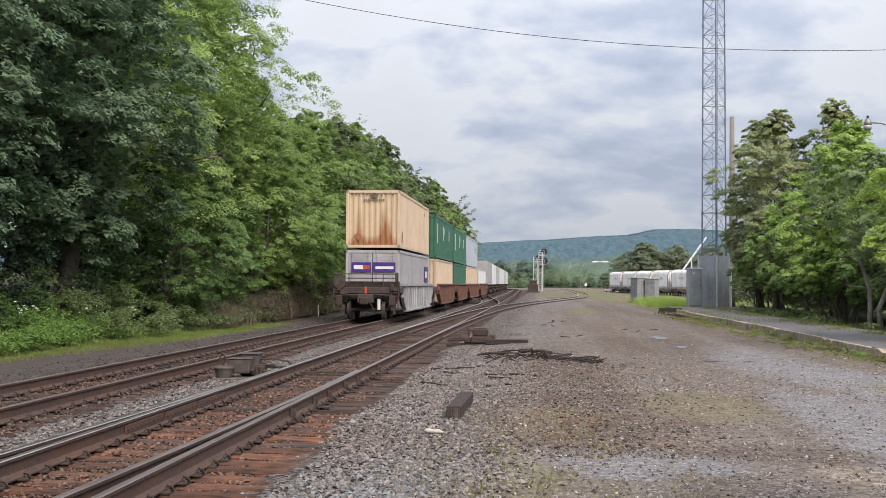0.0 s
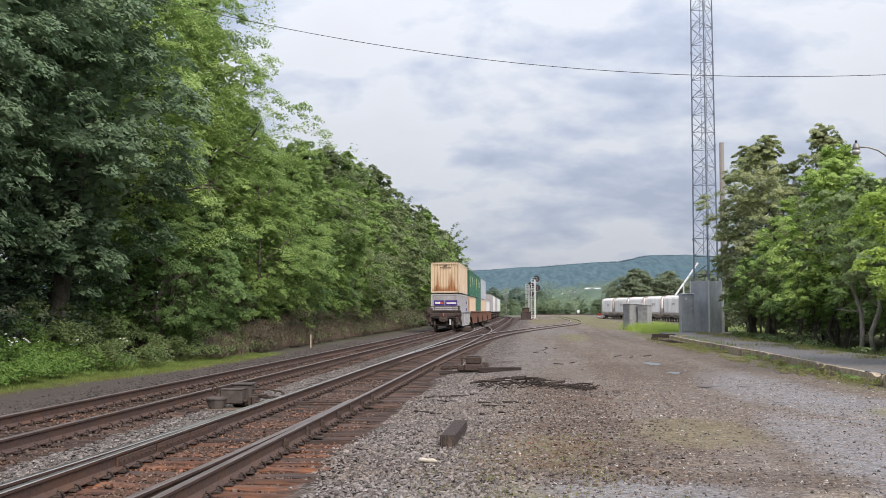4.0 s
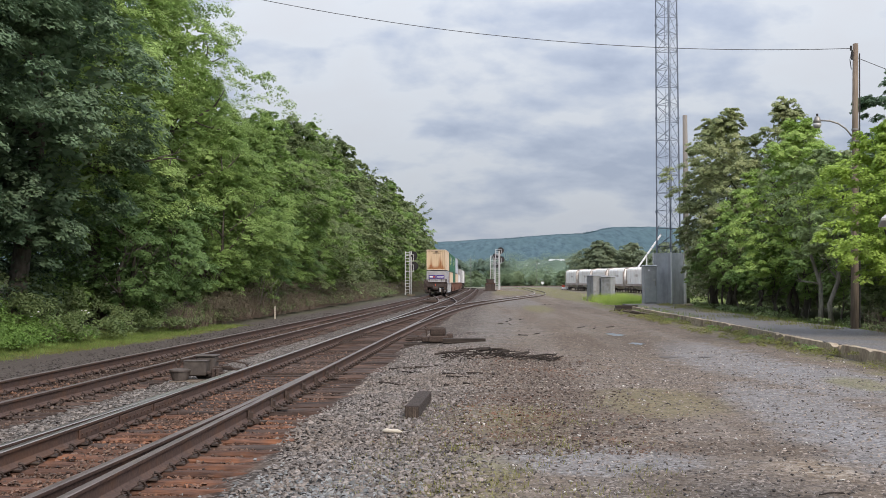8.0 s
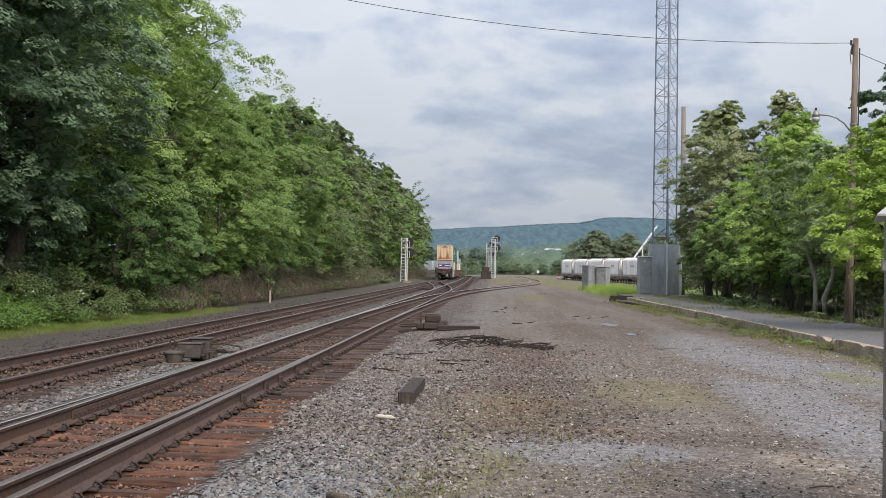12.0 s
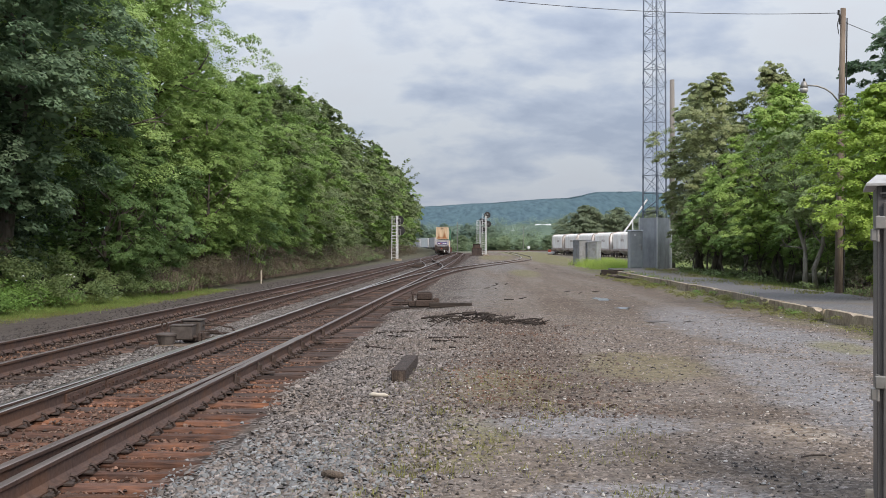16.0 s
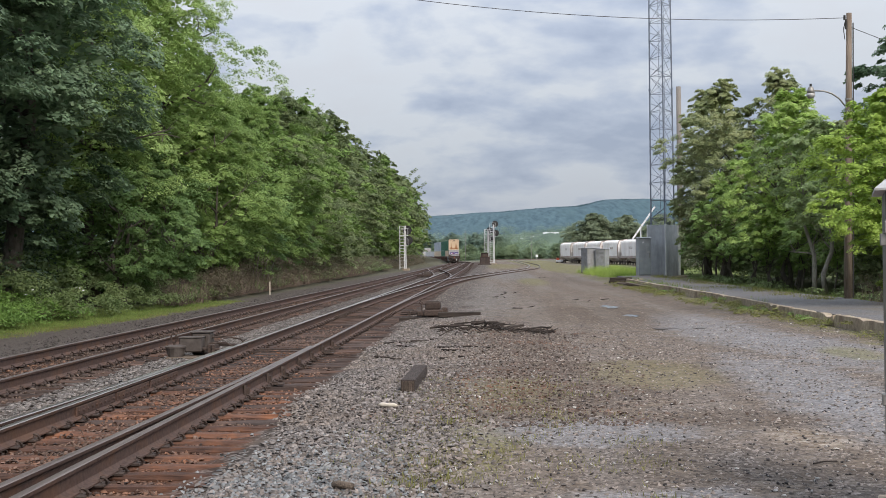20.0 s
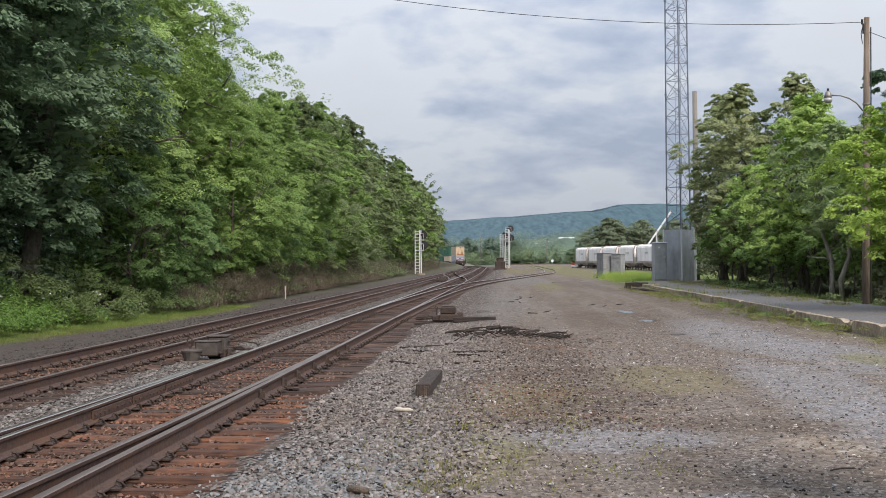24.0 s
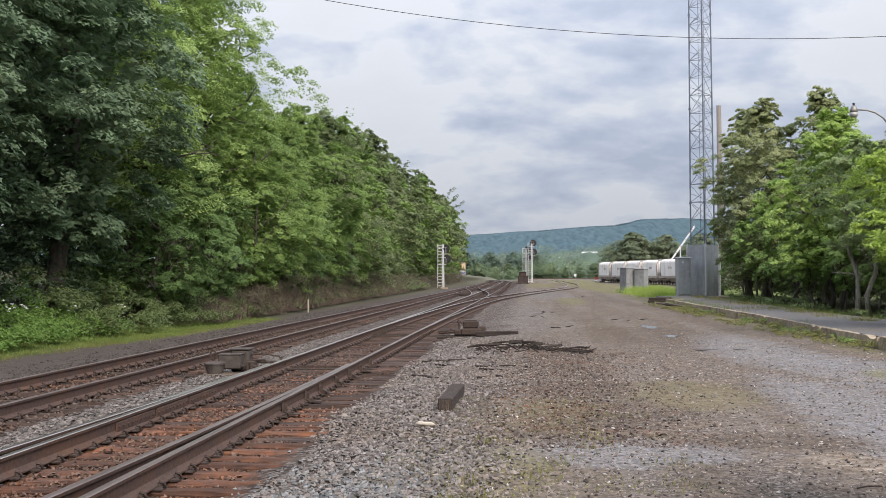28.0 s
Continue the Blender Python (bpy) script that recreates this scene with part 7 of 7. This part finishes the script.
        part("marking", boxes(((-1.632, -2.0 + i * 0.8, 2.9), (-1.598, -1.5 + i * 0.8, 3.3))), M["hopper_end"], t, "faded brownish illegible marking")
    return t


def yard():
    h = hopper_car()
    a0 = Vector(HOP_NEAR)
    a1 = Vector(HOP_FAR)
    d = (a1 - a0).normalized()
    ang = -math.degrees(math.atan2(d.x, d.y))
    n = 6
    for i in range(n):
        p = a0 + d * (6.15 + i * 13.1)
        m = pose(p.x, p.y, -0.78, 0, 0, ang)
        if i == 0:
            h.matrix_basis = m
        else:
            copy_thing(h, m)
    b = bmesh.new()
    s = Vector((d.y, -d.x, 0))
    for o in (-GAUGE, GAUGE):
        p0, p1 = a0 + s * o - d * 10, a1 + s * o + d * 60
        tube(b, [(p0.x, p0.y, -0.84), (p1.x, p1.y, -0.84)], 0.07, 4)
    tagged(part("yard_rails", b, M["rail_side"]), "brown rails of the yard track under the hopper cars", "rails", kind="structure")


def far_yard_track():
    """A track on pale ballast that crosses the far end of the yard."""
    t = thing("yard_track", "distant track on a strip of pale ballast across the yard", "railway track")
    t["kind"] = "structure"
    z = ground_height(5.0, 345.0)
    b = bmesh.new()
    prism(b, [(343.0, z - 0.2), (343.6, z + 0.22), (347.4, z + 0.22), (348.0, z - 0.2)], -3.0, 26.0)
    part("ballast_strip", b, M["stone_lot"], t, "grey gravel strip")
    for y in (344.7, 346.2):
        part("rail", boxes(((-3.0, y - 0.05, z + 0.24), (26.0, y + 0.05, z + 0.42))), M["rail_side"], t)


far_yard_track()
HOP_NEAR, HOP_FAR = (28.7, 169.5, 0.0), (16.5, 250.0, 0.0)
yard()


def far_woods(name, label, band, n, leaf, seed, size, per, top, leaf_share=0.085):
    """Distant tree tops as loose clumps of leaves over a stretch of land."""
    rng = np.random.default_rng(seed)
    x0, x1, y0, y1 = band
    C = np.stack([rng.uniform(x0, x1, n), rng.uniform(y0, y1, n), np.zeros(n)], 1)
    Rr = rng.uniform(*size, n)
    C[:, 2] = top(C[:, 0], C[:, 1]) - Rr * 0.5 + rng.normal(size=n) * Rr * 0.35
    V = clump_leaves(C, Rr, per, float(np.mean(size)) * leaf_share, rng, flat=0.9, tri=True)
    tagged(new(name, quads_mesh(name, V, 3, leaf)), label, "woods", kind="stuff")


def ridge(x, scale=1.0):
    """Height of the long hill over the valley."""
    pts_x = [-1600, -900, -400, -150, 0, 90, 200, 260, 318, 420, 600, 900, 1600]
    pts_z = [60, 85, 95, 92, 99, 106, 112, 124, 126, 122, 128, 120, 90]
    return np.interp(x, pts_x, pts_z) * scale


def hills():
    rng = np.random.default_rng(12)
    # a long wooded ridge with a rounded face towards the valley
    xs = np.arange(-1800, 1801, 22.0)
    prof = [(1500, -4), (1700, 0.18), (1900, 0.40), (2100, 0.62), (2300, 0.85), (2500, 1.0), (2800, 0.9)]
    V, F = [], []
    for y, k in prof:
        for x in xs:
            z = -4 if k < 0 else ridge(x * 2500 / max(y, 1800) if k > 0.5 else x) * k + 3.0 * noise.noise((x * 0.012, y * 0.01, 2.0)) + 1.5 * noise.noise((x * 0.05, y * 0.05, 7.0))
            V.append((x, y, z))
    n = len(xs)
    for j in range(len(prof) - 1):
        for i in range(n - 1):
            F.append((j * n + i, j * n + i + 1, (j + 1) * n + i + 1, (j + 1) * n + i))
    tagged(new("backdrop", mesh_of("backdrop", V, F, M["hill"], smooth=True)), "long wooded ridge beyond the valley with haze in its colour", "hills", kind="structure")
    rng2 = np.random.default_rng(14)
    m = 2600
    x = rng2.uniform(-460, 640, m)
    u = 1.0 - 0.07 * rng2.random(m)
    y = 1500 + 1000 * u
    k = np.interp(y, [p[0] for p in prof], [max(0, p[1]) for p in prof])
    C = np.stack([x, y, -2.5 + np.array([ridge(a * 2500 / max(b, 1800) if c > 0.5 else a) * c for a, b, c in zip(x, y, k)])], 1)
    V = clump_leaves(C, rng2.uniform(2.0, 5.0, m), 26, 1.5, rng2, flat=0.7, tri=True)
    tagged(new("hill_woods", quads_mesh("hill_woods", V, 3, M["hill_tree"])), "dense woods on the distant ridge with haze in their colour", "woods", kind="stuff")
    # nearer woods in the valley
    # rolling canopy under the loose tree tops
    xs = np.arange(-330, 430, 4.0)
    rows = [(372, -1.0, 0), (380, -0.6, 0), (400, 0.8, 0), (520, 2.0, 0), (590, 2.0, 1), (600, 5.0, 1), (622, 8.0, 1), (760, 13.0, 1), (900, 16.5, 1), (1500, 17.0, 1)]
    V = []
    for y, h, k in rows:
        for x in xs:
            top = (3 * np.sin(x * 0.03) if k else 1.2 * np.sin(x * 0.09) + 0.8 * np.sin(x * 0.23)) + 1.5 * noise.noise((x * 0.11, y * 0.05, 1.0)) + 1.0 * noise.noise((x * 0.3, y * 0.1, 4.0))
            up = 3.0 * min(1.0, max(0.0, (x - 20) / 12)) * min(1.0, max(0.0, (60 - x) / 10)) if y in (600, 622) else 0.0
            V.append((x, y, -1.0 if h < 0 else max(-0.9, h + top * (0.35 if y == 380 else 0.8) + up)))
    n = len(xs)
    F = [(j * n + i, j * n + i + 1, (j + 1) * n + i + 1, (j + 1) * n + i) for j in range(len(rows) - 1) for i in range(n - 1)]
    tagged(new("canopy", mesh_of("canopy", V, F, M["woods_far"], smooth=True)), "hazy green tree canopy filling the valley", "woods", kind="structure")
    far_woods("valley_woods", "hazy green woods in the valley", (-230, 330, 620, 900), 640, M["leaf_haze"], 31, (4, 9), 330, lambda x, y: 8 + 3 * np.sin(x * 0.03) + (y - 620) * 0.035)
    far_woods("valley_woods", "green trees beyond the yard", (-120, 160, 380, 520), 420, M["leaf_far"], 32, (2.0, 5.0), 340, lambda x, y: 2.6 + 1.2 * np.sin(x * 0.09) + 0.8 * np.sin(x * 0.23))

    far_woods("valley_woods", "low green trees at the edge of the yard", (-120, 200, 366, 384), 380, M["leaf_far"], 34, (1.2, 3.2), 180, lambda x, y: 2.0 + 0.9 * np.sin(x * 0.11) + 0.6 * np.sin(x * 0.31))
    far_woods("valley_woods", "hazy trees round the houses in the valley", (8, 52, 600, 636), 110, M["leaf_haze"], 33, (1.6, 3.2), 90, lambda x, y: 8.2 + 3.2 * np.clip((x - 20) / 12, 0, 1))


# valley leaves with the bluish haze mixed into the colour itself
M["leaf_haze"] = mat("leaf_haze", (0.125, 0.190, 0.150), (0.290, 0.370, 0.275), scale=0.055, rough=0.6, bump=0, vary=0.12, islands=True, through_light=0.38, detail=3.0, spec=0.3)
hills()


def yard_trees():
    t = tree("round olive-green tree beyond the hopper cars", pose(31.5, 330.0, -0.8), 8.6, 1.0, 14.6, 80, 9, 170, 0.21, M["leaf_mist"], 101, 0.3, fat=1.2)
    copy_thing(t, pose(42.0, 334.0, -1.4, 0, 0, 130))
    copy_thing(t, pose(53.0, 330.0, -1.4, 0, 0, 230))
    # rounded trees that close the far side of the yard, and hazier ones in the valley behind them
    R = random.Random(23)
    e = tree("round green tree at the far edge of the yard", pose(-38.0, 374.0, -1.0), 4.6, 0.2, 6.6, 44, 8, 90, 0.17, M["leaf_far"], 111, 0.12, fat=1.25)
    v = tree("tree far down the valley with blue haze in its colour", pose(-70.0, 606.0, 1.5), 8.0, 0.5, 10.5, 46, 8, 80, 0.3, M["leaf_haze"], 121, 0.2, fat=1.25)
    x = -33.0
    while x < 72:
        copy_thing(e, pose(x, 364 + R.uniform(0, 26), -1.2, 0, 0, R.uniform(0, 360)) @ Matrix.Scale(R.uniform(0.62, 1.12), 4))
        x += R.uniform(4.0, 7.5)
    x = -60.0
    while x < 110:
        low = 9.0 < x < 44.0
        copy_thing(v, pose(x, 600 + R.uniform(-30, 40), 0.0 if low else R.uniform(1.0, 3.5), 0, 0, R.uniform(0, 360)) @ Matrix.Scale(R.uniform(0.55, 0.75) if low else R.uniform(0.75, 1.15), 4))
        x += R.uniform(8.0, 14.0)


yard_trees()


def house(label, m, w, d, h, wall):
    t = thing("house", label, "house", "houses in the valley", m)
    b = bmesh.new()
    box(b, (-w / 2, -d / 2, -4), (w / 2, d / 2, h))
    part("wall", b, wall, t)
    b = bmesh.new()
    prism(b, [(-d / 2 - 0.3, h), (0, h + 0.8), (d / 2 + 0.3, h)], -w / 2 - 0.3, w / 2 + 0.3)
    part("roof", b, M["white"], t)
    return t


for x, y, z, w, d, h in ((35.5, 648, 12.3, 9, 6, 0.9), (17.0, 646, 8.2, 2.4, 4, 1.5), (31.0, 645, 8.4, 3.0, 4, 1.4), (25.5, 646, 9.6, 2.2, 4, 1.2)):
    house("small pale house among trees in the valley", pose(x, y, z, 0, 0, x % 17), w, d, h, M["white"])


def far_pole(x, y, h):
    t = thing("utility_pole", "thin pale pole by the distant tracks", "utility pole", m=pose(x, y, grade(y)))
    b = bmesh.new()
    cyl(b, (0, 0, -0.2), (0, 0, h), 0.085, 6)
    part("pole", b, M["hinge"], t)


far_pole(-7.9, 292.0, 8.6)
far_pole(11.5, 320.0, 8.0)


sign = thing("sign_board", "small white sign board on a post in the yard", "sign", m=pose(14.2, 345.0, 0.0))
part("post", boxes(((-0.06, -0.08, -0.3), (0.06, 0.08, 0.7))), M["galv"], sign)
part("board", boxes(((-0.4, -0.12, 0.15), (0.4, -0.08, 0.95)), bevel=0.02), M["sign_white"], sign)


def yard_cart():
    """A low white cart with a red box, seen beside the last hopper car."""
    t = thing("yard_cart", "small white cart with a red box beside the yard rails", "cart", m=pose(15.4, 246.0, ground_height(15.4, 246.0)) @ Matrix.Scale(0.72, 4))
    part("bed", boxes(((-1.0, -1.6, 0.45), (1.0, 1.6, 0.95)), bevel=0.04), M["sign_white"], t)
    part("box", boxes(((-0.95, 0.2, 0.95), (-0.05, 1.4, 1.75)), bevel=0.03), M["sign_red"], t, "faded red box")
    for x in (-0.8, 0.8):
        for y in (-1.1, 1.1):
            b = bmesh.new()
            cyl(b, (x - 0.12, y, 0.33), (x + 0.12, y, 0.33), 0.33, 12)
            part("wheel", b, M["black"], t)


yard_cart()
# ---- small things on the ground ----
def ground_things():
    b = bmesh.new()
    box(b, (-0.095, 0.0, 0.0), (0.095, 1.8, 0.175), 0.01)
    t = part("wooden_block", b, M["block_wood"])
    tagged(t, "short dark weathered tie block lying on the ballast", "timber")
    t.matrix_basis = pose(-1.135, 13.5, -0.06, 0, 0, -1.3)
    for k in range(7):
        x = -0.084 + 0.024 * k
        part("end_grain", boxes(((x, -0.008 - 0.003 * (k % 3), 0.012), (x + 0.019, 0.004, 0.158 - 0.006 * (k % 2)))), M["tie_end"], t, "split dark end grain")
    b = bmesh.new()
    tube(b, [(-0.17, 0, 0.03), (-0.10, 0.015, 0.04), (0.0, 0, 0.035), (0.1, 0.01, 0.035), (0.17, 0, 0.03)], [0.02, 0.04, 0.032, 0.038, 0.015], 8)
    t = part("pale_branch", b, M["bone"], smooth=True)
    tagged(t, "short pale piece of bare wood on the ballast", "wood scrap")
    t.matrix_basis = pose(-1.26, 12.2, -0.05, 0, 0, -18) @ Matrix.Scale(0.72, 4)
    b = bmesh.new()
    tube(b, [(-0.09, 0, 0.03), (-0.03, 0.01, 0.035), (0.09, 0, 0.03)], [0.022, 0.032, 0.026], 7)
    t = part("wood_chunk", b, M["beam_wood"], smooth=True)
    tagged(t, "small brown chunk of wood on the ballast", "wood scrap")
    t.matrix_basis = pose(-1.16, 7.81, -0.02, 0, 0, -25)
    # heap of rotten tie splinters beside the turnout
    rng = np.random.default_rng(41)
    b = bmesh.new()
    for i in range(150):
        u = rng.random() ** 0.8
        x, y = -1.45 + 2.75 * u, 24.6 - 1.5 * u + rng.normal() * 0.55 * (1.25 - 0.8 * u)
        l, a = rng.uniform(0.08, 0.42), rng.normal() * 0.9
        z = ground_height(x, y) + 0.01 + rng.random() * 0.13 * math.exp(-((x + 0.2) / 0.6) ** 2) + rng.random() * 0.03
        r = rng.uniform(0.006, 0.019)
        d = Vector((math.cos(a), math.sin(a), rng.normal() * 0.3)) * l / 2
        p = Vector((x, y, z))
        tube(b, [p - d, p + Vector(rng.normal(size=3) * 0.010), p + d], [r, r * 1.2, r * 0.4], 4)
    for x, y, l, r, a in ((-0.15, 25.4, 0.45, 0.035, 0.1), (-0.75, 25.8, 0.5, 0.022, 0.05), (-0.1, 24.4, 0.3, 0.03, 0.8), (0.75, 23.6, 0.8, 0.018, 0.15), (1.05, 23.7, 0.5, 0.02, -0.5), (-0.6, 24.3, 0.5, 0.02, -0.2), (0.3, 23.9, 0.6, 0.018, 0.3), (-1.2, 24.9, 0.7, 0.03, 0.12), (-0.4, 25.2, 0.35, 0.06, 0.3), (0.1, 24.7, 0.3, 0.05, -0.4), (0.5, 24.1, 0.45, 0.035, 0.7), (-0.9, 25.1, 0.4, 0.04, -0.6)):
        d = Vector((math.cos(a), math.sin(a), 0.06)) * l / 2
        q = Vector((x, y, ground_height(x, y) + r + 0.05))
        tube(b, [q - d, q + Vector(rng.normal(size=3) * 0.02), q + d], [r * 0.8, r, r * 0.6], 5)
    tagged(part("debris_heap", b, M["rotten"]), "heap of dark splintered tie wood on the gravel", "debris", kind="stuff")
    b = bmesh.new()
    for i in range(13):
        x, y = rng.uniform(-2.3, -0.2), rng.uniform(17.0, 22.0)
        l, a = rng.uniform(0.15, 0.45), rng.normal() * 0.7
        d = Vector((math.cos(a), math.sin(a), 0)) * l / 2
        p = Vector((x, y, ground_height(x, y) + 0.02))
        tube(b, [p - d, p + d], [0.02, 0.012], 5)
    tagged(part("wood_scraps", b, M["rotten"]), "dark scraps of wood scattered on the gravel", "debris", kind="stuff")
    b = bmesh.new()
    tube(b, [(0, 0, 0.012), (0.12, 0.03, 0.015), (0.24, 0.02, 0.012)], [0.006, 0.007, 0.004], 5)
    tube(b, [(0.12, 0.03, 0.015), (0.2, -0.05, 0.02)], 0.004, 5)
    t = tagged(part("twig", b, M["rotten"]), "thin dark twig lying on the gravel", "twig")
    t.matrix_basis = pose(2.55, 8.55, 0.0, 0, 0, 20)
    # marker stake at the foot of the woods
    b = bmesh.new()
    box(b, (-0.03, -0.03, -0.1), (0.03, 0.03, 0.64), 0.004)
    t = tagged(part("marker_stake", b, M["bone"]), "thin pale marker stake at the edge of the grass", "stake")
    t.matrix_basis = pose(-11.7, 54.0, -0.24)


ground_things()


def puddle(name, label, x, y, rx, ry, seed, wet):
    rng = random.Random(seed)
    b = bmesh.new()
    vs = []
    for i in range(22):
        a = 2 * math.pi * i / 22
        k = rng.uniform(0.4, 1.2)
        vs.append(b.verts.new((x + rx * k * math.cos(a), y + ry * k * math.sin(a), 0.0)))
    b.faces.new(vs)
    z = max(ground_height(v.co.x, v.co.y) for v in vs)
    for v in vs:
        v.co.z = z + 0.006
    tagged(part(name, b, wet), label, "puddle", kind="structure")


def water_mat(name, c, rough):
    m = mat(name, c, c, 3.0, rough, bump=0.02, vary=0)
    return m


WATER = water_mat("puddle_water", (0.05, 0.048, 0.045), 0.06)
DAMP = water_mat("damp_earth", (0.080, 0.068, 0.060), 0.6)
# scraps farther out on the lot
def far_scraps():
    rng = np.random.default_rng(61)
    b = bmesh.new()
    for x, y, n in ((0.68, 46.5, 4), (0.3, 43.0, 3), (3.39, 78.9, 3), (1.2, 34.1, 2), (3.52, 39.0, 3)):
        for k in range(n):
            a, l = rng.normal() * 0.9, rng.uniform(0.12, 0.34)
            d = Vector((math.cos(a), math.sin(a), rng.normal() * 0.2)) * l / 2
            px, py = x + rng.normal() * 0.3, y + rng.normal() * 0.5
            p = Vector((px, py, ground_height(px, py) + 0.02))
            tube(b, [p - d, p + d], [0.020, 0.009], 5)
    tagged(part("wood_scraps", b, M["rotten"]), "dark scraps of wood lying far out on the lot", "debris", kind="stuff")


far_scraps()


puddle("puddle", "small shallow puddle reflecting the sky", 3.80, 29.2, 0.26, 0.55, 1, WATER)
puddle("puddle", "small shallow puddle reflecting the sky", 3.75, 34.0, 0.40, 0.9, 4, WATER)
puddle("damp_patch", "dark damp hollow in the gravel", 3.85, 24.1, 0.30, 0.26, 2, DAMP)
puddle("damp_patch", "dark damp hollow in the gravel", 4.66, 24.0, 0.18, 0.20, 3, DAMP)

# ---- what moves ----
def train_pose(ahead, z, t):
    y = REAR_Y + SPEED * t + ahead
    s = far_line(y + 4.0) - far_line(y - 4.0)
    return pose(far_line(y), y, z + grade(y), math.degrees(-0.0024), 0, -math.degrees(math.atan2(s, 8.0)))


def motions():
    steps = [i * 0.5 for i in range(57)]
    for ob, ahead, z in TRAIN:
        walk(ob, [(t, train_pose(ahead, z, t)) for t in steps])
    # the wheels of the last truck roll along
    for w in SPIN:
        x, y, z = w.matrix_basis.translation
        walk(w, [(i / 30, pose(x, y, z, -math.degrees(SPEED * i / 30 / 0.42), 0, 0)) for i in range(841)])


motions()
